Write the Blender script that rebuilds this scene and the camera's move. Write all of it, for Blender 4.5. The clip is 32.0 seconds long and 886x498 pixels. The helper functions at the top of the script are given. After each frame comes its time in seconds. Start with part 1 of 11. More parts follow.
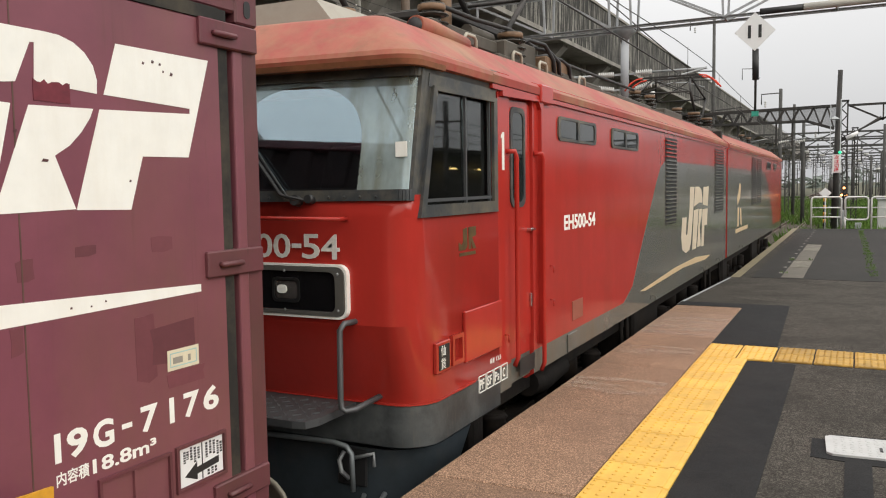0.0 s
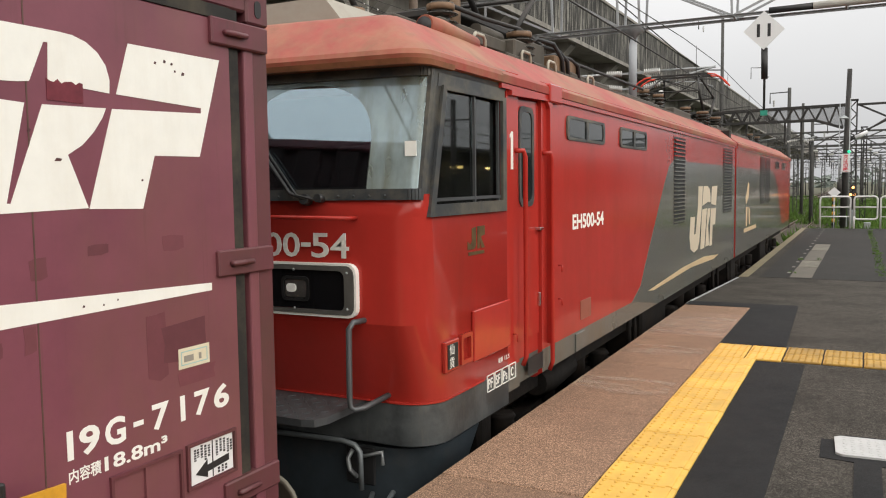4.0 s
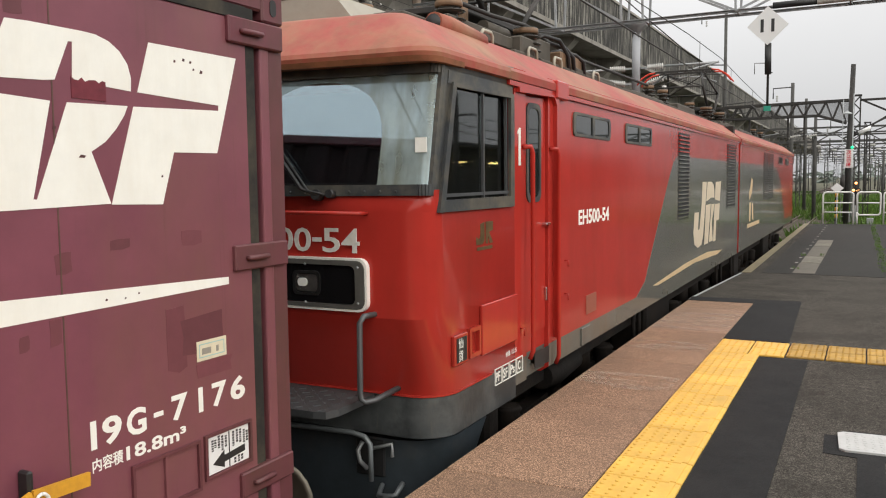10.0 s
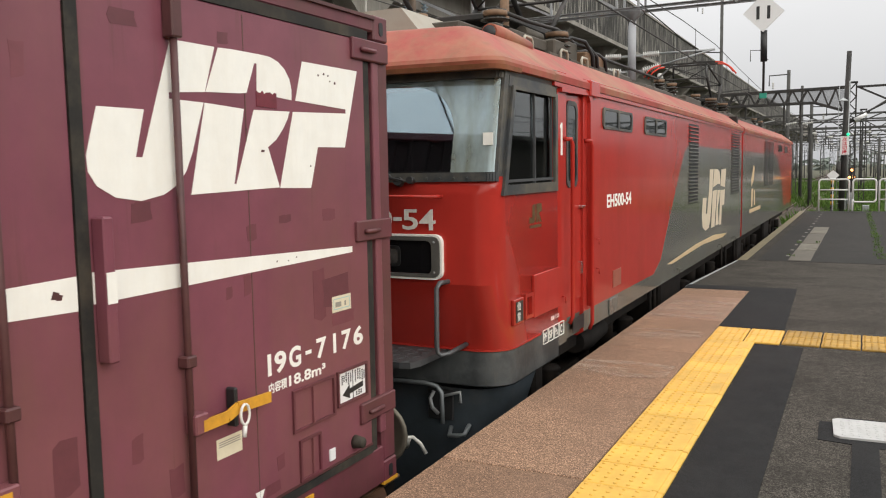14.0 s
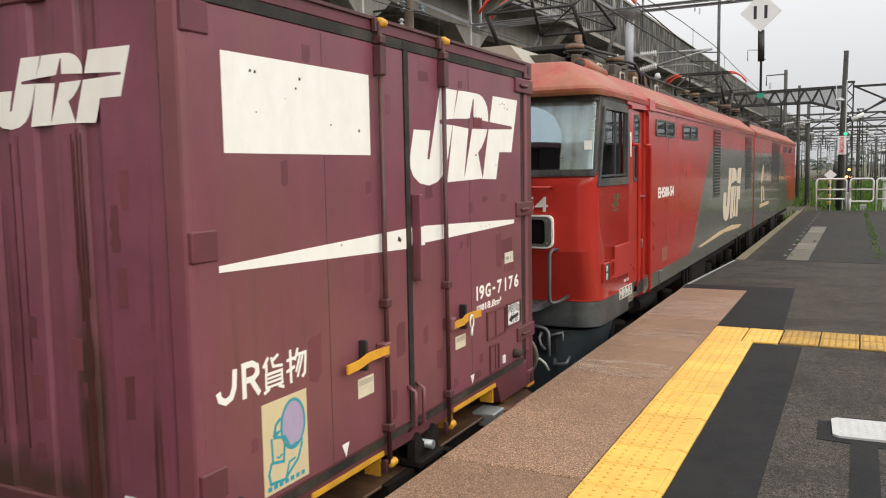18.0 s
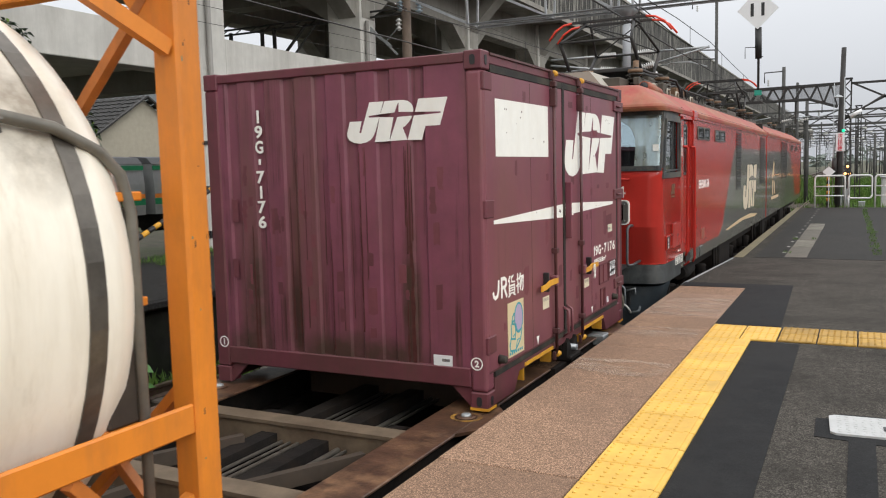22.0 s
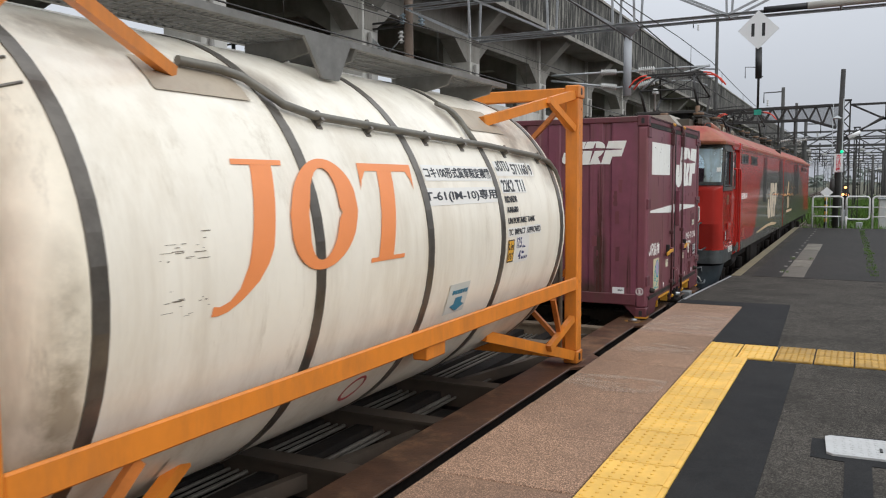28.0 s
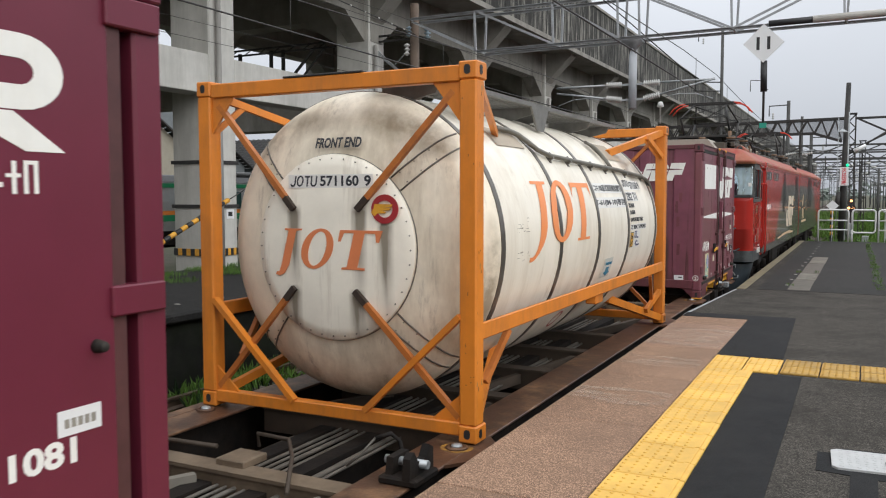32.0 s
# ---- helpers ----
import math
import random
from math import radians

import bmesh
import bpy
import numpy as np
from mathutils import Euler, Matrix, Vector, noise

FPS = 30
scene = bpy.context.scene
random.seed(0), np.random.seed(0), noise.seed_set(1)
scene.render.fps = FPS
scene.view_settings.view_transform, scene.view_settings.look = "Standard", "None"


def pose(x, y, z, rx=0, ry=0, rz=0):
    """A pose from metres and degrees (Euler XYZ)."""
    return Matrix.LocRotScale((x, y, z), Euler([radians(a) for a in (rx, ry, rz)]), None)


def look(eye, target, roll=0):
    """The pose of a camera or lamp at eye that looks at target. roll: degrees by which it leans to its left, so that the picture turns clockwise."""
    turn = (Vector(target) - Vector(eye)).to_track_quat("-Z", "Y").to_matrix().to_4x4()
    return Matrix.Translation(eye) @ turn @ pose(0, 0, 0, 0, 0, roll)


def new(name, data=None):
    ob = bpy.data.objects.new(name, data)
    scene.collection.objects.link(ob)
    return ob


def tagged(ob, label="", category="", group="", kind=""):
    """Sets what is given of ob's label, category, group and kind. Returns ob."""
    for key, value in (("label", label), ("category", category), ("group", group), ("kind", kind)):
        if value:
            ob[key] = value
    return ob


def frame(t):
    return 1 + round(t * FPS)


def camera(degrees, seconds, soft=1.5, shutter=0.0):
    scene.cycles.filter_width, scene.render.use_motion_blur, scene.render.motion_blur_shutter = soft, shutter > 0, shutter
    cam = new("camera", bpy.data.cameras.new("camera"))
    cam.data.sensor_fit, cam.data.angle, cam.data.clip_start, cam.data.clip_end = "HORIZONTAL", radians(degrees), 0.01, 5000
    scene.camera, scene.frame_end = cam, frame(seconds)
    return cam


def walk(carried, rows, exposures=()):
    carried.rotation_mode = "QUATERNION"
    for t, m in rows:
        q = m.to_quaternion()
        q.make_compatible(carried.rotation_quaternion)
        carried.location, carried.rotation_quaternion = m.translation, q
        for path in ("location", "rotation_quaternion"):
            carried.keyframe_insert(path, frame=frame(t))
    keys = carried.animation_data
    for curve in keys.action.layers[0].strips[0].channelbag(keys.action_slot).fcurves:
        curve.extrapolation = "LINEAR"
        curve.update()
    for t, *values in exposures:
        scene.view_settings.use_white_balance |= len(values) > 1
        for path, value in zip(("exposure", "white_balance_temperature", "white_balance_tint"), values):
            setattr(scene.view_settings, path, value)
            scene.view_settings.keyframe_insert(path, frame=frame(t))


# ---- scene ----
cam = camera(56.43, 32.0, soft=1.1, shutter=0.35)

# seconds, eye, target, roll
PATH = [
    (0, (0.015, 0.011, 1.496), (-0.8733, 1.7965, 1.3473), -0.87),
    (0.5, (0.012, 0.010, 1.497), (-0.8744, 1.7967, 1.3468), -0.90),
    (1, (0.011, 0.010, 1.497), (-0.8757, 1.7962, 1.3464), -0.81),
    (1.5, (0.011, 0.009, 1.498), (-0.8762, 1.7951, 1.3427), -0.79),
    (2, (0.012, 0.008, 1.498), (-0.8764, 1.7925, 1.3385), -0.75),
    (2.5, (0.010, 0.006, 1.499), (-0.8831, 1.7886, 1.3425), -0.76),
    (3, (0.011, 0.003, 1.501), (-0.8897, 1.7818, 1.3462), -0.73),
    (3.5, (0.009, 0.000, 1.500), (-0.8932, 1.7783, 1.3480), -0.75),
    (5.5, (0.007, 0.001, 1.501), (-0.8997, 1.7775, 1.3479), -0.72),
    (6, (0.006, 0.005, 1.500), (-0.8998, 1.7814, 1.3427), -0.71),
    (6.5, (0.007, 0.006, 1.501), (-0.8978, 1.7824, 1.3405), -0.78),
    (7, (0.008, 0.007, 1.499), (-0.8965, 1.7833, 1.3384), -0.94),
    (7.5, (0.008, 0.008, 1.497), (-0.8977, 1.7839, 1.3349), -0.93),
    (8, (0.007, 0.005, 1.499), (-0.8985, 1.7811, 1.3345), -0.89),
    (8.5, (0.006, -0.001, 1.502), (-0.9004, 1.7737, 1.3345), -0.84),
    (9, (0.003, -0.011, 1.505), (-0.9061, 1.7623, 1.3367), -0.82),
    (9.5, (-0.003, -0.021, 1.506), (-0.9086, 1.7542, 1.3357), -0.65),
    (10, (-0.001, -0.022, 1.507), (-0.9084, 1.7530, 1.3426), -0.66),
    (10.5, (0.002, -0.018, 1.506), (-0.9053, 1.7561, 1.3363), -0.66),
    (11, (0.001, -0.016, 1.505), (-0.9046, 1.7579, 1.3242), -0.81),
    (11.5, (0.002, -0.013, 1.506), (-0.9024, 1.7607, 1.3190), -0.78),
    (12, (0.002, -0.014, 1.507), (-0.9006, 1.7615, 1.3248), -0.81),
    (12.5, (0.003, -0.014, 1.506), (-0.8990, 1.7623, 1.3291), -0.89),
    (13, (0.004, -0.013, 1.506), (-0.8983, 1.7630, 1.3242), -0.96),
    (13.5, (0.004, -0.012, 1.506), (-0.8984, 1.7629, 1.3177), -1.00),
    (14, (0.004, -0.012, 1.507), (-0.8956, 1.7646, 1.3164), -0.95),
    (14.5, (0.004, -0.010, 1.506), (-0.8952, 1.7664, 1.3171), -0.95),
    (16.5, (-0.000, -0.009, 1.506), (-0.8961, 1.7696, 1.3228), -1.15),
    (17, (-0.002, -0.009, 1.507), (-0.8991, 1.7694, 1.3240), -1.07),
    (17.5, (-0.004, -0.005, 1.505), (-0.8997, 1.7737, 1.3183), -1.01),
    (18, (-0.003, -0.004, 1.504), (-0.8975, 1.7747, 1.3140), -1.04),
    (18.5, (0.001, 0.000, 1.504), (-0.8924, 1.7794, 1.3121), -1.08),
    (19, (0.004, 0.004, 1.503), (-0.8863, 1.7843, 1.3107), -1.08),
    (19.5, (0.007, 0.006, 1.501), (-0.8833, 1.7878, 1.3151), -1.15),
    (20, (0.011, 0.011, 1.499), (-0.8795, 1.7923, 1.3145), -1.19),
    (20.5, (0.016, 0.015, 1.500), (-0.8768, 1.7951, 1.3149), -1.30),
    (21, (0.017, 0.009, 1.505), (-0.8770, 1.7879, 1.3132), -1.29),
    (21.5, (0.017, 0.017, 1.501), (-0.8757, 1.7969, 1.3083), -1.50),
    (22, (0.014, 0.016, 1.503), (-0.8801, 1.7955, 1.3124), -1.47),
    (22.5, (0.012, 0.016, 1.504), (-0.8809, 1.7954, 1.3154), -1.30),
    (23, (0.009, 0.014, 1.504), (-0.8806, 1.7952, 1.3185), -1.18),
    (23.5, (0.009, 0.013, 1.505), (-0.8806, 1.7946, 1.3200), -1.12),
    (24, (0.008, 0.012, 1.505), (-0.8820, 1.7937, 1.3192), -1.05),
    (24.5, (0.005, 0.011, 1.507), (-0.8826, 1.7932, 1.3171), -0.85),
    (25, (0.004, 0.014, 1.508), (-0.8833, 1.7963, 1.3205), -0.80),
    (25.5, (0.003, 0.014, 1.509), (-0.8830, 1.7979, 1.3255), -0.70),
    (27.5, (0.002, 0.014, 1.501), (-0.8904, 1.7960, 1.3324), -0.36),
    (28, (0.004, 0.013, 1.500), (-0.8848, 1.7976, 1.3399), -0.28),
    (28.5, (0.004, 0.012, 1.500), (-0.8843, 1.7975, 1.3479), -0.10),
    (29, (0.007, 0.012, 1.499), (-0.8812, 1.7973, 1.3469), -0.14),
    (29.5, (0.007, 0.005, 1.498), (-0.8842, 1.7894, 1.3529), -0.25),
    (30, (0.007, 0.009, 1.499), (-0.8854, 1.7935, 1.3637), -0.26),
    (30.5, (0.007, 0.006, 1.500), (-0.8906, 1.7887, 1.3688), -0.18),
    (31, (0.008, 0.005, 1.500), (-0.8913, 1.7866, 1.3711), -0.15),
    (31.5, (0.009, 0.003, 1.500), (-0.8912, 1.7844, 1.3720), -0.09),
    (32, (0.009, 0.003, 1.497), (-0.8912, 1.7842, 1.3658), -0.07),
]
walk(cam, [(t, look(eye, target, roll)) for t, eye, target, roll in PATH], [(0, -0.04, 6750, 10), (14, -0.04, 6720, 10), (17, -0.03, 6690, 10), (19, 0.08, 6640, 10), (20.5, 0.07, 6500, 10), (22, -0.05, 6400, 10), (24, -0.31, 6200, 10), (28, -0.36, 6150, 10), (30, -0.31, 6150, 10), (32, -0.2, 6200, 10)])

# how far the train has gone: seconds, metres
RUN = [(0, 0.000), (9, 0.000), (9.5, 0.015), (10, 0.052), (10.5, 0.111), (11, 0.179), (11.5, 0.264), (12, 0.371), (12.5, 0.495), (13, 0.638), (13.5, 0.811), (14, 1.000), (14.5, 1.204), (15, 1.440), (15.5, 1.703), (16, 1.984), (16.5, 2.275), (17, 2.570), (17.5, 2.888), (18, 3.213), (18.5, 3.562), (19, 3.910), (19.5, 4.263), (20, 4.620), (20.5, 4.992), (21, 5.332), (21.5, 5.715), (22, 6.069), (22.5, 6.431), (23, 6.826), (23.5, 7.223), (24, 7.630), (24.5, 8.055), (25, 8.446), (25.5, 8.859), (26, 9.285), (26.5, 9.726), (27, 10.173), (27.5, 10.621), (28, 11.077), (28.5, 11.542), (29, 11.953), (29.5, 12.400), (30, 12.837), (30.5, 13.285), (31, 13.742), (31.5, 14.194), (32, 14.626)]

# ---------------------------------------------------------------- light
world = bpy.data.worlds.new("overcast_sky")
scene.world = world
world.use_nodes = True
wn = world.node_tree.nodes
wl = world.node_tree.links
sky = wn.new("ShaderNodeTexSky")
sky.sky_type = "NISHITA"
sky.sun_disc = False
sky.sun_elevation = radians(30)
sky.sun_rotation = radians(150)
sky.dust_density = 6.0
sky.air_density = 1.0
# cloud cover: the overhead is more than twice as bright as the horizon
tc = wn.new("ShaderNodeTexCoord")
sep = wn.new("ShaderNodeSeparateXYZ")
ramp = wn.new("ShaderNodeValToRGB")
ramp.color_ramp.elements[0].position, ramp.color_ramp.elements[0].color = 0.0, (0.215, 0.222, 0.236, 1)
ramp.color_ramp.elements[1].position, ramp.color_ramp.elements[1].color = 1.0, (0.74, 0.74, 0.73, 1)
mid = ramp.color_ramp.elements.new(0.35)
mid.color = (0.45, 0.452, 0.457, 1)
wl.new(tc.outputs["Generated"], sep.inputs["Vector"])
wl.new(sep.outputs["Z"], ramp.inputs["Fac"])
cloud = wn.new("ShaderNodeTexNoise")
cloud.inputs["Scale"].default_value = 2.2
cloud.inputs["Detail"].default_value = 5
wl.new(tc.outputs["Generated"], cloud.inputs["Vector"])
cv = wn.new("ShaderNodeMapRange")
cv.inputs["To Min"].default_value, cv.inputs["To Max"].default_value = 24.0, 32.0
wl.new(cloud.outputs["Fac"], cv.inputs["Value"])
mul = wn.new("ShaderNodeVectorMath")
mul.operation = "SCALE"
wl.new(ramp.outputs["Color"], mul.inputs[0])
wl.new(cv.outputs["Result"], mul.inputs["Scale"])
grey_sky = wn.new("ShaderNodeMix")
grey_sky.data_type = "RGBA"
grey_sky.inputs["Factor"].default_value = 0.88
wl.new(sky.outputs["Color"], grey_sky.inputs["A"])
wl.new(mul.outputs["Vector"], grey_sky.inputs["B"])
wl.new(grey_sky.outputs["Result"], wn["Background"].inputs["Color"])
wn["Background"].inputs["Strength"].default_value = 0.105

sun = new("sun", bpy.data.lights.new("sun", "SUN"))
sun.data.energy = 1.35
sun.data.angle = radians(40)
sun.data.color = (1.0, 0.98, 0.94)
sun.matrix_basis = look((0, 0, 0), (-0.88, 0.22, -0.48))
scene.view_settings.exposure = 0.0


# ---------------------------------------------------------------- materials
def mat(name, color, rough=0.6, metal=0.0, var=0.15, scale=3.0, bump=0.0, bscale=40.0, dirt=None, dirt_amt=0.5, dscale=1.2,
        streak=0.0, spec=0.5, per_object=0.0, speckle=0.0, grit=140.0, dmin=0.45, dmax=0.75):
    """A painted, stony or metal surface: base colour with a fine grain, broad stains, streaks down the height and a bump."""
    m = bpy.data.materials.new(name)
    m.use_nodes = True
    n, l = m.node_tree.nodes, m.node_tree.links
    b = n["Principled BSDF"]
    b.inputs["Roughness"].default_value = rough
    b.inputs["Metallic"].default_value = metal
    b.inputs["Specular IOR Level"].default_value = spec
    tc = n.new("ShaderNodeTexCoord")
    where = tc.outputs["Object"]
    if per_object:
        # each piece shows another stretch of the pattern
        oi = n.new("ShaderNodeObjectInfo")
        shift = n.new("ShaderNodeVectorMath")
        shift.operation = "MULTIPLY_ADD"
        l.new(oi.outputs["Random"], shift.inputs[0])
        shift.inputs[1].default_value = (53.0, 31.0, 17.0)
        l.new(where, shift.inputs[2])
        where = shift.outputs["Vector"]
    fine = n.new("ShaderNodeTexNoise")
    fine.inputs["Scale"].default_value = scale
    fine.inputs["Detail"].default_value = 8
    fine.inputs["Roughness"].default_value = 0.65
    l.new(where, fine.inputs["Vector"])
    hsv = n.new("ShaderNodeHueSaturation")
    hsv.inputs["Color"].default_value = (*color, 1)
    mr = n.new("ShaderNodeMapRange")
    mr.inputs["From Min"].default_value, mr.inputs["From Max"].default_value = 0.3, 0.7
    mr.inputs["To Min"].default_value, mr.inputs["To Max"].default_value = 1 - var, 1 + var
    l.new(fine.outputs["Fac"], mr.inputs["Value"])
    val = mr.outputs["Result"]
    if per_object:
        pr = n.new("ShaderNodeMapRange")
        pr.inputs["To Min"].default_value, pr.inputs["To Max"].default_value = 1 - per_object, 1 + per_object
        l.new(oi.outputs["Random"], pr.inputs["Value"])
        mu = n.new("ShaderNodeMath")
        mu.operation = "MULTIPLY"
        l.new(val, mu.inputs[0])
        l.new(pr.outputs["Result"], mu.inputs[1])
        val = mu.outputs["Value"]
    if speckle:
        # single stones in the surface, some pale, some dark
        vo = n.new("ShaderNodeTexVoronoi")
        vo.inputs["Scale"].default_value = grit
        l.new(where, vo.inputs["Vector"])
        sx = n.new("ShaderNodeSeparateColor")
        l.new(vo.outputs["Color"], sx.inputs["Color"])
        pw = n.new("ShaderNodeMath")
        pw.operation = "POWER"
        pw.inputs[1].default_value = 2.2
        l.new(sx.outputs["Red"], pw.inputs[0])
        sm = n.new("ShaderNodeMapRange")
        sm.inputs["To Min"].default_value, sm.inputs["To Max"].default_value = 1 - 0.6 * speckle, 1 + 1.4 * speckle
        l.new(pw.outputs["Value"], sm.inputs["Value"])
        ms = n.new("ShaderNodeMath")
        ms.operation = "MULTIPLY"
        l.new(val, ms.inputs[0])
        l.new(sm.outputs["Result"], ms.inputs[1])
        val = ms.outputs["Value"]
    l.new(val, hsv.inputs["Value"])
    out = hsv.outputs["Color"]
    if dirt:
        big = n.new("ShaderNodeTexNoise")
        big.inputs["Scale"].default_value = dscale
        big.inputs["Detail"].default_value = 6
        big.inputs["Roughness"].default_value = 0.7
        mp = n.new("ShaderNodeMapping")
        if streak:
            mp.inputs["Scale"].default_value = (streak, streak, 0.35)
        l.new(where, mp.inputs["Vector"])
        l.new(mp.outputs["Vector"], big.inputs["Vector"])
        rr = n.new("ShaderNodeMapRange")
        rr.inputs["From Min"].default_value, rr.inputs["From Max"].default_value = dmin, dmax
        rr.inputs["To Max"].default_value = dirt_amt
        l.new(big.outputs["Fac"], rr.inputs["Value"])
        mx = n.new("ShaderNodeMix")
        mx.data_type = "RGBA"
        l.new(rr.outputs["Result"], mx.inputs["Factor"])
        l.new(out, mx.inputs["A"])
        mx.inputs["B"].default_value = (*dirt, 1)
        out = mx.outputs["Result"]
    l.new(out, b.inputs["Base Color"])
    if bump:
        bn = n.new("ShaderNodeTexNoise")
        bn.inputs["Scale"].default_value = bscale
        bn.inputs["Detail"].default_value = 5
        l.new(where, bn.inputs["Vector"])
        bp = n.new("ShaderNodeBump")
        bp.inputs["Strength"].default_value = bump
        bp.inputs["Distance"].default_value = 0.01
        l.new(bn.outputs["Fac"], bp.inputs["Height"])
        l.new(bp.outputs["Normal"], b.inputs["Normal"])
    return m


def drips(m, color, amt, across=22.0, down=0.5, lo=0.55, hi=0.66):
    """Thin runs of rust or soot down a surface, laid over the paint."""
    n, l = m.node_tree.nodes, m.node_tree.links
    b = n["Principled BSDF"]
    before = b.inputs["Base Color"].links[0].from_socket
    tc, mp, no, pat, r1, r2, mu, mx = (n.new(k) for k in ("ShaderNodeTexCoord", "ShaderNodeMapping", "ShaderNodeTexNoise", "ShaderNodeTexNoise", "ShaderNodeMapRange", "ShaderNodeMapRange", "ShaderNodeMath", "ShaderNodeMix"))
    l.new(tc.outputs["Object"], mp.inputs["Vector"])
    mp.inputs["Scale"].default_value = (across, across, down)
    l.new(mp.outputs["Vector"], no.inputs["Vector"])
    no.inputs["Scale"].default_value, no.inputs["Detail"].default_value, no.inputs["Roughness"].default_value = 1.0, 7, 0.75
    l.new(tc.outputs["Object"], pat.inputs["Vector"])
    pat.inputs["Scale"].default_value, pat.inputs["Detail"].default_value = 2.3, 3
    l.new(no.outputs["Fac"], r1.inputs["Value"])
    r1.inputs["From Min"].default_value, r1.inputs["From Max"].default_value = lo, hi
    l.new(pat.outputs["Fac"], r2.inputs["Value"])
    r2.inputs["From Min"].default_value, r2.inputs["From Max"].default_value = 0.38, 0.60
    r2.inputs["To Max"].default_value = amt
    mu.operation = "MULTIPLY"
    l.new(r1.outputs["Result"], mu.inputs[0])
    l.new(r2.outputs["Result"], mu.inputs[1])
    mx.data_type = "RGBA"
    l.new(mu.outputs["Value"], mx.inputs["Factor"])
    l.new(before, mx.inputs["A"])
    mx.inputs["B"].default_value = (*color, 1)
    l.new(mx.outputs["Result"], b.inputs["Base Color"])
    return m


def glow(name, color, strength):
    m = bpy.data.materials.new(name)
    m.use_nodes = True
    b = m.node_tree.nodes["Principled BSDF"]
    b.inputs["Base Color"].default_value = (*color, 1)
    b.inputs["Emission Color"].default_value = (*color, 1)
    b.inputs["Emission Strength"].default_value = strength
    return m


def glass(name, tint=(0.8, 0.85, 0.85), rough=0.02):
    m = bpy.data.materials.new(name)
    m.use_nodes = True
    b = m.node_tree.nodes["Principled BSDF"]
    b.inputs["Base Color"].default_value = (*tint, 1)
    b.inputs["Roughness"].default_value = rough
    b.inputs["Transmission Weight"].default_value = 1.0
    b.inputs["IOR"].default_value = 1.5
    return m


RED = mat("loco_red", (0.43, 0.034, 0.026), 0.16, spec=0.35, var=0.09, scale=2.0, dirt=(0.23, 0.032, 0.02), dirt_amt=0.55, dscale=0.9, streak=1.4)
ROOF_RED = mat("faded_red_roof", (0.34, 0.058, 0.046), 0.55, var=0.16, scale=5.0, dirt=(0.33, 0.20, 0.11), dirt_amt=0.9, dscale=0.9, spec=0.3, bump=0.08, bscale=6, dmin=0.43, dmax=0.68)
drips(ROOF_RED, (0.16, 0.10, 0.05), 0.8, 3.0, 3.0, 0.50, 0.66)
LGREY = mat("loco_grey", (0.118, 0.120, 0.107), 0.13, var=0.1, scale=3.0, dirt=(0.135, 0.10, 0.06), dirt_amt=0.6, dscale=1.0, streak=1.5)
DGREY = mat("dark_window_frame", (0.038, 0.043, 0.047), 0.45, var=0.3, scale=9.0, dmin=0.42, dirt=(0.19, 0.165, 0.115), dirt_amt=0.8, dscale=3.0)
SKIRT = mat("blue_grey_skirt", (0.034, 0.045, 0.054), 0.5, var=0.3, scale=4.0, dirt=(0.075, 0.07, 0.062), dirt_amt=0.7, dscale=2.2, dmin=0.5)
UNDER = mat("grimy_running_gear", (0.013, 0.011, 0.010), 0.8, var=0.35, scale=9.0, dirt=(0.042, 0.028, 0.018), dirt_amt=0.5, dscale=4.0, bump=0.3, spec=0.2)
MAROON = mat("maroon_paint", (0.195, 0.059, 0.083), 0.4, var=0.14, scale=3.0, dirt=(0.19, 0.088, 0.068), dirt_amt=0.85, dscale=0.75, streak=1.2, bump=0.05, bscale=15)
# End wall's copy of the maroon: that face's purpler cast tinted in, plus dirt
MAROONE = mat("end_wall_maroon_tint", (0.20, 0.060, 0.092), 0.42, var=0.16, scale=4.0, dirt=(0.125, 0.068, 0.045), dirt_amt=0.95, dscale=0.9, streak=2.6, dmin=0.44)
ROD = mat("grimy_dark_rod", (0.085, 0.032, 0.032), 0.5, var=0.25, scale=9.0)
SEAM = mat("brown_seam", (0.10, 0.055, 0.04), 0.6, var=0.3, scale=9.0)
drips(MAROON, (0.10, 0.042, 0.03), 0.55, 16.0, 0.6, 0.56, 0.70)
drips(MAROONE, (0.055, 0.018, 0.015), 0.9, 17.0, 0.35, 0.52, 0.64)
MAROONF = drips(mat("grimy_maroon_frame", (0.135, 0.034, 0.047), 0.5, var=0.2, scale=4.0, dirt=(0.085, 0.048, 0.034), dirt_amt=0.8, dscale=1.3, streak=1.5, dmin=0.42), (0.06, 0.03, 0.02), 0.6, 14.0, 1.0)
# Far end wall near-black: the narrow gap's shade put into its colour
SHADED_END = mat("shaded_end_wall", (0.026, 0.012, 0.012), 0.7, var=0.4, scale=5.0, dirt=(0.014, 0.011, 0.010), dirt_amt=0.8, dscale=1.5, spec=0.2)
MAROON2 = mat("newer_maroon_paint", (0.148, 0.020, 0.041), 0.4, var=0.06, scale=3.0, dirt=(0.12, 0.02, 0.03), dirt_amt=0.4)
PATCH = mat("touched_up_maroon", (0.150, 0.044, 0.055), 0.5, var=0.10, scale=14.0, per_object=0.22)
WHITE = mat("white_marking", (0.87, 0.87, 0.82), 0.5, var=0.03, scale=12.0, dirt=(0.62, 0.54, 0.42), dirt_amt=0.22, dscale=2.5, streak=2.0)
CREAM = mat("cream_marking", (0.62, 0.46, 0.27), 0.45, var=0.06)
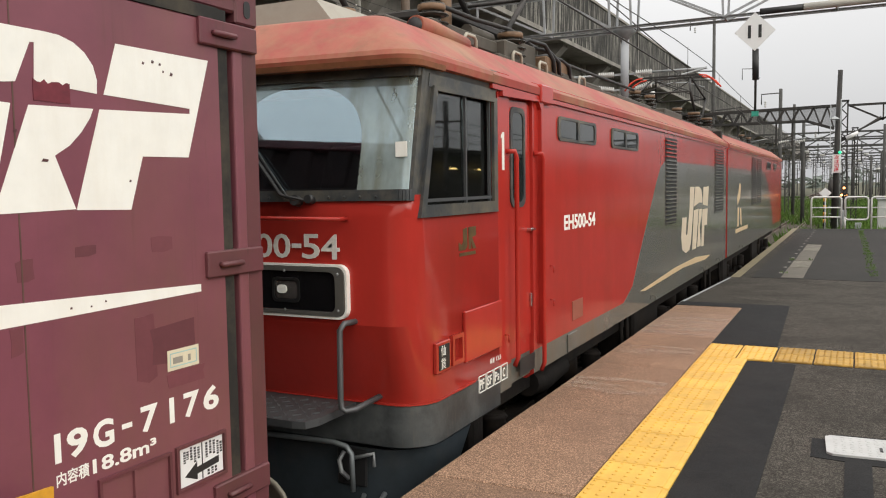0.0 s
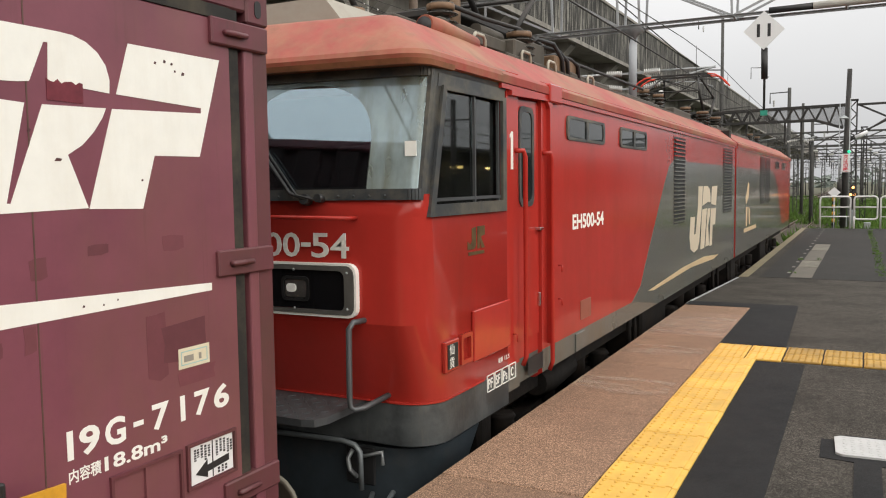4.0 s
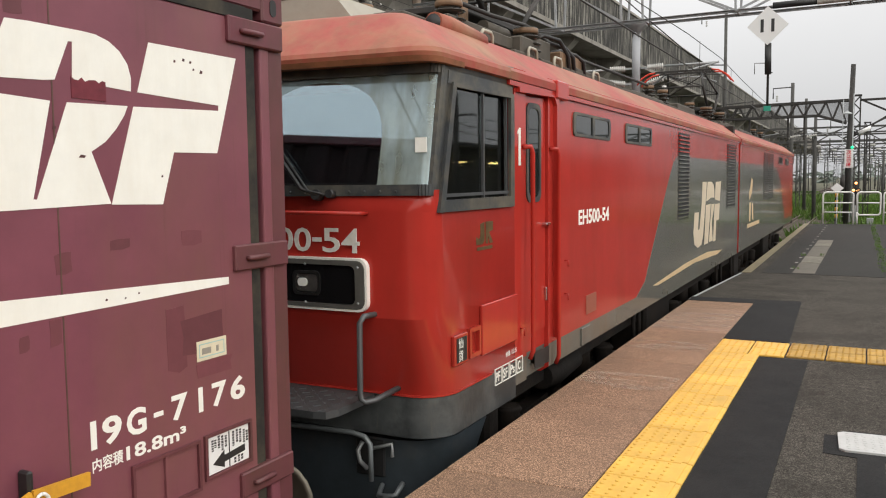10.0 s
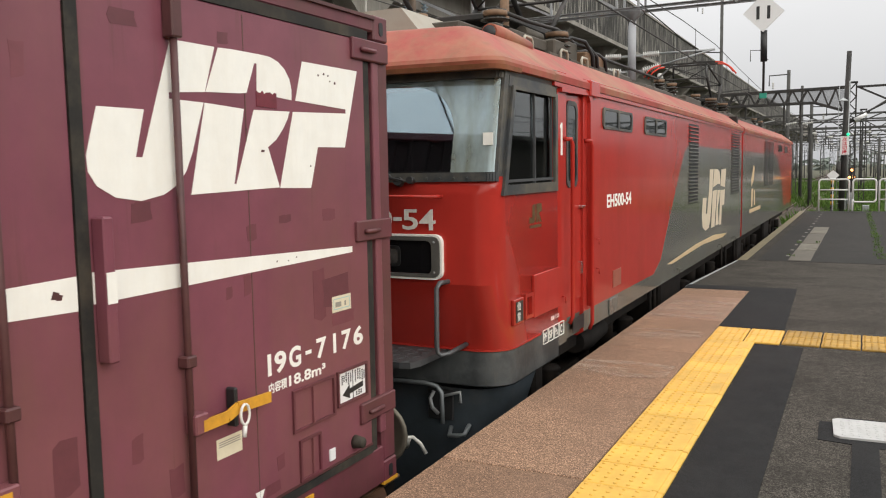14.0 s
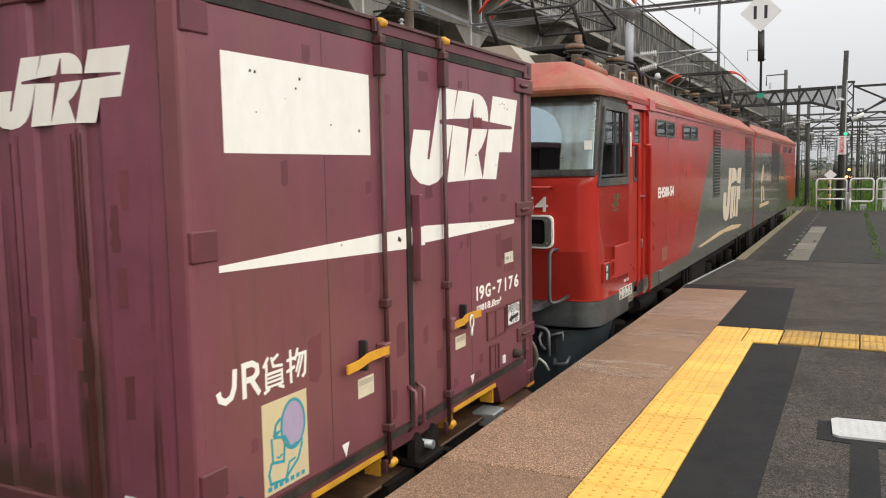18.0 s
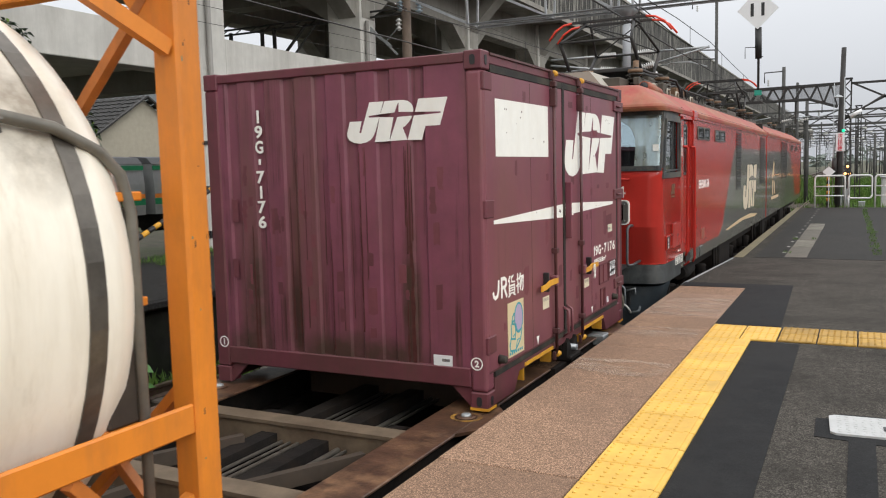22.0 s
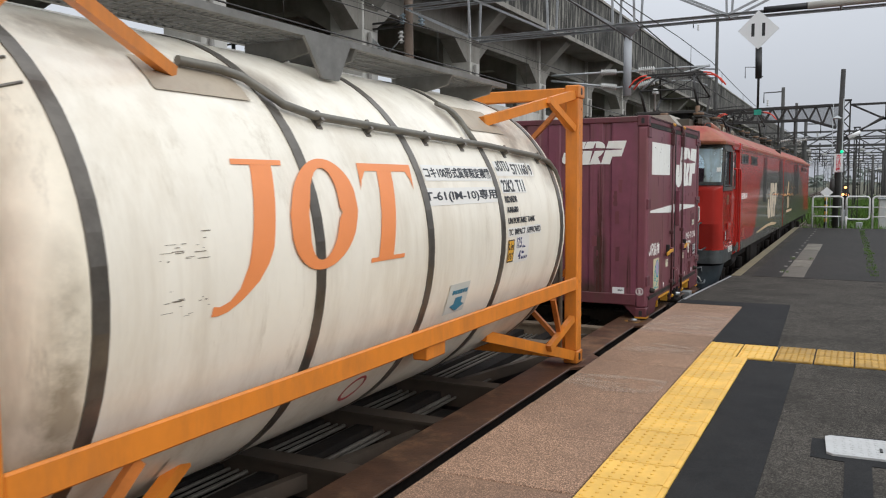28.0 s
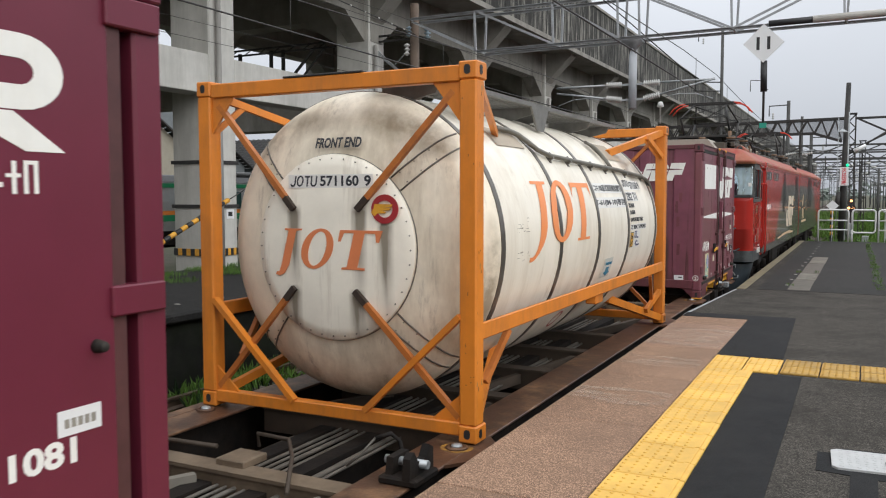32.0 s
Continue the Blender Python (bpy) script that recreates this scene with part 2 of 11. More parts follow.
RUBBER = mat("door_seal_rubber", (0.014, 0.013, 0.011), 0.75, var=0.3, scale=12.0, dirt=(0.085, 0.068, 0.045), dirt_amt=0.75, dscale=3.0)
YELLOW = mat("yellow_paint", (0.72, 0.36, 0.03), 0.5, var=0.1, scale=9.0, dirt=(0.2, 0.09, 0.03), dirt_amt=0.5, dscale=5.0)
ORANGE = mat("orange_frame_paint", (0.70, 0.225, 0.022), 0.42, var=0.08, scale=5.0, dirt=(0.30, 0.12, 0.04), dirt_amt=0.55, dscale=3.0, streak=1.5)
TANKW = mat("white_tank_cladding", (0.88, 0.83, 0.715), 0.3, var=0.05, scale=2.0, dirt=(0.54, 0.45, 0.32), dirt_amt=0.6, dscale=0.9, streak=3.0)
drips(TANKW, (0.40, 0.32, 0.20), 0.55, 7.0, 0.5, 0.55, 0.72)
TANKH = mat("grimy_tank_end", (0.88, 0.81, 0.66), 0.38, var=0.12, scale=3.0, dirt=(0.30, 0.22, 0.12), dirt_amt=0.8, dscale=1.0, streak=1.3, dmin=0.46)
drips(TANKH, (0.19, 0.14, 0.08), 0.5, 9.0, 0.8, 0.54, 0.68)
BAND = mat("steel_band", (0.16, 0.145, 0.125), 0.32, 0.6, var=0.25, scale=7.0, dirt=(0.06, 0.05, 0.04), dirt_amt=0.6, dscale=4.0)
STEEL = mat("galvanised_steel", (0.42, 0.44, 0.45), 0.5, 0.6, var=0.15, scale=8.0)
CHROME = mat("worn_chrome", (0.62, 0.62, 0.62), 0.25, 1.0, var=0.1)
TRUSS = mat("painted_steel_lattice", (0.36, 0.375, 0.39), 0.55, 0.2, var=0.15, scale=5.0, dirt=(0.14, 0.1, 0.07), dirt_amt=0.4, dscale=2.0)
DARKIRON = mat("dark_iron_mast", (0.035, 0.034, 0.033), 0.65, 0.2, var=0.25, scale=5.0, dirt=(0.07, 0.05, 0.04), dirt_amt=0.5, dscale=2.0)
# Yard steel made paler than near iron, distance mist put into its colour
FARIRON = mat("paled_yard_steel", (0.085, 0.085, 0.082), 0.7, 0.0, var=0.25, scale=3.0, dirt=(0.05, 0.045, 0.04), dirt_amt=0.5, dscale=1.0, spec=0.2)
RUST = mat("rusty_wagon_deck", (0.088, 0.044, 0.026), 0.42, var=0.45, scale=7.0, dirt=(0.30, 0.17, 0.09), dirt_amt=0.75, dscale=2.4, bump=0.25, dmin=0.50, dmax=0.68)
drips(RUST, (0.03, 0.018, 0.012), 0.8, 4.0, 4.0, 0.50, 0.66)
RUSTG = mat("grey_brown_beam", (0.060, 0.044, 0.031), 0.75, var=0.25, scale=5.0, dirt=(0.055, 0.034, 0.022), dirt_amt=0.7, dscale=2.5)
RAILM = mat("rail_steel", (0.14, 0.1, 0.075), 0.5, 0.6, var=0.3, scale=9.0)
# Weathered tone, also darkened for shade on girders, deck underside and back columns
CONC = mat("weathered_shade_concrete", (0.27, 0.258, 0.228), 0.85, var=0.14, scale=2.2, dirt=(0.09, 0.083, 0.07), dirt_amt=0.7, dscale=0.35, streak=2.2, bump=0.12, bscale=9)
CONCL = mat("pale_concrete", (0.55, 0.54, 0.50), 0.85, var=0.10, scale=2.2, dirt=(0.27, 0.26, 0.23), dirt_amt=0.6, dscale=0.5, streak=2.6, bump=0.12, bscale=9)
PARAPET = mat("black_streaked_concrete", (0.25, 0.24, 0.21), 0.88, var=0.3, scale=1.5, dirt=(0.014, 0.0135, 0.012), dirt_amt=0.97, dscale=1.3, streak=3.4, bump=0.12, bscale=9, per_object=0.2, dmin=0.36, dmax=0.52)
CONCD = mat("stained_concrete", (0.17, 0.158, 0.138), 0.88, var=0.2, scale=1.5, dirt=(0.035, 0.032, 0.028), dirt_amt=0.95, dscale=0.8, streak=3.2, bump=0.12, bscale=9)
ASPH = mat("old_asphalt", (0.072, 0.066, 0.058), 0.9, var=0.30, scale=20.0, dirt=(0.032, 0.030, 0.027), dirt_amt=0.85, dscale=1.1, bump=0.6, bscale=160, spec=0.06, speckle=0.85, grit=210)
ASPHN = mat("new_asphalt", (0.0155, 0.016, 0.017), 0.85, var=0.25, scale=7.0, dirt=(0.032, 0.031, 0.03), dirt_amt=0.5, dscale=1.0, bump=0.3, bscale=200, spec=0.2, speckle=0.3, grit=170)
PINK = mat("pinkish_paving", (0.268, 0.168, 0.111), 0.8, var=0.12, scale=3.0, dirt=(0.17, 0.108, 0.075), dirt_amt=0.85, dscale=0.6, bump=0.3, bscale=240, spec=0.25, speckle=0.8, grit=210, per_object=0.09)
TILE = mat("yellow_tactile_tile", (0.76, 0.46, 0.085), 0.55, var=0.12, scale=5.0, dirt=(0.42, 0.24, 0.05), dirt_amt=0.5, dscale=2.0, per_object=0.06)
TILEO = mat("old_tactile_tile", (0.42, 0.25, 0.05), 0.7, var=0.2, scale=14.0, dirt=(0.18, 0.12, 0.045), dirt_amt=0.75, dscale=5.0, per_object=0.1)
BALLAST = mat("ballast", (0.048, 0.038, 0.029), 0.9, var=0.4, scale=6.0, dirt=(0.035, 0.026, 0.02), dirt_amt=0.6, dscale=0.5, bump=0.9, bscale=30, spec=0.2, speckle=0.8, grit=22)
SOIL = mat("weedy_ground", (0.075, 0.068, 0.045), 0.95, var=0.4, scale=3.0, dirt=(0.05, 0.075, 0.022), dirt_amt=0.9, dscale=0.25, bump=0.6, bscale=12)
LEAFD = mat("dark_leaf", (0.016, 0.034, 0.013), 0.4, var=0.4, scale=1.3, dirt=(0.035, 0.06, 0.018), dirt_amt=0.5, dscale=0.9)
LEAFL = mat("light_leaf", (0.10, 0.17, 0.02), 0.5, var=0.35, scale=2.0)
GRASS = mat("grass_blade", (0.10, 0.19, 0.03), 0.55, var=0.45, scale=0.8)
BLACK = mat("black_paint", (0.02, 0.02, 0.021), 0.5, var=0.2)
CERAM = mat("insulator_ceramic", (0.6, 0.6, 0.58), 0.3, var=0.08, dirt=(0.3, 0.28, 0.24), dirt_amt=0.4, dscale=6.0)
BROWNC = mat("brown_insulator", (0.03, 0.026, 0.02), 0.25, var=0.2)
REDHORN = mat("red_horn_paint", (0.75, 0.06, 0.03), 0.45, var=0.08)
SIGNW = mat("white_sign", (0.78, 0.79, 0.79), 0.4, var=0.03)
GLASSD = glass("window_glass", (0.75, 0.82, 0.82))
GLASSD.node_tree.nodes["Principled BSDF"].inputs["IOR"].default_value = 1.36


# ---------------------------------------------------------------- mesh tools
def bm_new():
    return bmesh.new()


def add_box(bm, x0, x1, y0, y1, z0, z1, m=None):
    vs = [bm.verts.new(((m @ Vector(c)) if m else c)) for c in ((x0, y0, z0), (x1, y0, z0), (x1, y1, z0), (x0, y1, z0), (x0, y0, z1), (x1, y0, z1), (x1, y1, z1), (x0, y1, z1))]
    return [bm.faces.new([vs[i] for i in q]) for q in ((3, 2, 1, 0), (4, 5, 6, 7), (0, 1, 5, 4), (1, 2, 6, 5), (2, 3, 7, 6), (3, 0, 4, 7))]


def box(x0, x1, y0, y1, z0, z1, bev=0.0, seg=1):
    bm = bm_new()
    add_box(bm, x0, x1, y0, y1, z0, z1)
    if bev:
        bmesh.ops.bevel(bm, geom=bm.edges[:], offset=bev, segments=seg, affect="EDGES", profile=0.5)
    return bm


def add_bar(bm, a, b, w, h=None, up=(0, 0, 1)):
    """A bar of rectangular section from a to b."""
    a, b = Vector(a), Vector(b)
    d = (b - a).normalized()
    u = Vector(up)
    if abs(d.dot(u)) > 0.98:
        u = Vector((0, 1, 0))
    s = d.cross(u).normalized()
    u = s.cross(d).normalized()
    h = h or w
    ring = [[bm.verts.new(p + s * (i * w / 2) + u * (j * h / 2)) for i, j in ((-1, -1), (1, -1), (1, 1), (-1, 1))] for p in (a, b)]
    for i in range(4):
        bm.faces.new((ring[0][i], ring[0][(i + 1) % 4], ring[1][(i + 1) % 4], ring[1][i]))
    bm.faces.new(ring[0][::-1])
    bm.faces.new(ring[1])


def add_tube(bm, pts, r, n=8, closed_ends=True):
    """A round tube along points; r may be a list."""
    pts = [Vector(p) for p in pts]
    rings = []
    s_old = None
    for i, p in enumerate(pts):
        d = (pts[min(i + 1, len(pts) - 1)] - pts[max(i - 1, 0)]).normalized()
        if s_old is None:
            s = d.cross(Vector((0, 0, 1)))
            if s.length < 0.05:
                s = d.cross(Vector((0, 1, 0)))
        else:
            s = s_old - d * s_old.dot(d)
        s.normalize()
        s_old = s
        u = s.cross(d)
        rr = r[i] if isinstance(r, (list, tuple)) else r
        rings.append([bm.verts.new(p + (s * math.cos(k * math.tau / n) + u * math.sin(k * math.tau / n)) * rr) for k in range(n)])
    for a, b in zip(rings, rings[1:]):
        for k in range(n):
            f = bm.faces.new((a[k], a[(k + 1) % n], b[(k + 1) % n], b[k]))
            f.smooth = True
    if closed_ends:
        bm.faces.new(rings[0])
        bm.faces.new(rings[-1][::-1])


def tube(pts, r, n=8):
    bm = bm_new()
    add_tube(bm, pts, r, n)
    return bm


def lathe(profile, n=20, m=None):
    """profile: (radius, height) pairs turned about z."""
    bm = bm_new()
    add_lathe(bm, profile, n, m)
    return bm


def add_lathe(bm, profile, n=20, m=None):
    m = m or Matrix()
    rings = []
    for r, z in profile:
        if r < 1e-5:
            rings.append([bm.verts.new(m @ Vector((0, 0, z)))])
        else:
            rings.append([bm.verts.new(m @ Vector((r * math.cos(k * math.tau / n), r * math.sin(k * math.tau / n), z))) for k in range(n)])
    for a, b in zip(rings, rings[1:]):
        for k in range(n):
            q = [a[k % len(a)], a[(k + 1) % len(a)], b[(k + 1) % len(b)], b[k % len(b)]]
            q = list(dict.fromkeys(q))
            if len(q) > 2:
                bm.faces.new(q).smooth = True
    for ring, flip in ((rings[0], True), (rings[-1], False)):
        if len(ring) > 2:
            bm.faces.new(ring[::-1] if flip else ring)


def add_prism(bm, pts, depth, m):
    """A flat outline (a, b) raised by depth along the third axis, laid out by the matrix m."""
    lo = [bm.verts.new(m @ Vector((a, b, 0))) for a, b in pts]
    hi = [bm.verts.new(m @ Vector((a, b, depth))) for a, b in pts]
    k = len(pts)
    for i in range(k):
        bm.faces.new((lo[i], lo[(i + 1) % k], hi[(i + 1) % k], hi[i]))
    bm.faces.new(lo[::-1])
    bm.faces.new(hi)


# a right-hand wall's frame: a along +y, b up, raised towards +x; and an end wall's: a along +x, b up, raised towards -y
SIDE = Matrix(((0, 0, 1, 0), (1, 0, 0, 0), (0, 1, 0, 0), (0, 0, 0, 1)))
END = Matrix(((1, 0, 0, 0), (0, 0, -1, 0), (0, 1, 0, 0), (0, 0, 0, 1)))


def prism(pts, depth, m):
    bm = bm_new()
    add_prism(bm, pts, depth, m)
    return bm


def loft(rings, close=True, caps=True, smooth=False):
    bm = bm_new()
    rs = [[bm.verts.new(p) for p in r] for r in rings]
    for a, b in zip(rs, rs[1:]):
        k = len(a)
        for i in range(k if close else k - 1):
            f = bm.faces.new((a[i], a[(i + 1) % k], b[(i + 1) % k], b[i]))
            f.smooth = smooth
    if caps:
        bm.faces.new(rs[0][::-1])
        bm.faces.new(rs[-1])
    return bm


def mesh_of(bm, name, material, smooth_angle=None):
    bmesh.ops.recalc_face_normals(bm, faces=bm.faces[:])
    me = bpy.data.meshes.new(name)
    bm.to_mesh(me)
    bm.free()
    if smooth_angle:
        me.shade_smooth()
        me.set_sharp_from_angle(angle=radians(smooth_angle))
    for m in material if isinstance(material, (list, tuple)) else (material,):
        me.materials.append(m)
    return me


def part(name, bm, material, parent=None, label="", kind="", smooth_angle=None):
    ob = new(name, mesh_of(bm, name, material, smooth_angle))
    if parent:
        ob.parent = parent
    return tagged(ob, label=label, kind=kind)


def empty(name, m, label, category, group="", kind=""):
    ob = new(name)
    ob.empty_display_size = 0.2
    ob.matrix_basis = m
    return tagged(ob, label, category, group, kind)


def piece(name, me, m, parent=None):
    """One more object on a shared mesh."""
    ob = new(name, me)
    ob.parent = parent
    ob.matrix_basis = m
    return ob


def lettering(name, text, size, m, material, parent, depth=0.003, width=1.0, align="LEFT", bold=0.0):
    """Raised letters of the built-in font: size is the height of a capital; m lays x to the right and y up."""
    cu = bpy.data.curves.new(name, "FONT")
    cu.body = text
    cu.size = size / 0.72
    cu.extrude = depth / 2
    cu.offset = bold
    cu.align_x = align
    cu.resolution_u = 3
    tmp = bpy.data.objects.new(name, cu)
    scene.collection.objects.link(tmp)
    me = bpy.data.meshes.new_from_object(tmp.evaluated_get(bpy.context.evaluated_depsgraph_get()))
    bpy.data.objects.remove(tmp)
    me.transform(m @ Matrix.Diagonal((width, 1, 1, 1)))
    me.materials.clear()
    me.materials.append(material)
    ob = new(name, me)
    ob.parent = parent
    return ob


# ---------------------------------------------------------------- the plan: y runs along the track, x to the platform, z = 0 on the platform
RAIL = -1.20            # top of rail
TRACK = -3.50           # centre of the train's track
TRACK2 = -7.55
EDGE = -1.92            # platform edge
FAR_Z = -0.17           # the older, lower end of the platform


def polyslab(outline, z0, z1):
    """A slab with a flat outline in x and y."""
    return prism(outline, z1 - z0, Matrix.Translation((0, 0, z0)))


def structure(name, bm, material, label, category):
    return tagged(part(name, bm, material), label, category, kind="structure")


ground = structure("ground", box(-900, 900, -300, 2400, -2.2, -1.62), SOIL, "weedy brown station ground between the tracks", "ground")
structure("ballast_bed", box(TRACK - 1.9, TRACK + 1.45, -60, 420, -1.62, -1.40), BALLAST, "dark stone ballast under the rails", "ballast")
structure("ballast_bed_far", box(TRACK2 - 1.05, TRACK2 + 1.9, -60, 420, -1.618, -1.44), BALLAST, "overgrown stone ballast of the second track", "ballast")
structure("ballast_bed_yard", box(-33, -26, -60, 420, -1.615, -1.42), BALLAST, "ballast of the yard tracks", "ballast")


def rail_mesh(y0, y1):
    prof = [(-0.036, 0), (0.036, 0), (0.036, -0.03), (0.01, -0.045), (0.01, -0.12), (0.07, -0.14), (0.07, -0.15), (-0.07, -0.15), (-0.07, -0.14), (-0.01, -0.12), (-0.01, -0.045), (-0.036, -0.03)]
    return loft([[(a, y, b) for a, b in prof] for y in (y0, y1)])


def track_of(x, y0, y1, label):
    th = empty("railway_track", Matrix.Translation((x, 0, RAIL)), label, "railway track", kind="structure")
    for sx in (-0.57, 0.57):
        r = part("rail", rail_mesh(y0, y1), RAILM, th)
        r.location.x = sx
    me = mesh_of(box(-1.0, 1.0, -0.11, 0.11, -0.30, -0.152, 0.02), "sleeper", mat("dirty_sleeper", (0.10, 0.085, 0.068), 0.9, var=0.25, scale=4, dirt=(0.045, 0.035, 0.026), dirt_amt=0.7, dscale=2, per_object=0.15))
    for i in range(int((min(y1, 110) - max(y0, -14)) / 0.62)):
        piece("sleeper", me, Matrix.Translation((0, max(y0, -14) + i * 0.62, 0)), th)


track_of(TRACK, -60, 420, "rusty running rails on concrete sleepers beside the platform")
track_of(TRACK2, -60, 420, "disused overgrown rails between the two platforms")
for yx in (-28.3, -31.6):
    th = empty("railway_track", Matrix.Translation((yx, 0, RAIL)), "yard rails on dark ballast", "railway track", kind="structure")
    for sx in (-0.57, 0.57):
        part("rail", rail_mesh(-60, 420), RAILM, th).location.x = sx
for k, (sx, ang) in enumerate(((-1.2, 2.0), (2.6, -1.2), (8.5, -2.6))):
    th = empty("railway_track", pose(sx, 62, RAIL - 0.12, 0, 0, ang), "yard rails fanning out beyond the platform end", "railway track", kind="structure")
    for rx in (-0.57, 0.57):
        part("rail", rail_mesh(0, 330), RAILM, th).location.x = rx

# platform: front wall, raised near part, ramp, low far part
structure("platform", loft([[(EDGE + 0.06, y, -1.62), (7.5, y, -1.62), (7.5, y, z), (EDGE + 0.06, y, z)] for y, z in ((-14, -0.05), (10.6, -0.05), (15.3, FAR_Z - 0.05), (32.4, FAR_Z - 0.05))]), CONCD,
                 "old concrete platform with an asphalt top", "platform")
structure("asphalt", loft([[(EDGE if y > 10 else EDGE + 0.05, y, z - 0.046), (7.4, y, z - 0.046), (7.4, y, z), (EDGE if y > 10 else EDGE + 0.05, y, z)] for y, z in ((-13.9, 0), (10.76, 0), (15.3, FAR_Z), (32.3, FAR_Z))]), ASPH,
          "patchy worn grey asphalt platform surface", "pavement")
structure("asphalt_strip", polyslab([(-0.755, -13.5), (-0.36, -13.5), (-0.38, 7.26), (-0.755, 7.28)], 0.0, 0.005), ASPHN, "smooth dark new asphalt beside the tactile paving", "pavement")
structure("asphalt_patch", polyslab([(-1.15, 7.97), (-0.58, 8.0), (-0.65, 10.75), (EDGE, 10.72), (EDGE, 10.40), (-1.15, 10.36)], 0.0, 0.005), ASPHN, "smooth dark new asphalt patch round the paving", "pavement")
structure("asphalt_trench", polyslab([(-0.17, 4.84), (-0.175, 5.20), (-0.05, 5.21), (-0.05, 5.32), (2.5, 5.42), (2.5, 4.8), (0.13, 4.80), (0.10, -6), (-0.01, -6), (0.0, 4.82)], 0.0, 0.004), ASPHN, "dark trench patch round the steel cover", "pavement")
structure("asphalt_old", polyslab([(EDGE + 0.34, 15.4), (7.3, 15.2), (7.3, 32.2), (EDGE + 0.34, 32.2)], FAR_Z, FAR_Z + 0.004),
                    mat("dark_damp_asphalt", (0.025, 0.023, 0.0205), 0.8, spec=0.25, speckle=0.6, grit=80, var=0.35, scale=8, dirt=(0.014, 0.0135, 0.0125), dirt_amt=0.9, dscale=0.6, dmin=0.40, streak=0.5, bump=0.4, bscale=90), "older dark damp asphalt at the platform end", "pavement")
ln = bm_new()
add_box(ln, EDGE, EDGE + 0.16, 15.35, 32.3, FAR_Z, FAR_Z + 0.005)
structure("edge_line", ln, mat("worn_yellow_line", (0.20, 0.165, 0.09), 0.7, var=0.25, scale=9, dirt=(0.13, 0.11, 0.08), dirt_amt=0.9, dscale=2.5), "worn yellow line along the platform edge", "line")
structure("edge_trim", loft([[(EDGE - 0.006, y, z - 0.05), (EDGE + 0.03, y, z - 0.05), (EDGE + 0.03, y, z + 0.004), (EDGE - 0.006, y, z + 0.004)] for y, z in ((10.45, 0), (10.76, 0), (15.25, FAR_Z))]), STEEL, "light steel trim on the platform edge", "trim")
# worn white dashes on both platforms
dash = mesh_of(box(-0.03, 0.03, -0.05, 0.05, 0.0, 0.006, 0.002), "dash", mat("worn_white_dash", (0.30, 0.29, 0.26), 0.8, var=0.3, scale=20))
dashes = empty("dash_marks", Matrix(), "worn white dashes along the platform", "marking", kind="structure")
for i in range(14):
    piece("dash", dash, pose(-1.16 + 0.001 * i, 16.3 + i * 1.13, FAR_Z + 0.002, 0, 0, 4), dashes)
for i in range(9):
    piece("dash", dash, pose(-9.27, 2.5 + i * 0.98, FAR_Z, 0, 0, 80), dashes)
# pale concrete strips in the far asphalt
SLABC = mat("worn_slab", (0.20, 0.185, 0.15), 0.85, var=0.3, scale=7, dirt=(0.07, 0.064, 0.05), dirt_amt=0.9, dscale=2.5, dmin=0.40, bump=0.2)
strips = empty("concrete_strips", Matrix(), "pale concrete slabs let into the dark asphalt", "slab", kind="structure")
for i, (y0, y1) in enumerate(((15.5, 17.4), (17.45, 18.9), (18.95, 21.6), (21.65, 23.9))):
    me = mesh_of(box(-1.10 + 0.01 * i, -0.74 + 0.01 * i, y0, y1, FAR_Z, FAR_Z + 0.010, 0.004), "slab", SLABC if i in (1, 3) else mat("dull_slab", (0.12, 0.108, 0.088), 0.85, var=0.2, scale=8, dirt=(0.1, 0.09, 0.08), dirt_amt=0.6, dscale=2))
    piece("slab", me, Matrix(), strips)

# pink slabs along the edge
paving = empty("edge_paving", Matrix(), "pinkish brown concrete slabs along the platform edge", "paving", kind="structure")
PINKS = [PINK, mat("pinkish_paving_worn", (0.30, 0.195, 0.14), 0.8, var=0.18, scale=3.0, dirt=(0.2, 0.125, 0.09), dirt_amt=0.7, dscale=1.4, bump=0.3, bscale=160, spec=0.25, speckle=0.5, grit=150)]
slab_me = [mesh_of(box(EDGE, -1.157, 0.004, d - 0.004, -0.12, 0.006, 0.005), "slab", m) for m, d in ((PINKS[0], 1.5), (PINKS[1], 1.5), (PINKS[0], 0.62))]
for i in range(15):
    y = 9.74 - i * 1.5
    piece("slab", slab_me[2 if i == 0 else 1 if i == 1 else 0], Matrix.Translation((0, y, 0.002 * (i % 3 == 1))), paving)
# pale scuffed bands at the joints
SCUFF = mat("pale_scuffed_paving", (0.47, 0.36, 0.28), 0.8, var=0.2, scale=4, spec=0.2, speckle=0.3, grit=200)
nm, lm = SCUFF.node_tree.nodes, SCUFF.node_tree.links
sn_ = nm.new("ShaderNodeTexNoise")
sn_.inputs["Scale"].default_value = 3.2
sn_.inputs["Detail"].default_value = 9
sn_.inputs["Roughness"].default_value = 0.7
mp_ = nm.new("ShaderNodeMapping")
mp_.inputs["Scale"].default_value = (0.6, 2.6, 1)
tc_ = nm.new("ShaderNodeTexCoord")
lm.new(tc_.outputs["Object"], mp_.inputs["Vector"])
lm.new(mp_.outputs["Vector"], sn_.inputs["Vector"])
rm_ = nm.new("ShaderNodeMapRange")
rm_.inputs["From Min"].default_value, rm_.inputs["From Max"].default_value, rm_.inputs["To Max"].default_value = 0.44, 0.72, 0.55
lm.new(sn_.outputs["Fac"], rm_.inputs["Value"])
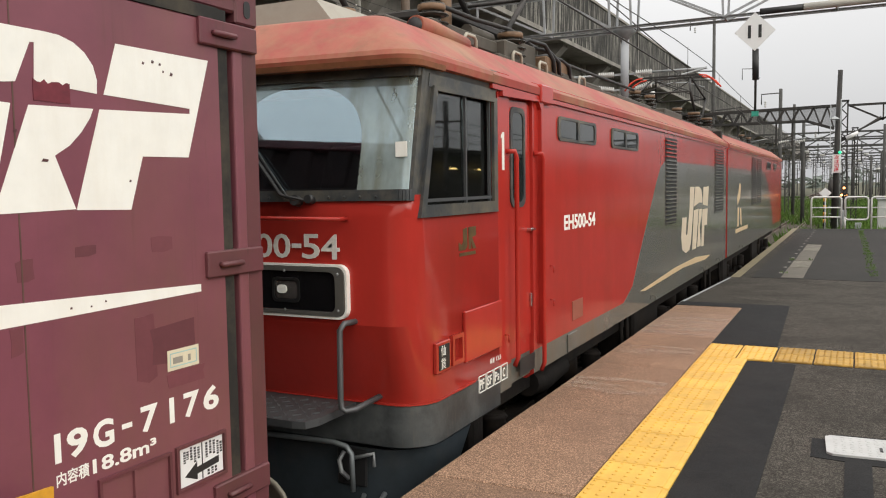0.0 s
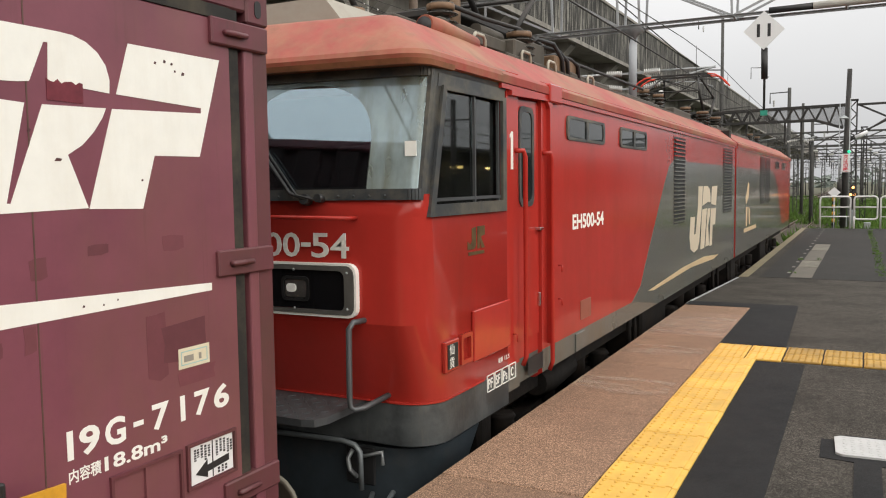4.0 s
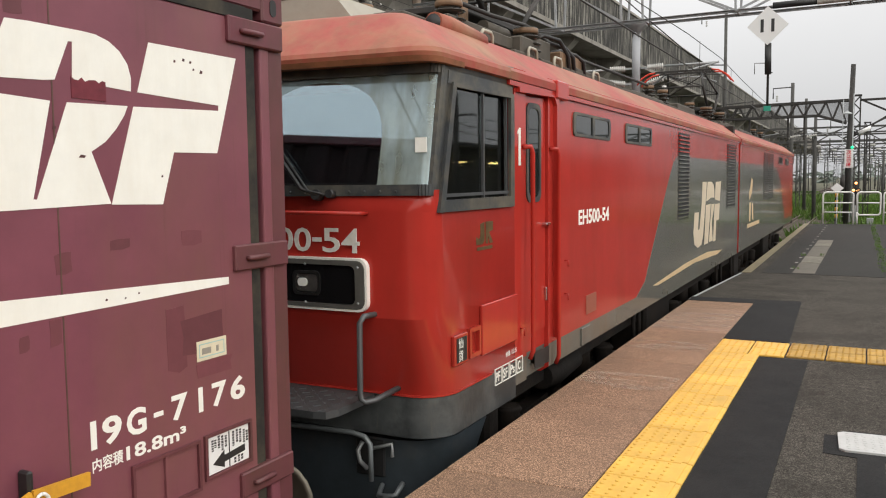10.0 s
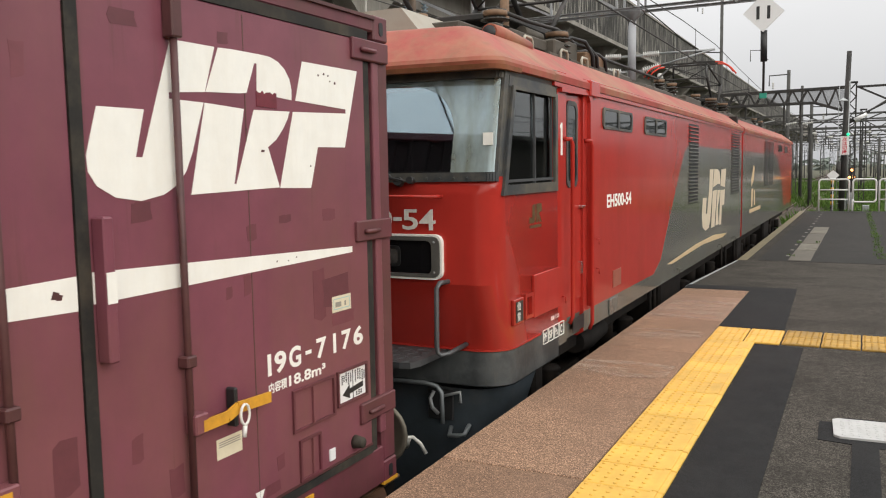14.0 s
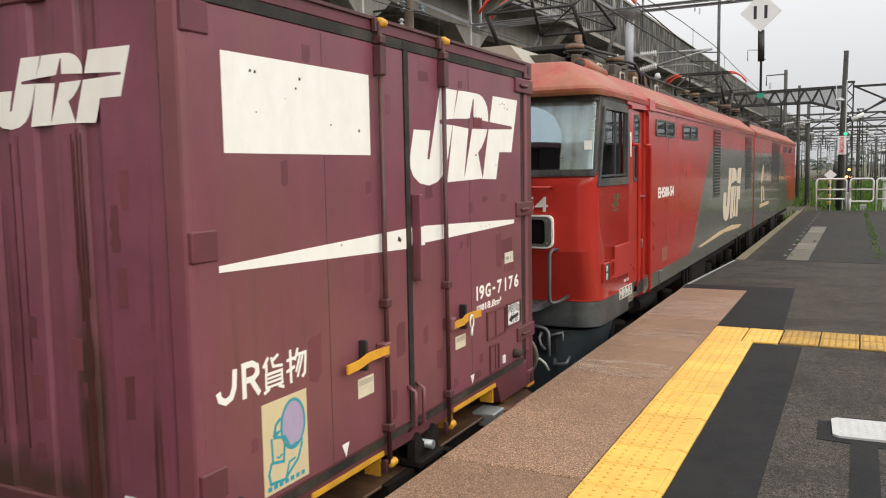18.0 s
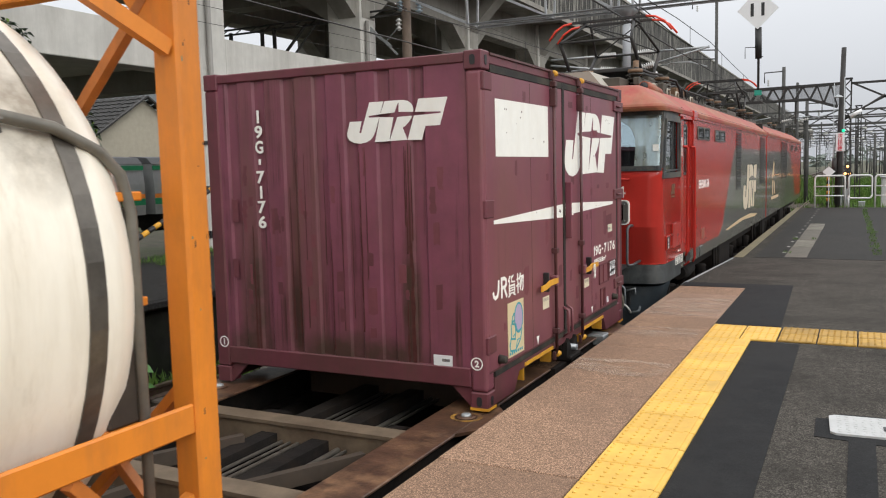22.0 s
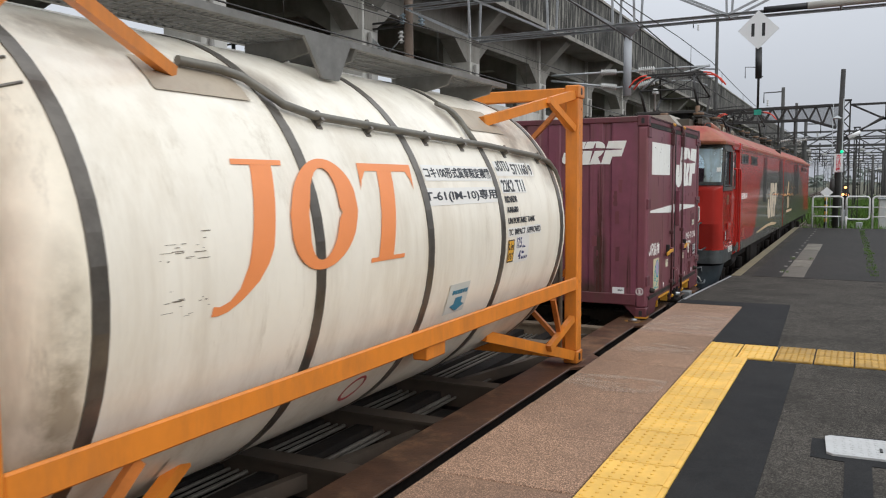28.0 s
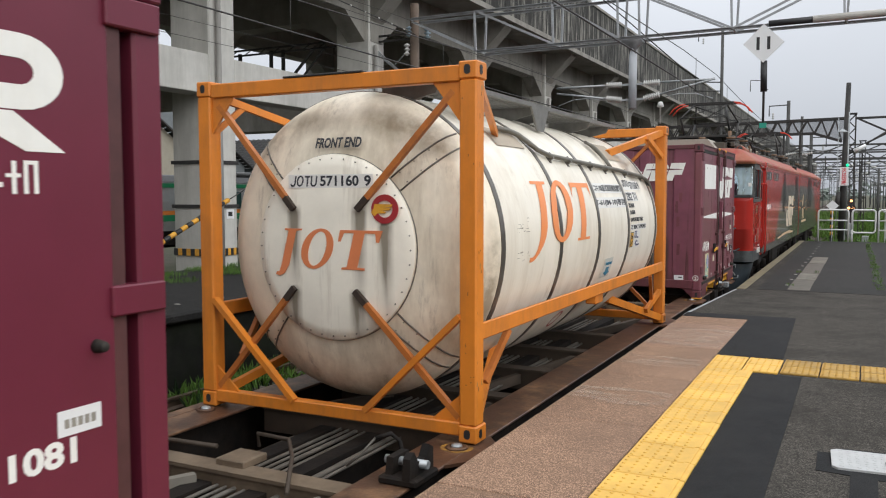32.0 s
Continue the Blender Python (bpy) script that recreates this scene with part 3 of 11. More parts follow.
lm.new(rm_.outputs["Result"], nm["Principled BSDF"].inputs["Alpha"])
scuffs = empty("scuffed_bands", Matrix(), "pale worn bands across the paving", "wear", kind="structure")
for y0, y1, x0, x1 in ((5.76, 6.2, EDGE + 0.01, -1.2), (7.2, 7.6, EDGE + 0.01, -1.2), (8.3, 9.4, EDGE + 0.02, -1.17)):
    part("scuff", prism([(x0, y0), ((x0 + x1) / 2, y0 - 0.03), (x1, y0 + 0.02), (x1, y1), ((x0 + x1) / 2, y1 + 0.04), (x0, y1 - 0.02)], 0.0006, Matrix.Translation((0, 0, 0.0095))), SCUFF, scuffs)

# tactile paving: 300 x 390 mm tiles with studs and an inner bar
def stud(bm, x, y, r=0.011, h=0.005):
    add_lathe(bm, [(r, 0.0), (r * 0.62, h), (0, h)], 6, Matrix.Translation((x, y, 0.018)))


def tactile(width, depth, bar, nx, ny):
    bm = box(0.004, width - 0.004, 0.005, depth - 0.005, 0, 0.018, 0.004)
    x1 = width - (0.085 if bar else 0.0)
    for i in range(nx):
        for j in range(ny):
            stud(bm, (i + 0.5) * x1 / nx, (j + 0.5) * depth / ny)
    if bar:
        add_box(bm, width - 0.06, width - 0.03, 0.006, depth - 0.006, 0.018, 0.0235)
    return bm


tiles = empty("tactile_paving", Matrix(), "yellow tactile tiles with studs in a line along the platform", "tactile paving", kind="structure")
me = mesh_of(tactile(0.39, 0.3, True, 5, 5), "tile", TILE)
for i in range(44):
    piece("tile", me, pose(-1.148 + random.uniform(-0.001, 0.001), 6.99 - i * 0.3, random.uniform(0, 0.0015), 0, 0, random.uniform(-0.2, 0.2)), tiles)
me = mesh_of(tactile(0.29, 0.3, False, 5, 5), "tile", TILE)
for i in range(2):
    for j in range(2):
        piece("tile", me, pose(-1.148 + i * 0.293, 7.30 + j * 0.302, 0, 0, 0, -0.4), tiles)
old = empty("old_tactile_paving", Matrix(), "weathered brownish yellow tactile tiles across the platform", "tactile paving", kind="structure")
me = mesh_of(tactile(0.298, 0.3, False, 6, 6), "tile", TILEO)
for i in range(12):
    for j in range(2):
        piece("tile", me, pose(-0.558 + i * 0.302, 7.33 - i * 0.003 + j * 0.305, 0, 0, 0, -0.6), old)

# steel cover
cover = empty("steel_cover", pose(-0.090, 4.895, 0, 0, 0, 3.0), "light grey chequered steel access cover in the asphalt", "cover plate")
part("plate", prism([(0.03, 0), (0.74, 0), (0.76, 0.02), (0.76, 0.34), (0.74, 0.36), (0.03, 0.36), (0, 0.33), (0, 0.03)], 0.016, Matrix()), mat("pale_chequer_plate", (0.47, 0.475, 0.47), 0.5, 0.1, var=0.1, scale=9, bump=0.1), cover)
bm = bm_new()
for i in range(17):
    for j in range(8):
        add_box(bm, -0.012, 0.012, -0.004, 0.004, 0, 0.0014, pose(0.05 + i * 0.042, 0.035 + j * 0.042, 0.016, 0, 0, 45 if (i + j) % 2 else -45))
part("tread_ribs", bm, bpy.data.materials["pale_chequer_plate"], cover)
part("lifting_eye", box(0.27, 0.285, 0.11, 0.18, 0.016, 0.022, 0.002), BLACK, cover)

# second platform
# Near-black with a green tinge: shade put into the wall's colour
structure("platform_far", box(-13.0, -8.62, -40, 60, -1.62, FAR_Z - 0.14, 0), mat("shade_black_wall", (0.016, 0.016, 0.014), 0.9, var=0.4, scale=3, dirt=(0.02, 0.028, 0.012), dirt_amt=0.7, dscale=0.8, spec=0.1), "dark wall of the disused second platform", "platform")
structure("platform_far_top", box(-13.4, -8.5, -40, 60, FAR_Z - 0.138, FAR_Z, 0.03), mat("black_damp_asphalt", (0.024, 0.023, 0.022), 0.8, spec=0.2, speckle=0.5, grit=60, var=0.4, scale=6, dirt=(0.014, 0.014, 0.013), dirt_amt=0.7, dscale=0.8, bump=0.4, bscale=80),
          "dark asphalt of the disused second platform", "pavement")
structure("yard_ground", box(-26.5, -13.4, -60, 80, -1.6, -0.75), SOIL, "weedy strip between platform and yard", "ground")

# ---------------------------------------------------------------- viaduct
via = empty("railway_viaduct", Matrix(), "two-level weathered concrete railway viaduct on square columns", "viaduct", kind="structure")
VX = -13.0              # face of the front columns
VP = -11.6              # face of the parapet
COLS = [-7.6, -0.4, 6.9, 14.24, 20.95, 28.5, 36.1, 43.6, 51.1, 58.6, 66.1, 73.6, 81.1, 88.6, 96.1, 103.6, 118.6, 133.6, 148.6]


def column(x, y, w, d, z0, z1):
    bm = box(x - w, x, y, y + d, z0, z1, 0.03)
    return bm


for y in COLS:
    # Front columns take the pale concrete, the back row the shade-darkened one
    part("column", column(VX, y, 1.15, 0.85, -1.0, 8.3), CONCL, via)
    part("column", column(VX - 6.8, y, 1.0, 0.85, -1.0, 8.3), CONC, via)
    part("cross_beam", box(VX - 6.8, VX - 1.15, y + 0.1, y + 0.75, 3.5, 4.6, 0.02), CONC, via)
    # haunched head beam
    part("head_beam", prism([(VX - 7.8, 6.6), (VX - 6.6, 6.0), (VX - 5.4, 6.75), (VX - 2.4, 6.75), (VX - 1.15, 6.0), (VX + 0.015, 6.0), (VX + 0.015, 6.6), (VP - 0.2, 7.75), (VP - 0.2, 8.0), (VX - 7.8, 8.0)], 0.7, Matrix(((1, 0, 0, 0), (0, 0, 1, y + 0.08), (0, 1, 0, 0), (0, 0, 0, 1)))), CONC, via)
for y0, y1 in zip(COLS, COLS[1:]):
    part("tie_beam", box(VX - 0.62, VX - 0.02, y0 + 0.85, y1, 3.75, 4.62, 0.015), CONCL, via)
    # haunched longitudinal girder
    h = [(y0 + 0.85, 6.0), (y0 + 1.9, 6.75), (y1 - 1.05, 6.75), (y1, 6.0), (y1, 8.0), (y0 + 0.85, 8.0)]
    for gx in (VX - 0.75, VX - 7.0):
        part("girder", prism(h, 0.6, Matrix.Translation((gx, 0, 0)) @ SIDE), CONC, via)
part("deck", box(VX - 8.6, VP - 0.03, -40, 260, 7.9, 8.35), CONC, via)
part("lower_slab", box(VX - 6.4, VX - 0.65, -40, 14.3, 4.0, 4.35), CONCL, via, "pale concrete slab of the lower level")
# parapet panels
pan = mesh_of(box(VP - 0.22, VP, 0.01, 1.99, 7.88, 10.42, 0.02), "parapet_panel", PARAPET)
for i in range(110):
    piece("parapet_panel", pan, Matrix.Translation((0.004 * (i % 2), -20 + i * 2.0, 0)), via)
part("parapet_rest", box(VP - 0.2, VP - 0.01, 200, 262, 7.9, 10.4), CONCD, via)
part("coping", box(VP - 0.28, VP + 0.06, -20, 262, 10.42, 10.54), CONC, via)
part("parapet_back", box(VX - 8.6, VX - 8.4, -20, 262, 7.9, 10.4), CONCD, via)
part("fascia_ledge", box(VP - 0.1, VP + 0.08, -20, 262, 7.80, 7.98), CONC, via)
bm = bm_new()
for y in COLS[3:12]:
    add_tube(bm, [(VX + 0.1, y + 0.2, -0.5), (VX + 0.1, y + 0.2, 5.9)], 0.06, 8)
part("drain_pipe", bm, mat("grey_pipe", (0.27, 0.26, 0.24), 0.6, var=0.1), via)
bm = bm_new()
for z in (1.2, 2.2):
    for y in COLS[3:6]:
        add_box(bm, VX - 1.18, VX + 0.03, y - 0.03, y + 0.88, z, z + 0.08)
part("column_band", bm, DARKIRON, via)


# ---------------------------------------------------------------- the train; x from the track's centre line, y and z as in the place at the start
TRAIN, WHEELS = [], []


def train_thing(name, y, label, category, group=""):
    th = empty(name, Matrix.Translation((TRACK, y, RAIL)), label, category, group)
    TRAIN.append(th)
    return th


def tp(name, bm, material, parent, label="", smooth_angle=None):
    """A part of a train thing, from coordinates of the place."""
    top = parent
    while top.parent:
        top = top.parent
    bmesh.ops.translate(bm, verts=bm.verts[:], vec=(0, -top.matrix_basis.translation.y, -RAIL))
    return part(name, bm, material, parent, label, "stuff" if name in ("print_block", "poster_bars", "rivets", "slats", "grating", "pipe_clips") else "", smooth_angle)


def fitted(name, text, w, h, m, material, parent, depth=0.002, bold=0.0, label=""):
    """Letters stretched to a box of w by h metres from its lower left corner; m lays x to the right and y up."""
    top = parent
    while top.parent:
        top = top.parent
    ob = lettering(name, text, 0.1, Matrix(), material, parent, depth, bold=bold)
    xs, ys = [v.co.x for v in ob.data.vertices], [v.co.y for v in ob.data.vertices]
    s = Matrix.Diagonal((w / (max(xs) - min(xs)), h / (max(ys) - min(ys)), 1, 1)) @ Matrix.Translation((-min(xs), -min(ys), 0))
    ob.data.transform(Matrix.Translation((0, -top.matrix_basis.translation.y, -RAIL)) @ m @ s)
    if len(text) == 1:
        return tagged(ob, label=label)
    # one part a letter
    bm = bm_new()
    bm.from_mesh(ob.data)
    left = set(bm.verts)
    while left:
        grown = [left.pop()]
        for v in grown:
            for e in v.link_edges:
                w2 = e.other_vert(v)
                if w2 in left:
                    left.discard(w2)
                    grown.append(w2)
        index = {v: i for i, v in enumerate(grown)}
        me = bpy.data.meshes.new(name)
        me.from_pydata([v.co[:] for v in grown], [], [[index[v] for v in f.verts] for f in bm.faces if f.verts[0] in index])
        me.materials.append(material)
        tagged(new(name, me), label=label).parent = parent
    bm.free()
    bpy.data.objects.remove(ob)


def add_ribbon(bm, pts, w, depth, m):
    """A flat painted stroke of even width along points (a, b), with mitred corners."""
    pts = [Vector(p) for p in pts]
    rows = []
    for i, p in enumerate(pts):
        d0 = (p - pts[i - 1]).normalized() if i else (pts[1] - p).normalized()
        d1 = (pts[i + 1] - p).normalized() if i < len(pts) - 1 else d0
        d = (d0 + d1).normalized()
        n = Vector((-d.y, d.x)) * (w / 2 / max(0.5, d.dot(d0)))
        rows.append([bm.verts.new(m @ Vector((q.x, q.y, z))) for q in (p + n, p - n) for z in (0, depth)])
    for a, b in zip(rows, rows[1:]):
        for i, j in ((0, 1), (1, 3), (3, 2)):
            bm.faces.new((a[i], a[j], b[j], b[i]))
    for r in (rows[0], rows[-1]):
        bm.faces.new((r[0], r[1], r[3], r[2]))


def at_side(x, y, z):
    return Matrix.Translation((x, y, z)) @ SIDE


def at_end(x, y, z):
    return Matrix.Translation((x, y, z)) @ END


def wheelset(parent, y, r, gauge=0.56):
    bm = bm_new()
    for sx in (-1, 1):
        m = Matrix.Translation((sx * gauge, 0, 0)) @ Matrix.Rotation(math.pi / 2, 4, "Y")
        add_lathe(bm, [(0.1, -0.08), (r * 0.45, -0.06), (r * 0.86, -0.03), (r * 0.88, -0.065), (r, -0.065), (r, 0.05), (r * 0.88, 0.05), (r * 0.86, 0.02), (r * 0.4, 0.05), (0.1, 0.08)], 28, m)
        for k in range(4):
            a = k * math.pi / 2
            add_lathe(bm, [(0.035, 0), (0.035, 0.03)], 8, Matrix.Translation((sx * (gauge + 0.03), math.cos(a) * r * 0.55, math.sin(a) * r * 0.55)) @ Matrix.Rotation(math.pi / 2, 4, "Y"))
    add_tube(bm, [(-1.0, 0, 0), (1.0, 0, 0)], 0.08, 12)
    top = parent.matrix_basis.translation.y
    ws = part("wheelset", bm, UNDER, parent)
    ws.matrix_basis = Matrix.Translation((0, y - top, r))
    WHEELS.append((ws, r))


loco = train_thing("electric_locomotive", 4.0, "red and grey two-unit electric locomotive, weathered, at the platform", "locomotive")
W = 1.43
EAVE, BELT, SILL = 2.24, 0.29, 0.10
Y1, YJ, Y2 = 5.02, 15.92, 28.42      # back of the cab, joint of the two bodies, far end


def body_ring(y, w=W):
    half = [(w - 0.06, SILL - 0.02), (w, SILL + 0.02), (w, BELT), (w, EAVE)]
    return [(x, y, z) for x, z in half] + [(-x, y, z) for x, z in half[::-1]]


def two_tone(bm):
    bm.faces.ensure_lookup_table()
    for f in bm.faces:
        f.material_index = 1 if f.calc_center_median().z < BELT - 0.01 else 0


for y0, y1 in ((Y1 + 0.86, YJ - 0.09), (YJ + 0.09, Y2)):
    bm = loft([body_ring(y) for y in (y0, y1)])
    two_tone(bm)
    tp("body_shell", bm, [RED, LGREY], loco)
    roof = [(W + 0.004, 2.15), (W + 0.030, 2.155), (W + 0.032, 2.205), (W + 0.012, 2.225), (1.14, 2.458), (1.09, 2.482), (0.90, 2.505), (0, 2.53)]
    ring = lambda y: [(x, y, z) for x, z in roof] + [(-x, y, z) for x, z in roof[-2::-1]]
    tp("roof", loft([ring(y) for y in ((4.9 if y0 < 8 else y0), y1)]), ROOF_RED, loco, "faded pinkish red sloping roof edge")
tp("gangway", box(-1.33, 1.33, YJ - 0.1, YJ + 0.1, SILL, 2.44), RUBBER, loco, "black rubber between the two units")


def plan(z, yf, r, w=W):
    """Half outline of the cab at one height, from the side wall round the corner to the nose."""
    ys = 3.975 + (z - 1.34) * 0.24 if z > 1.3 else yf + r + 0.03
    arc = [(w - r * (1 - math.cos(a)), yf + r * (1 - math.sin(a)), z) for a in np.linspace(0, math.pi / 2, 8)]
    return [(w, Y1, z), (w, ys, z)] + arc + [(0.62, yf - (0.09 if z > 1.4 else 0.02), z), (0.05, yf - (0.16 if z > 1.4 else 0.03), z)]


LEVELS = [(SILL, 3.955, 0.2), (BELT, 3.95, 0.2), (0.755, 3.79, 0.17), (1.34, 3.79, 0.17), (1.46, 3.81, 0.07), (2.11, 3.967, 0.07), (2.15, 3.977, 0.07), (EAVE, 3.99, 0.07)]
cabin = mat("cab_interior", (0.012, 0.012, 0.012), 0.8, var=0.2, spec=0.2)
bm = bm_new()
grid = []
for z, yf, r in LEVELS:
    half = plan(z, yf, r)
    grid.append([bm.verts.new(p) for p in half] + [bm.verts.new((-x, y, zz)) for x, y, zz in half[::-1]])
n = len(grid[0])
for i, (a, b) in enumerate(zip(grid, grid[1:])):
    for k in range(n - 1):
        kk = min(k, n - 2 - k)
        if (i in (3, 4) and kk == 0) or (i == 4 and 4 <= kk <= 10):
            continue
        f = bm.faces.new((a[k], a[k + 1], b[k + 1], b[k]))
        z = f.calc_center_median().z
        f.material_index = 1 if z < BELT - 0.01 else (2 if z > 1.46 else 0)
NOSE = mat("slate_nose_apron", (0.075, 0.083, 0.086), 0.4, var=0.2, scale=4.0, dirt=(0.05, 0.045, 0.038), dirt_amt=0.7, dscale=2.0)
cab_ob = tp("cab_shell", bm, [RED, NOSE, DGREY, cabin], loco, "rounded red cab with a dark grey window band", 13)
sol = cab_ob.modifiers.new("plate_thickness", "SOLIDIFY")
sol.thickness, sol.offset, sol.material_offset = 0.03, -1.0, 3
# the wall between the cab window and the door, with the door's recess
bm = loft([body_ring(y) for y in (Y1, Y1 + 0.21)])
two_tone(bm)
tp("body_shell", bm, [RED, LGREY], loco)
bm = loft([body_ring(y) for y in (Y1 + 0.66, Y1 + 0.86)])
two_tone(bm)
tp("body_shell", bm, [RED, LGREY], loco)
bm = loft([body_ring(y, W - 0.034) for y in (Y1 + 0.2, Y1 + 0.68)])
two_tone(bm)
tp("door_recess", bm, [RED, LGREY], loco)
# roof end over the cab: a rounded visor
vis = []
for w, yf, r, z in ((1.434, 3.90, 0.15, 2.150), (1.460, 3.815, 0.15, 2.155), (1.463, 3.800, 0.15, 2.195), (1.452, 3.812, 0.15, 2.222), (1.14, 4.075, 0.11, 2.458), (1.085, 4.135, 0.10, 2.482), (0.90, 4.32, 0.08, 2.505)):
    arc = [(w - r * (1 - math.cos(a)), yf + r * (1 - math.sin(a)), z) for a in np.linspace(0, math.pi / 2, 9)]
    half = [(w, 4.91, z)] + arc + [(0.62, yf - 0.06, z), (0, yf - 0.115, z)]
    vis.append(half + [(-x, y, zz) for x, y, zz in half[-2::-1]])
tp("roof_visor", loft(vis, close=True, caps=True), ROOF_RED, loco, "faded pink sloping roof front", 24)
for y0, y1 in ((4.9, 15.83), (16.02, 28.4)):
    tp("gutter", prism([(y0, 2.120), (y1, 2.120), (y1, 2.150), (y0, 2.150)], 0.024, Matrix.Translation((W - 0.002, 0, 0)) @ SIDE), RED, loco)
EAVE_RUST = mat("rust_stained_eave", (0.20, 0.075, 0.03), 0.7, var=0.35, scale=6.0, dirt=(0.34, 0.09, 0.05), dirt_amt=0.9, dscale=2.5)
strip = []
for w, yf, z in ((1.440, 3.842, 2.140), (1.464, 3.808, 2.142), (1.4665, 3.7965, 2.172), (1.452, 3.81, 2.174)):
    r = 0.15
    arc = [(w - r * (1 - math.cos(a)), yf + r * (1 - math.sin(a)), z) for a in np.linspace(0, math.pi / 2, 9)]
    half = [(w, 4.2, z)] + arc + [(0.62, yf - 0.06, z), (0, yf - 0.115, z)]
    strip.append(half + [(-x, y, zz) for x, y, zz in half[-2::-1]])
tp("rain_strip", loft(strip, close=False, caps=False), EAVE_RUST, loco, "rust-stained rain strip under the roof front", 30)
# far cab, seen only from the side
tp("end_cab", loft([[(x * k, y, z) for x, _, z in body_ring(0)] for y, k in ((Y2, 1.0), (Y2 + 0.5, 0.98), (Y2 + 0.75, 0.9))]), RED, loco)
tp("end_cab_roof", loft([[(1.42, y, EAVE), (0.9, y, 2.58 - d), (-0.9, y, 2.58 - d), (-1.42, y, EAVE)] for y, d in ((Y2, 0), (Y2 + 0.55, 0.08))]), ROOF_RED, loco)

# windscreens, blinds, side windows
SCREEN = bpy.data.materials.new("dusty_windscreen")
SCREEN.use_nodes = True
sn, sl = SCREEN.node_tree.nodes, SCREEN.node_tree.links


def node_math(op, a, b):
    q = sn.new("ShaderNodeMath")
    q.operation = op
    for i, v in enumerate((a, b)):
        if isinstance(v, (int, float)):
            q.inputs[i].default_value = v
        elif v is not None:
            sl.new(v, q.inputs[i])
    return q.outputs["Value"]


# the wiper has cleared an arch; the rest of the pane is filmed with dust
tcs = sn.new("ShaderNodeTexCoord")
sps = sn.new("ShaderNodeSeparateXYZ")
sl.new(tcs.outputs["Object"], sps.inputs["Vector"])
ax = node_math("ABSOLUTE", node_math("SUBTRACT", node_math("ABSOLUTE", sps.outputs["X"], None), 0.72), None)
az = node_math("MAXIMUM", node_math("SUBTRACT", sps.outputs["Z"], 2.91), 0.0)
rad = node_math("ADD", node_math("POWER", node_math("DIVIDE", ax, 0.40), 2.4), node_math("POWER", node_math("DIVIDE", az, 0.36), 2.4))
grime = sn.new("ShaderNodeTexNoise")
grime.inputs["Scale"].default_value = 3.5
grime.inputs["Detail"].default_value = 7
sl.new(tcs.outputs["Object"], grime.inputs["Vector"])
edge = sn.new("ShaderNodeMapRange")
edge.inputs["From Min"].default_value, edge.inputs["From Max"].default_value = 0.985, 1.02
sl.new(rad, edge.inputs["Value"])
film_amt = node_math("MULTIPLY", edge.outputs["Result"], node_math("ADD", node_math("MULTIPLY", grime.outputs["Fac"], 0.8), 0.20))
sb = sn["Principled BSDF"]
sb.inputs["Base Color"].default_value = (0.72, 0.84, 0.88, 1)
sb.inputs["IOR"].default_value = 2.7
sb.inputs["Specular Tint"].default_value = (0.70, 0.88, 1.0, 1)
sb.inputs["Roughness"].default_value = 0.02
sb.inputs["Transmission Weight"].default_value = 1.0
dust = sn.new("ShaderNodeBsdfDiffuse")
stre, smap, sramp = sn.new("ShaderNodeTexNoise"), sn.new("ShaderNodeMapping"), sn.new("ShaderNodeValToRGB")
smap.inputs["Scale"].default_value = (7.0, 7.0, 1.1)
sl.new(tcs.outputs["Object"], smap.inputs["Vector"])
sl.new(smap.outputs["Vector"], stre.inputs["Vector"])
stre.inputs["Scale"].default_value, stre.inputs["Detail"].default_value = 1.0, 7
sramp.color_ramp.elements[0].position, sramp.color_ramp.elements[0].color = 0.36, (0.22, 0.24, 0.20, 1)
sramp.color_ramp.elements[1].position, sramp.color_ramp.elements[1].color = 0.62, (0.37, 0.46, 0.48, 1)
sl.new(stre.outputs["Fac"], sramp.inputs["Fac"])
sl.new(sramp.outputs["Color"], dust.inputs["Color"])
mixs = sn.new("ShaderNodeMixShader")
sl.new(film_amt, mixs.inputs["Fac"])
sl.new(sb.outputs["BSDF"], mixs.inputs[1])
sl.new(dust.outputs["BSDF"], mixs.inputs[2])
sl.new(mixs.outputs["Shader"], sn["Material Output"].inputs["Surface"])
for s in (1, -1):
    lo, hi = [[(s * x, y, z) for x, y, z in plan(z, yf, 0.07)[4:]] for z, yf in ((1.46, 3.81), (2.11, 3.967))]
    bm = bm_new()
    vs = [[bm.verts.new((x, y + d, z)) for x, y, z in row] for row, d in ((lo, 0.004), (hi, 0.004), (hi, 0.011), (lo, 0.011))]
    for p, q in zip(vs, vs[1:] + vs[:1]):
        for i in range(7):
            bm.faces.new((p[i], p[i + 1], q[i + 1], q[i]))
    for i in (0, 7):
        bm.faces.new([v[i] for v in vs])
    g = tp("windscreen", bm, SCREEN, loco, "large curved dusty windscreen with a wiped arch", 40)
    g.visible_shadow = False
    fr = bm_new()
    for row, w, dz in ((lo, 0.06, 0.0), (hi, 0.05, 0.012)):
        for p, q in zip(row, row[1:]):
            add_bar(fr, (p[0], p[1] - 0.004, p[2] + dz), (q[0], q[1] - 0.004, q[2] + dz), 0.03, w)
    for i, w in ((0, 0.022), (7, 0.06)):
        add_bar(fr, (lo[i][0], lo[i][1] - 0.004, 1.43), (hi[i][0], hi[i][1] - 0.004, 2.14), w, 0.03, (0, 1, 0))
    tp("windscreen_frame", fr, DGREY, loco)
tp("notice", box(1.328, 1.398, 3.856, 3.860, 1.662, 1.742), WHITE, loco, "small white paper in the windscreen")
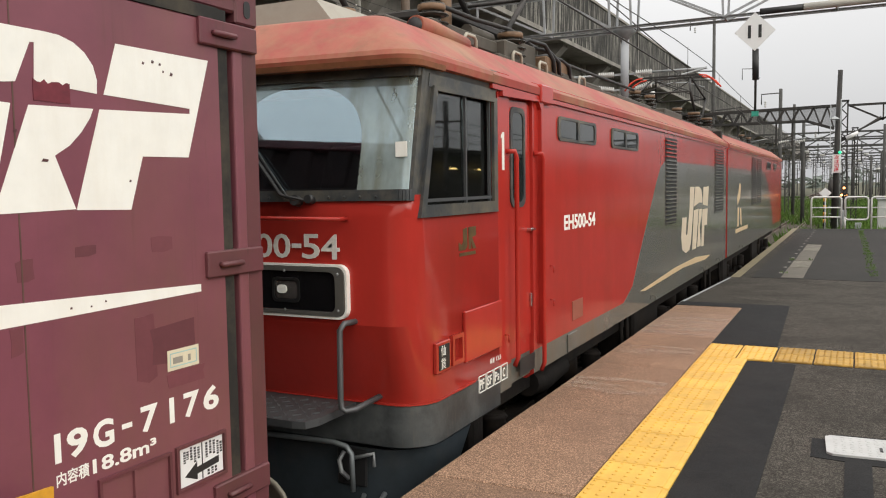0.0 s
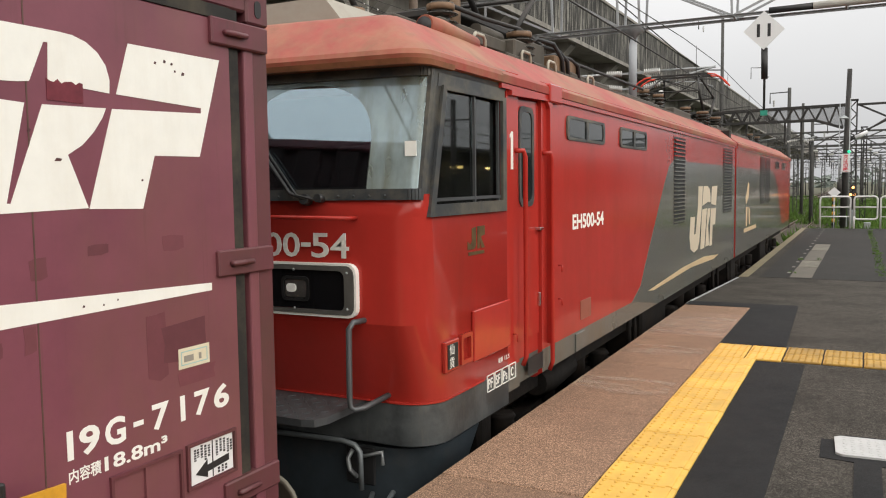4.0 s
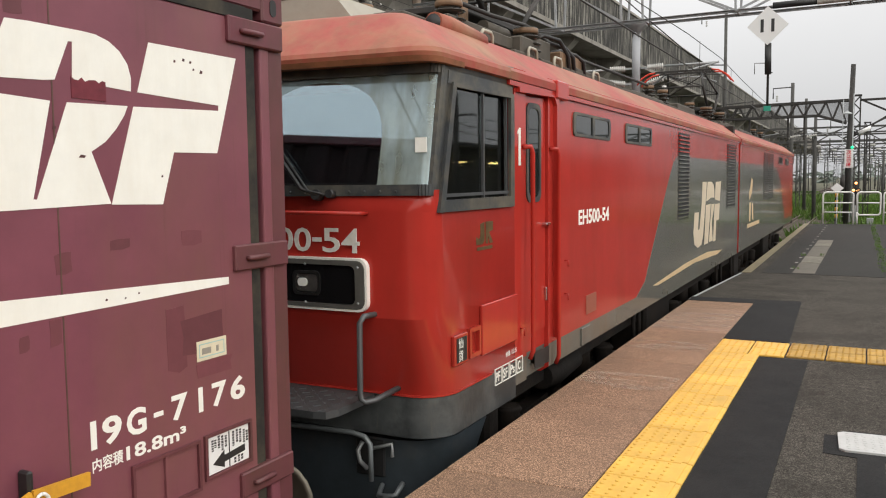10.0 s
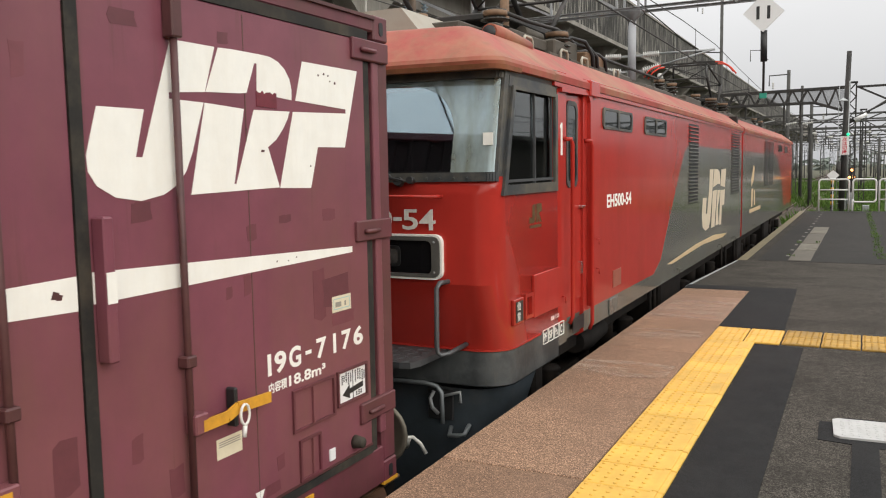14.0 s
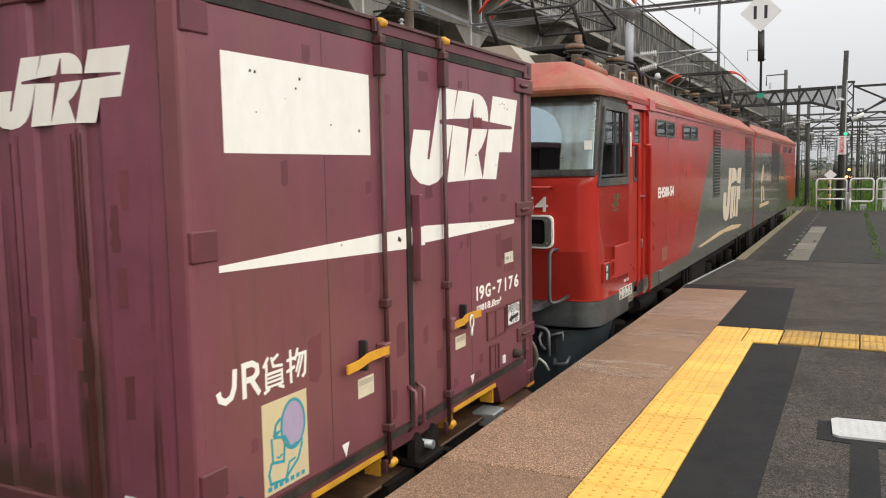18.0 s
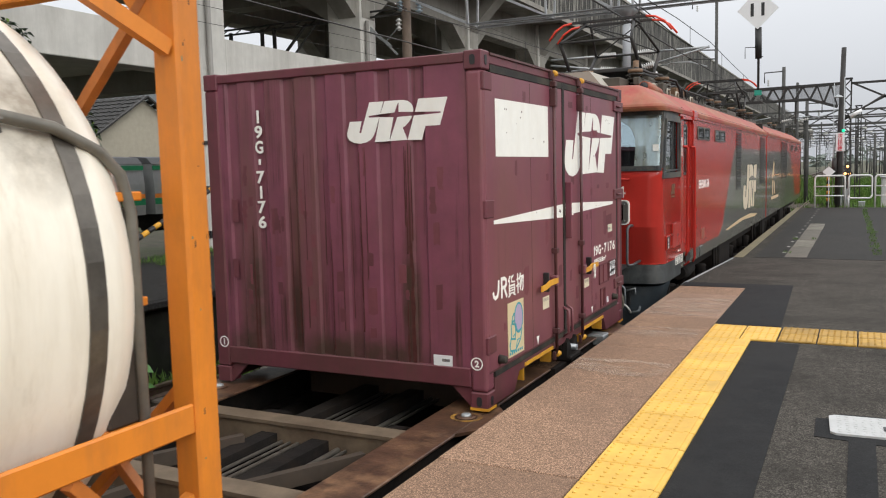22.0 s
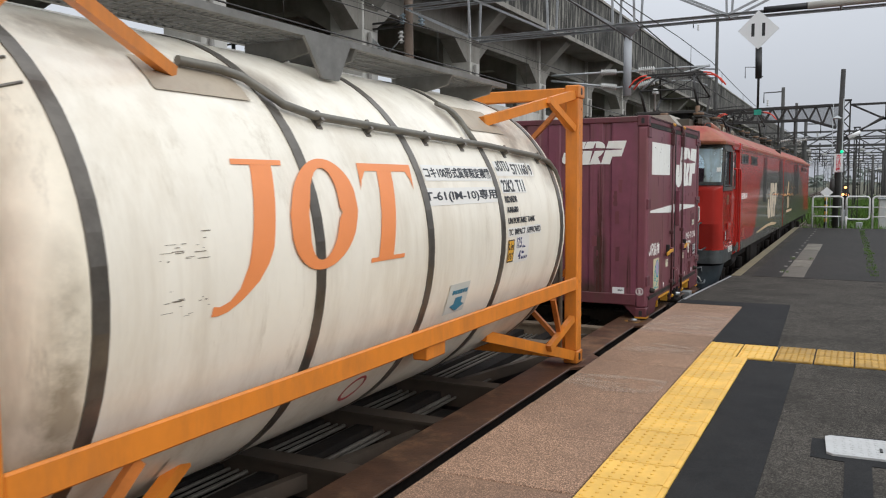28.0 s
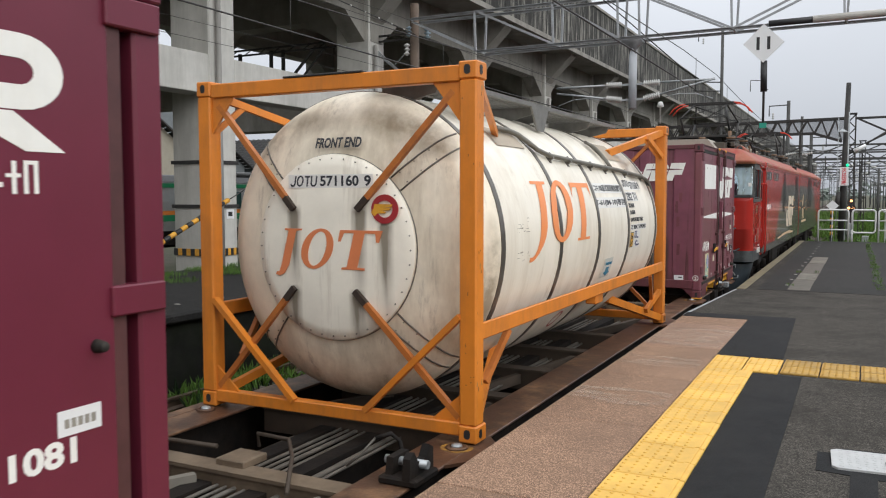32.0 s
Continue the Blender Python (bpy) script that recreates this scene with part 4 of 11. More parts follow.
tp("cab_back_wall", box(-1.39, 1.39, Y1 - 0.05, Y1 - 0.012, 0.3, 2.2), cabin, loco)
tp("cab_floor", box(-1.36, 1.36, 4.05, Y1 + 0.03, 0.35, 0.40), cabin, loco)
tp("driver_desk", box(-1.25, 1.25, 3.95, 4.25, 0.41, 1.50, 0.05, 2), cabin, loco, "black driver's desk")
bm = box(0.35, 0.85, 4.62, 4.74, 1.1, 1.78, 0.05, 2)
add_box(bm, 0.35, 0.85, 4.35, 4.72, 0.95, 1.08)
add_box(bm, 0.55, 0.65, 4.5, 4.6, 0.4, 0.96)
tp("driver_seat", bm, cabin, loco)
bm = bm_new()
pane_y = lambda x, z: 3.81 + 0.2415 * (z - 1.46) - 0.09 - 0.123 * max(0.0, 0.62 - x) + 0.12 * max(0.0, x - 0.62)
add_tube(bm, [(0.80, 3.70, 1.435), (0.70, 3.675, 1.47), (0.46, pane_y(0.46, 1.73) - 0.045, 1.73), (0.36, pane_y(0.36, 1.86) - 0.03, 1.86)], 0.011, 6)
add_tube(bm, [(0.86, 3.70, 1.435), (0.74, 3.68, 1.46), (0.50, pane_y(0.5, 1.72) - 0.04, 1.72)], 0.007, 6)
add_tube(bm, [(0.30, pane_y(0.30, 1.50) - 0.016, 1.50), (0.42, pane_y(0.42, 1.98) - 0.016, 1.98)], 0.010, 6)
add_tube(bm, [(0.78, 3.74, 1.43), (0.78, 3.69, 1.44)], 0.03, 10)
add_tube(bm, [(0.87, 3.74, 1.44), (0.87, 3.69, 1.445)], 0.024, 10)
tp("wiper", bm, BLACK, loco, "black double-arm windscreen wiper")
bm = bm_new()
for x in np.linspace(0.15, 1.25, 13):
    add_lathe(bm, [(0.012, 0), (0.008, 0.008), (0, 0.009)], 6, Matrix.Translation((x, 3.965 - 0.115 * (1.33 - x), 2.125)) @ Matrix.Rotation(math.pi / 2, 4, "X"))
    add_lathe(bm, [(0.009, 0), (0.006, 0.006), (0, 0.007)], 6, Matrix.Translation((x, pane_y(x, 1.45) - 0.02, 1.452)) @ Matrix.Rotation(math.pi / 2, 4, "X"))
tp("rivets", bm, DGREY, loco)


def ring_frame(outer, inner, depth, m):
    bm = bm_new()
    k = len(outer)
    vs = [[bm.verts.new(m @ Vector((a, b, d))) for a, b in o] for o, d in ((outer, 0), (outer, depth), (inner, depth), (inner, 0))]
    for p, q in ((0, 1), (1, 2), (2, 3), (3, 0)):
        for i in range(k):
            bm.faces.new((vs[p][i], vs[p][(i + 1) % k], vs[q][(i + 1) % k], vs[q][i]))
    return bm


def rrect(a0, a1, b0, b1, r, n=4):
    out = []
    for ca, cb, s0 in ((a1 - r, b1 - r, 0), (a0 + r, b1 - r, 1), (a0 + r, b0 + r, 2), (a1 - r, b0 + r, 3)):
        for k in range(n + 1):
            t = (s0 + k / n) * math.pi / 2
            out.append((ca + r * math.cos(t), cb + r * math.sin(t)))
    return out


tp("window_header", prism([(4.05, 2.045), (4.99, 2.05), (4.99, 2.118), (4.065, 2.118)], 0.016, at_side(W - 0.012, 0, 0)), DGREY, loco, "dark grey panel above the side window")
sw = tp("side_window", ring_frame([(3.91, 1.335), (4.985, 1.335), (4.985, 2.062), (4.095, 2.055)], [(3.985, 1.40), (4.925, 1.405), (4.93, 2.035), (4.135, 2.03)], 0.022, at_side(W - 0.004, 0, 0)), DGREY, loco, "dark grey side window frame")
for a0, a1, dx in ((4.04, 4.56, -0.02), (4.53, 4.94, -0.035)):
    g = tp("pane", prism([(a0 + (0 if a0 > 4.2 else -0.08), 1.38), (a1 + 0.03 * (a0 > 4.2), 1.38), (a1 + 0.03 * (a0 > 4.2), 2.08), (a0 + (0 if a0 > 4.2 else 0.09), 2.08)], 0.006, at_side(W + dx, 0, 0)), GLASSD, sw)
    g.visible_shadow = False
bm = bm_new()
add_bar(bm, (W - 0.005, 4.53, 1.40), (W - 0.005, 4.53, 2.04), 0.016, 0.016)
add_bar(bm, (W - 0.01, 3.97, 1.425), (W - 0.01, 4.94, 1.43), 0.02, 0.018)
add_bar(bm, (W - 0.01, 4.90, 1.40), (W - 0.01, 4.90, 2.04), 0.016, 0.016)
tp("mullion", bm, mat("dark_window_channel", (0.075, 0.08, 0.085), 0.45, 0.3), sw)
for y0, y1 in ((6.24, 7.30), (7.83, 8.92), (23.6, 24.6), (25.6, 26.6)):
    fr = tp("equipment_window", ring_frame(rrect(y0, y1, 1.85, 2.04, 0.05), rrect(y0 + 0.05, y1 - 0.05, 1.872, 2.018, 0.04), 0.016, at_side(W - 0.004, 0, 0)), DGREY, loco)
    tp("pane", prism(rrect(y0 + 0.045, y1 - 0.045, 1.868, 2.022, 0.04), 0.004, at_side(W + 0.001, 0, 0)), mat("dark_glazing", (0.013, 0.018, 0.018), 0.03, var=0.3, scale=1.5) if y0 < 7 else bpy.data.materials["dark_glazing"], fr)
    tp("mullion", prism([((y0 + y1) / 2 - 0.03, 1.86), ((y0 + y1) / 2 + 0.03, 1.86), ((y0 + y1) / 2 + 0.03, 2.03), ((y0 + y1) / 2 - 0.03, 2.03)], 0.014, at_side(W, 0, 0)), DGREY, fr)
# louvres
for y0, y1 in ((10.38, 11.10), (14.42, 15.48), (20.0, 20.95), (21.1, 22.2)):
    lv = tp("louvre", prism([(y0, 0.99), (y1, 0.99), (y1, 2.07), (y0, 2.07)], 0.006, at_side(W - 0.001, 0, 0)), BLACK, loco, "black ventilation louvre")
    sl = bm_new()
    for k in range(22):
        z = 1.005 + k * 0.0485
        add_box(sl, W + 0.002, W + 0.022, y0 + 0.015, y1 - 0.015, z, z + 0.016)
    for f in sl.faces:
        f.material_index = 1 if f.calc_center_median().z > 1.80 else 0
    tp("slats", sl, [LGREY, RED], lv)
# livery
G = 0.003
tp("grey_panel", prism([(8.30, BELT - 0.01), (YJ - 0.1, BELT - 0.01), (YJ - 0.1, 1.78), (10.35, 1.78), (10.1, 1.70), (9.85, 1.5), (8.9, 0.62), (8.7, 0.42)], G, at_side(W, 0, 0)), LGREY, loco, "grey livery panel")
tp("grey_panel", prism([(YJ + 0.1, BELT - 0.01), (25.6, BELT - 0.01), (25.4, 0.6), (24.2, 1.4), (23.0, 1.78), (YJ + 0.1, 1.78)], G, at_side(W, 0, 0)), LGREY, loco, "grey livery panel")
tp("swoosh", prism([(9.05, 0.325), (9.3, 0.30), (11.6, 0.345), (13.5, 0.30), (14.0, 0.335), (12.6, 0.41), (11.0, 0.40)], 0.0015, at_side(W + G, 0, 0)), CREAM, loco, "cream sweep mark")
# freight mark: slanted plain shapes
def mark(y0, z0, sx, sz, slant=0.2):
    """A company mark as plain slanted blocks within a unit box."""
    f = lambda a, b: (y0 + (a + slant * (b - 0.5)) * sx, z0 + b * sz)
    shapes = [
        [(0.02, 0.55), (0.05, 0.25), (0.12, 0.07), (0.25, 0.0), (0.36, 0.03), (0.39, 0.14), (0.36, 0.68), (0.33, 1.0), (0.18, 1.0), (0.23, 0.67), (0.24, 0.28), (0.19, 0.27), (0.16, 0.54)],
        [(0.36, 1.0), (0.5, 1.0), (0.6, 0.95), (0.65, 0.84), (0.68, 0.73), (0.57, 0.74), (0.38, 0.69)],
        [(0.39, 0.63), (0.56, 0.64), (0.6, 0.01), (0.46, 0.01)],
        [(0.59, 0.63), (0.69, 0.63), (0.7, 0.52), (0.67, 0.34), (0.78, 0.02), (0.64, 0.02)],
        [(0.68, 0.99), (0.9, 1.0), (0.92, 0.66), (0.71, 0.7)],
        [(0.72, 0.62), (0.93, 0.62), (0.96, 0.34), (0.85, 0.34), (0.9, 0.0), (0.8, 0.0)],
    ]
    return [[f(a, b) for a, b in s_] for s_ in shapes]


bm = bm_new()
for s_ in mark(11.45, 0.53, 2.35, 0.92):
    add_prism(bm, s_, 0.0015, at_side(W + G, 0, 0))
tp("freight_mark", bm, mat("ivory_mark", (0.66, 0.56, 0.42), 0.45, var=0.06), loco, "ivory mark of slanted blocks")
bm = bm_new()
for s_ in ([(17.5, 1.05), (17.9, 1.2), (18.0, 1.45), (17.8, 1.5), (17.6, 1.3), (17.4, 1.2)], [(17.5, 0.62), (17.7, 0.62), (17.75, 1.0), (17.5, 1.0)], [(18.0, 0.65), (18.2, 0.62), (18.1, 0.95), (17.9, 1.0)], [(17.2, 0.50), (19.3, 0.50), (19.3, 0.58), (17.2, 0.58)]):
    add_prism(bm, s_, 0.0015, at_side(W + G, 0, 0))
tp("emblem", bm, CREAM, loco, "cream emblem over a pale bar")
bm = bm_new()
for s_ in ([(4.41, 1.12), (4.41, 1.17), (4.45, 1.15), (4.47, 1.17), (4.47, 1.245), (4.53, 1.255), (4.53, 1.14), (4.50, 1.12)], [(4.55, 1.12), (4.55, 1.255), (4.66, 1.255), (4.66, 1.20), (4.60, 1.19), (4.66, 1.12), (4.61, 1.12), (4.585, 1.17), (4.585, 1.12)], [(4.42, 1.085), (4.65, 1.085), (4.65, 1.105), (4.42, 1.105)]):
    add_prism(bm, s_, 0.002, at_side(W, 0, 0))
tp("company_mark", bm, mat("tarnished_gold_mark", (0.15, 0.10, 0.045), 0.35, 0.4, var=0.4, scale=12), loco)
fitted("class_number", "EH500-54", 0.895, 0.125, at_side(W, 6.40, 1.134), WHITE, loco, bold=0.004)
tp("end_number", prism([(5.094, 1.605), (5.132, 1.605), (5.132, 1.855), (5.108, 1.855), (5.078, 1.83), (5.078, 1.812), (5.094, 1.818)], 0.003, at_side(W, 0, 0)), WHITE, loco)
# front number and handrail, lamp
SILVER = mat("worn_silver_digit", (0.74, 0.72, 0.67), 0.42, 0.0, var=0.16, scale=25)
for c, x0, x1 in (("E", -0.05, 0.06), ("H", 0.085, 0.195), ("5", 0.325, 0.441), ("0", 0.450, 0.566), ("0", 0.575, 0.692), ("-", 0.703, 0.766), ("5", 0.773, 0.890), ("4", 0.900, 1.020)):
    dash_ = c == "-"
    fitted("class_number", c, x1 - x0, 0.024 if dash_ else 0.137, Matrix.Translation((x0, 3.764, 1.172 if dash_ else 1.113)) @ END, SILVER, loco, depth=0.004, bold=0.0015, label="worn silver digit on the nose")
LP = Matrix.Translation((0, 3.79, 0)) @ END
hl = tp("lamp_panel", ring_frame(rrect(0.26, 1.07, 0.785, 1.085, 0.055), rrect(0.275, 1.056, 0.798, 1.072, 0.05), 0.040, LP), WHITE, loco, "white-edged headlamp surround")
BEZEL = mat("lamp_rim_metal", (0.19, 0.185, 0.17), 0.4, 0.5, var=0.15, scale=9)
tp("lamp_bezel", ring_frame(rrect(0.278, 1.053, 0.801, 1.069, 0.048), rrect(0.315, 0.995, 0.822, 1.044, 0.04), 0.044, LP), BEZEL, hl, "riveted metal lamp rim")
tp("lamp_glass", prism(rrect(0.32, 1.01, 0.825, 1.045, 0.03), 0.006, Matrix.Translation((0, 3.765, 0)) @ END), mat("black_lamp_glass", (0.008, 0.008, 0.009), 0.05), hl)
tp("headlamp", ring_frame(rrect(0.565, 0.755, 0.865, 1.005, 0.03), rrect(0.58, 0.74, 0.88, 0.99, 0.025), 0.008, Matrix.Translation((0, 3.7595, 0)) @ END), mat("dark_lamp_rim", (0.05, 0.05, 0.05), 0.3, 0.6), hl)
tp("reflector", prism(rrect(0.585, 0.735, 0.885, 0.985, 0.025), 0.003, Matrix.Translation((0, 3.7595, 0)) @ END), mat("lamp_reflector", (0.55, 0.55, 0.52), 0.12, 0.9, var=0.5, scale=14), hl)
# Pale lens patch carries the lamp's bright glint as paint
tp("bulb_lens", prism(rrect(0.60, 0.665, 0.915, 0.962, 0.02), 0.006, Matrix.Translation((0, 3.7575, 0)) @ END), mat("glint_white_lens", (0.85, 0.85, 0.82), 0.2), hl)
rv = bm_new()
for x, z in ((1.015, 0.835), (1.015, 1.035), (0.32, 0.835), (0.32, 1.035), (0.66, 1.045), (0.66, 0.826)):
    add_lathe(rv, [(0.009, 0), (0.006, 0.005), (0, 0.006)], 6, Matrix.Translation((x, 3.744, z)) @ Matrix.Rotation(math.pi / 2, 4, "X"))
tp("rivets", rv, STEEL, hl)
bm = bm_new()
add_tube(bm, [(0.1, 3.70, 1.345), (1.05, 3.70, 1.335), (1.06, 3.78, 1.335)], 0.012, 8)
add_tube(bm, [(0.3, 3.70, 1.345), (0.3, 3.79, 1.345)], 0.010, 6)
tp("nose_rail", bm, RED, loco)
bm = bm_new()
add_tube(bm, [(1.10, 3.80, 0.775), (1.08, 3.70, 0.775), (1.065, 3.68, 0.74), (1.06, 3.68, 0.36), (1.065, 3.68, 0.315), (1.085, 3.69, 0.30), (1.12, 3.73, 0.305), (1.16, 3.96, 0.335)], 0.0165, 8)
tp("nose_handrail", bm, mat("grey_handrail", (0.095, 0.10, 0.105), 0.45, 0.3), loco, "grey bent tubular handrail")
bm = prism([(-1.0, 3.96), (-1.0, 3.56), (-0.9, 3.46), (0.9, 3.46), (0.97, 3.48), (1.0, 3.56), (1.0, 3.96)], 0.04, Matrix.Translation((0, 0, 0.245)))
for i in range(26):
    for j in range(6):
        add_box(bm, -0.02, 0.02, -0.005, 0.005, 0, 0.005, pose(-0.95 + i * 0.075, 3.50 + j * 0.068, 0.285, 0, 0, 45 if (i + j) % 2 else -45))
tp("shunter_step", bm, mat("grey_chequer_step", (0.075, 0.08, 0.084), 0.5, 0.3, var=0.2, scale=9), loco, "grey chequer-plate front step")
# skirt and snow plough
def round_front(rows, back):
    """Rings with rounded front corners: (z, front y, half width, corner radius)."""
    rings = []
    for k, (z, yf, w, r) in enumerate(rows):
        arc = [(w - r * (1 - math.cos(a)), yf + r * (1 - math.sin(a)), z) for a in np.linspace(0, math.pi / 2, 9)]
        half = [(w, back[k], z)] + arc
        rings.append(half + [(-x, y, zz) for x, y, zz in half[::-1]])
    return loft(rings)


APRON = drips(mat("blue_grey_apron", (0.078, 0.086, 0.088), 0.42, var=0.25, scale=5.0, dirt=(0.028, 0.031, 0.033), dirt_amt=0.85, dscale=2.4, dmin=0.46, dmax=0.62), (0.15, 0.13, 0.10), 0.5, 12.0, 1.2)
tp("front_apron", round_front(((0.038, 3.945, 1.415, 0.22), (0.05, 3.93, 1.434, 0.22), (0.283, 3.925, 1.434, 0.22), (0.289, 3.94, 1.42, 0.22)), (5.02, 5.02, 5.02, 5.02)), APRON, loco, "blue grey apron round the nose", 30)
tp("apron_rim", round_front(((0.288, 3.918, 1.438, 0.22), (0.298, 3.918, 1.438, 0.22)), (4.62, 4.62)), RED, loco, "red rim above the apron", 30)
tp("snow_plough", round_front(((-0.98, 3.99, 1.16, 0.3), (-0.5, 3.995, 1.26, 0.32), (0.0, 4.0, 1.37, 0.30)), (4.35, 4.5, 4.68)), SKIRT, loco, "blue grey snow plough skirt", 30)
bm = bm_new()
add_tube(bm, [(0.1, 3.93, 0.03), (0.3, 3.93, 0.02), (0.84, 3.92, 0.035), (0.93, 3.92, 0.02), (0.965, 3.92, -0.02), (0.97, 3.92, -0.24)], 0.016, 8)
add_tube(bm, [(1.0, 3.99, -0.28), (1.03, 3.90, -0.31), (1.10, 3.89, -0.30), (1.15, 3.89, -0.285), (1.14, 3.99, -0.25)], 0.016, 8)
tp("uncoupling_lever", bm, mat("grey_lever", (0.2, 0.22, 0.23), 0.45, 0.3), loco)
bm = box(0.82, 1.02, 3.985, 4.05, -0.235, -0.015, 0.008)
tp("jumper_socket", bm, BLACK, loco)
bm = bm_new()
add_tube(bm, [(0.88, 3.97, -0.03), (0.86, 3.95, -0.08), (0.88, 3.94, -0.14), (0.91, 3.97, -0.19)], 0.014, 8)
add_tube(bm, [(0.96, 3.96, -0.055), (1.09, 3.96, -0.015), (1.09, 3.96, -0.09)], 0.012, 8)
tp("air_hose", bm, STEEL, loco)
bm = bm_new()
add_tube(bm, [(0.0, 3.95, -0.28), (0.0, 3.25, -0.28)], 0.1, 8)
add_box(bm, -0.2, 0.2, 3.02, 3.32, -0.45, -0.1)
tp("coupler", bm, UNDER, loco)
# cab door, rails, lockers
dr = tp("door", prism([(5.245, 0.42), (5.67, 0.42), (5.67, 2.06), (5.62, 2.09), (5.28, 2.07), (5.245, 2.04)], 0.012, at_side(W - 0.033, 0, 0)), RED, loco, "narrow red cab door")
tp("door_window_frame", ring_frame(rrect(5.28, 5.56, 1.35, 2.04, 0.07), rrect(5.315, 5.525, 1.385, 2.005, 0.06), 0.012, at_side(W - 0.022, 0, 0)), DGREY, dr)
tp("pane", prism(rrect(5.31, 5.53, 1.38, 2.01, 0.06), 0.004, at_side(W - 0.020, 0, 0)), bpy.data.materials["dark_glazing"], dr)
tp("door_handle", box(W - 0.022, W - 0.0, 5.645, 5.66, 0.62, 0.72, 0.004), CHROME, dr)
tp("door_handle", box(W - 0.022, W + 0.02, 5.60, 5.68, 1.175, 1.195, 0.004), CHROME, dr)
for y, z0 in ((5.22, 0.27), (5.755, 0.13)):
    tp("grab_rail", tube([(W + 0.0, y - 0.05, 1.73), (W + 0.05, y - 0.02, 1.73), (W + 0.055, y, 1.69), (W + 0.055, y, z0 + 0.06), (W + 0.03, y, z0)], 0.017, 8), RED, loco)
tp("rain_channel", prism([(5.05, 2.085), (5.74, 2.105), (5.79, 2.05), (5.79, 0.32), (5.84, 0.32), (5.84, 2.118), (5.05, 2.118)], 0.03, at_side(W, 0, 0)), RED, loco)
tp("roof_step", box(W - 0.02, W + 0.045, 5.76, 6.02, 2.10, 2.235, 0.01), RED, loco)
tp("locker_door", box(W, W + 0.022, 4.448, 5.02, 0.440, 0.752, 0.006), RED, loco)
bm = box(W, W + 0.025, 4.055, 4.235, 0.452, 0.628, 0.005)
rk = tp("plate_holder", bm, RED, loco, "framed depot plate")
tp("plate", box(W + 0.024, W + 0.029, 4.08, 4.21, 0.47, 0.61), BLACK, rk)
fitted("plate_text", "仙", 0.058, 0.06, at_side(W + 0.029, 4.10, 0.548), WHITE, rk)
fitted("plate_text", "貨", 0.058, 0.064, at_side(W + 0.029, 4.10, 0.472), WHITE, rk)
tp("plate_holder", ring_frame([(4.265, 0.46), (4.42, 0.46), (4.42, 0.637), (4.265, 0.637)], [(4.29, 0.485), (4.395, 0.485), (4.395, 0.612), (4.29, 0.612)], 0.025, at_side(W, 0, 0)), RED, loco)
bx = bm_new()
for k in range(4):
    y = 4.668 + k * 0.122
    for p, q in (((y, 0.205), (y + 0.105, 0.205)), ((y, 0.307), (y + 0.105, 0.307)), ((y, 0.205), (y, 0.307)), ((y + 0.105, 0.205), (y + 0.105, 0.307))):
        add_bar(bx, (W + 0.006, p[0], p[1]), (W + 0.006, q[0], q[1]), 0.008, 0.004)
tp("brake_code_boxes", bx, WHITE, loco)
for k, t_ in enumerate(("PF", "SF", "Ps", "C")):
    fitted("brake_code", t_, 0.07 if len(t_) > 1 else 0.04, 0.062, at_side(W + 0.005, 4.683 + k * 0.122 + (0 if len(t_) > 1 else 0.012), 0.222), WHITE, loco, bold=0.002)
fitted("weight_note", "検重", 0.075, 0.034, at_side(W, 4.86, 0.350), WHITE, loco)
fitted("weight_note", "13.5", 0.08, 0.030, at_side(W, 4.965, 0.352), WHITE, loco)
tp("small_plate", box(W, W + 0.006, 6.60, 6.89, 0.37, 0.53), mat("brownish_plate", (0.3, 0.09, 0.06), 0.5), loco)
tp("small_hatch", box(W, W + 0.012, 6.46, 6.70, 0.125, 0.275, 0.004), LGREY, loco)
# Flat black patch on the wall for the dark of a step recess
tp("step_recess", prism([(5.385, 0.16), (5.685, 0.16), (5.685, 0.28), (5.385, 0.28)], 0.003, at_side(W + 0.001, 0, 0)), BLACK, loco)
for y, z in ((6.05, 0.62), (6.05, 0.88), (5.12, 0.5), (9.7, 0.2), (13.2, 0.2), (14.9, 0.2), (18.2, 0.2), (22.0, 0.2)):
    tp("lamp_hook", tube([(W, y, z), (W + 0.03, y, z), (W + 0.03, y, z - 0.05)], 0.006, 6), RED if z > 0.3 else LGREY, loco)
# bogies and tanks
for i, yb in enumerate((7.1, 12.9, 19.2, 25.2)):
    bg = tp("bogie_frame", prism([(yb - 1.9, -0.62), (yb - 1.7, -0.38), (yb - 0.6, -0.30), (yb - 0.4, -0.52), (yb + 0.4, -0.52), (yb + 0.6, -0.30), (yb + 1.7, -0.38), (yb + 1.9, -0.62), (yb + 0.9, -0.72), (yb - 0.9, -0.72)], 0.12, at_side(1.0, 0, 0)), UNDER, loco)
    for dy in (-1.25, 1.25):
        tp("axle_box", box(1.0, 1.2, yb + dy - 0.2, yb + dy + 0.2, -0.82, -0.45, 0.04), UNDER, bg)
        tp("coil_spring", lathe([(0.09, -0.4), (0.11, -0.37), (0.09, -0.34), (0.11, -0.31), (0.09, -0.28), (0.11, -0.25), (0.09, -0.22), (0.11, -0.19), (0.09, -0.16)], 12, Matrix.Translation((1.17, yb + dy - 0.34, 0))), UNDER, bg)
        tp("air_cylinder", tube([(1.05, yb + dy * 0.35, 0.02), (1.05, yb + dy * 0.35, -0.38)], 0.13, 12), UNDER, bg)
        wheelset(loco, yb + dy, 0.56)
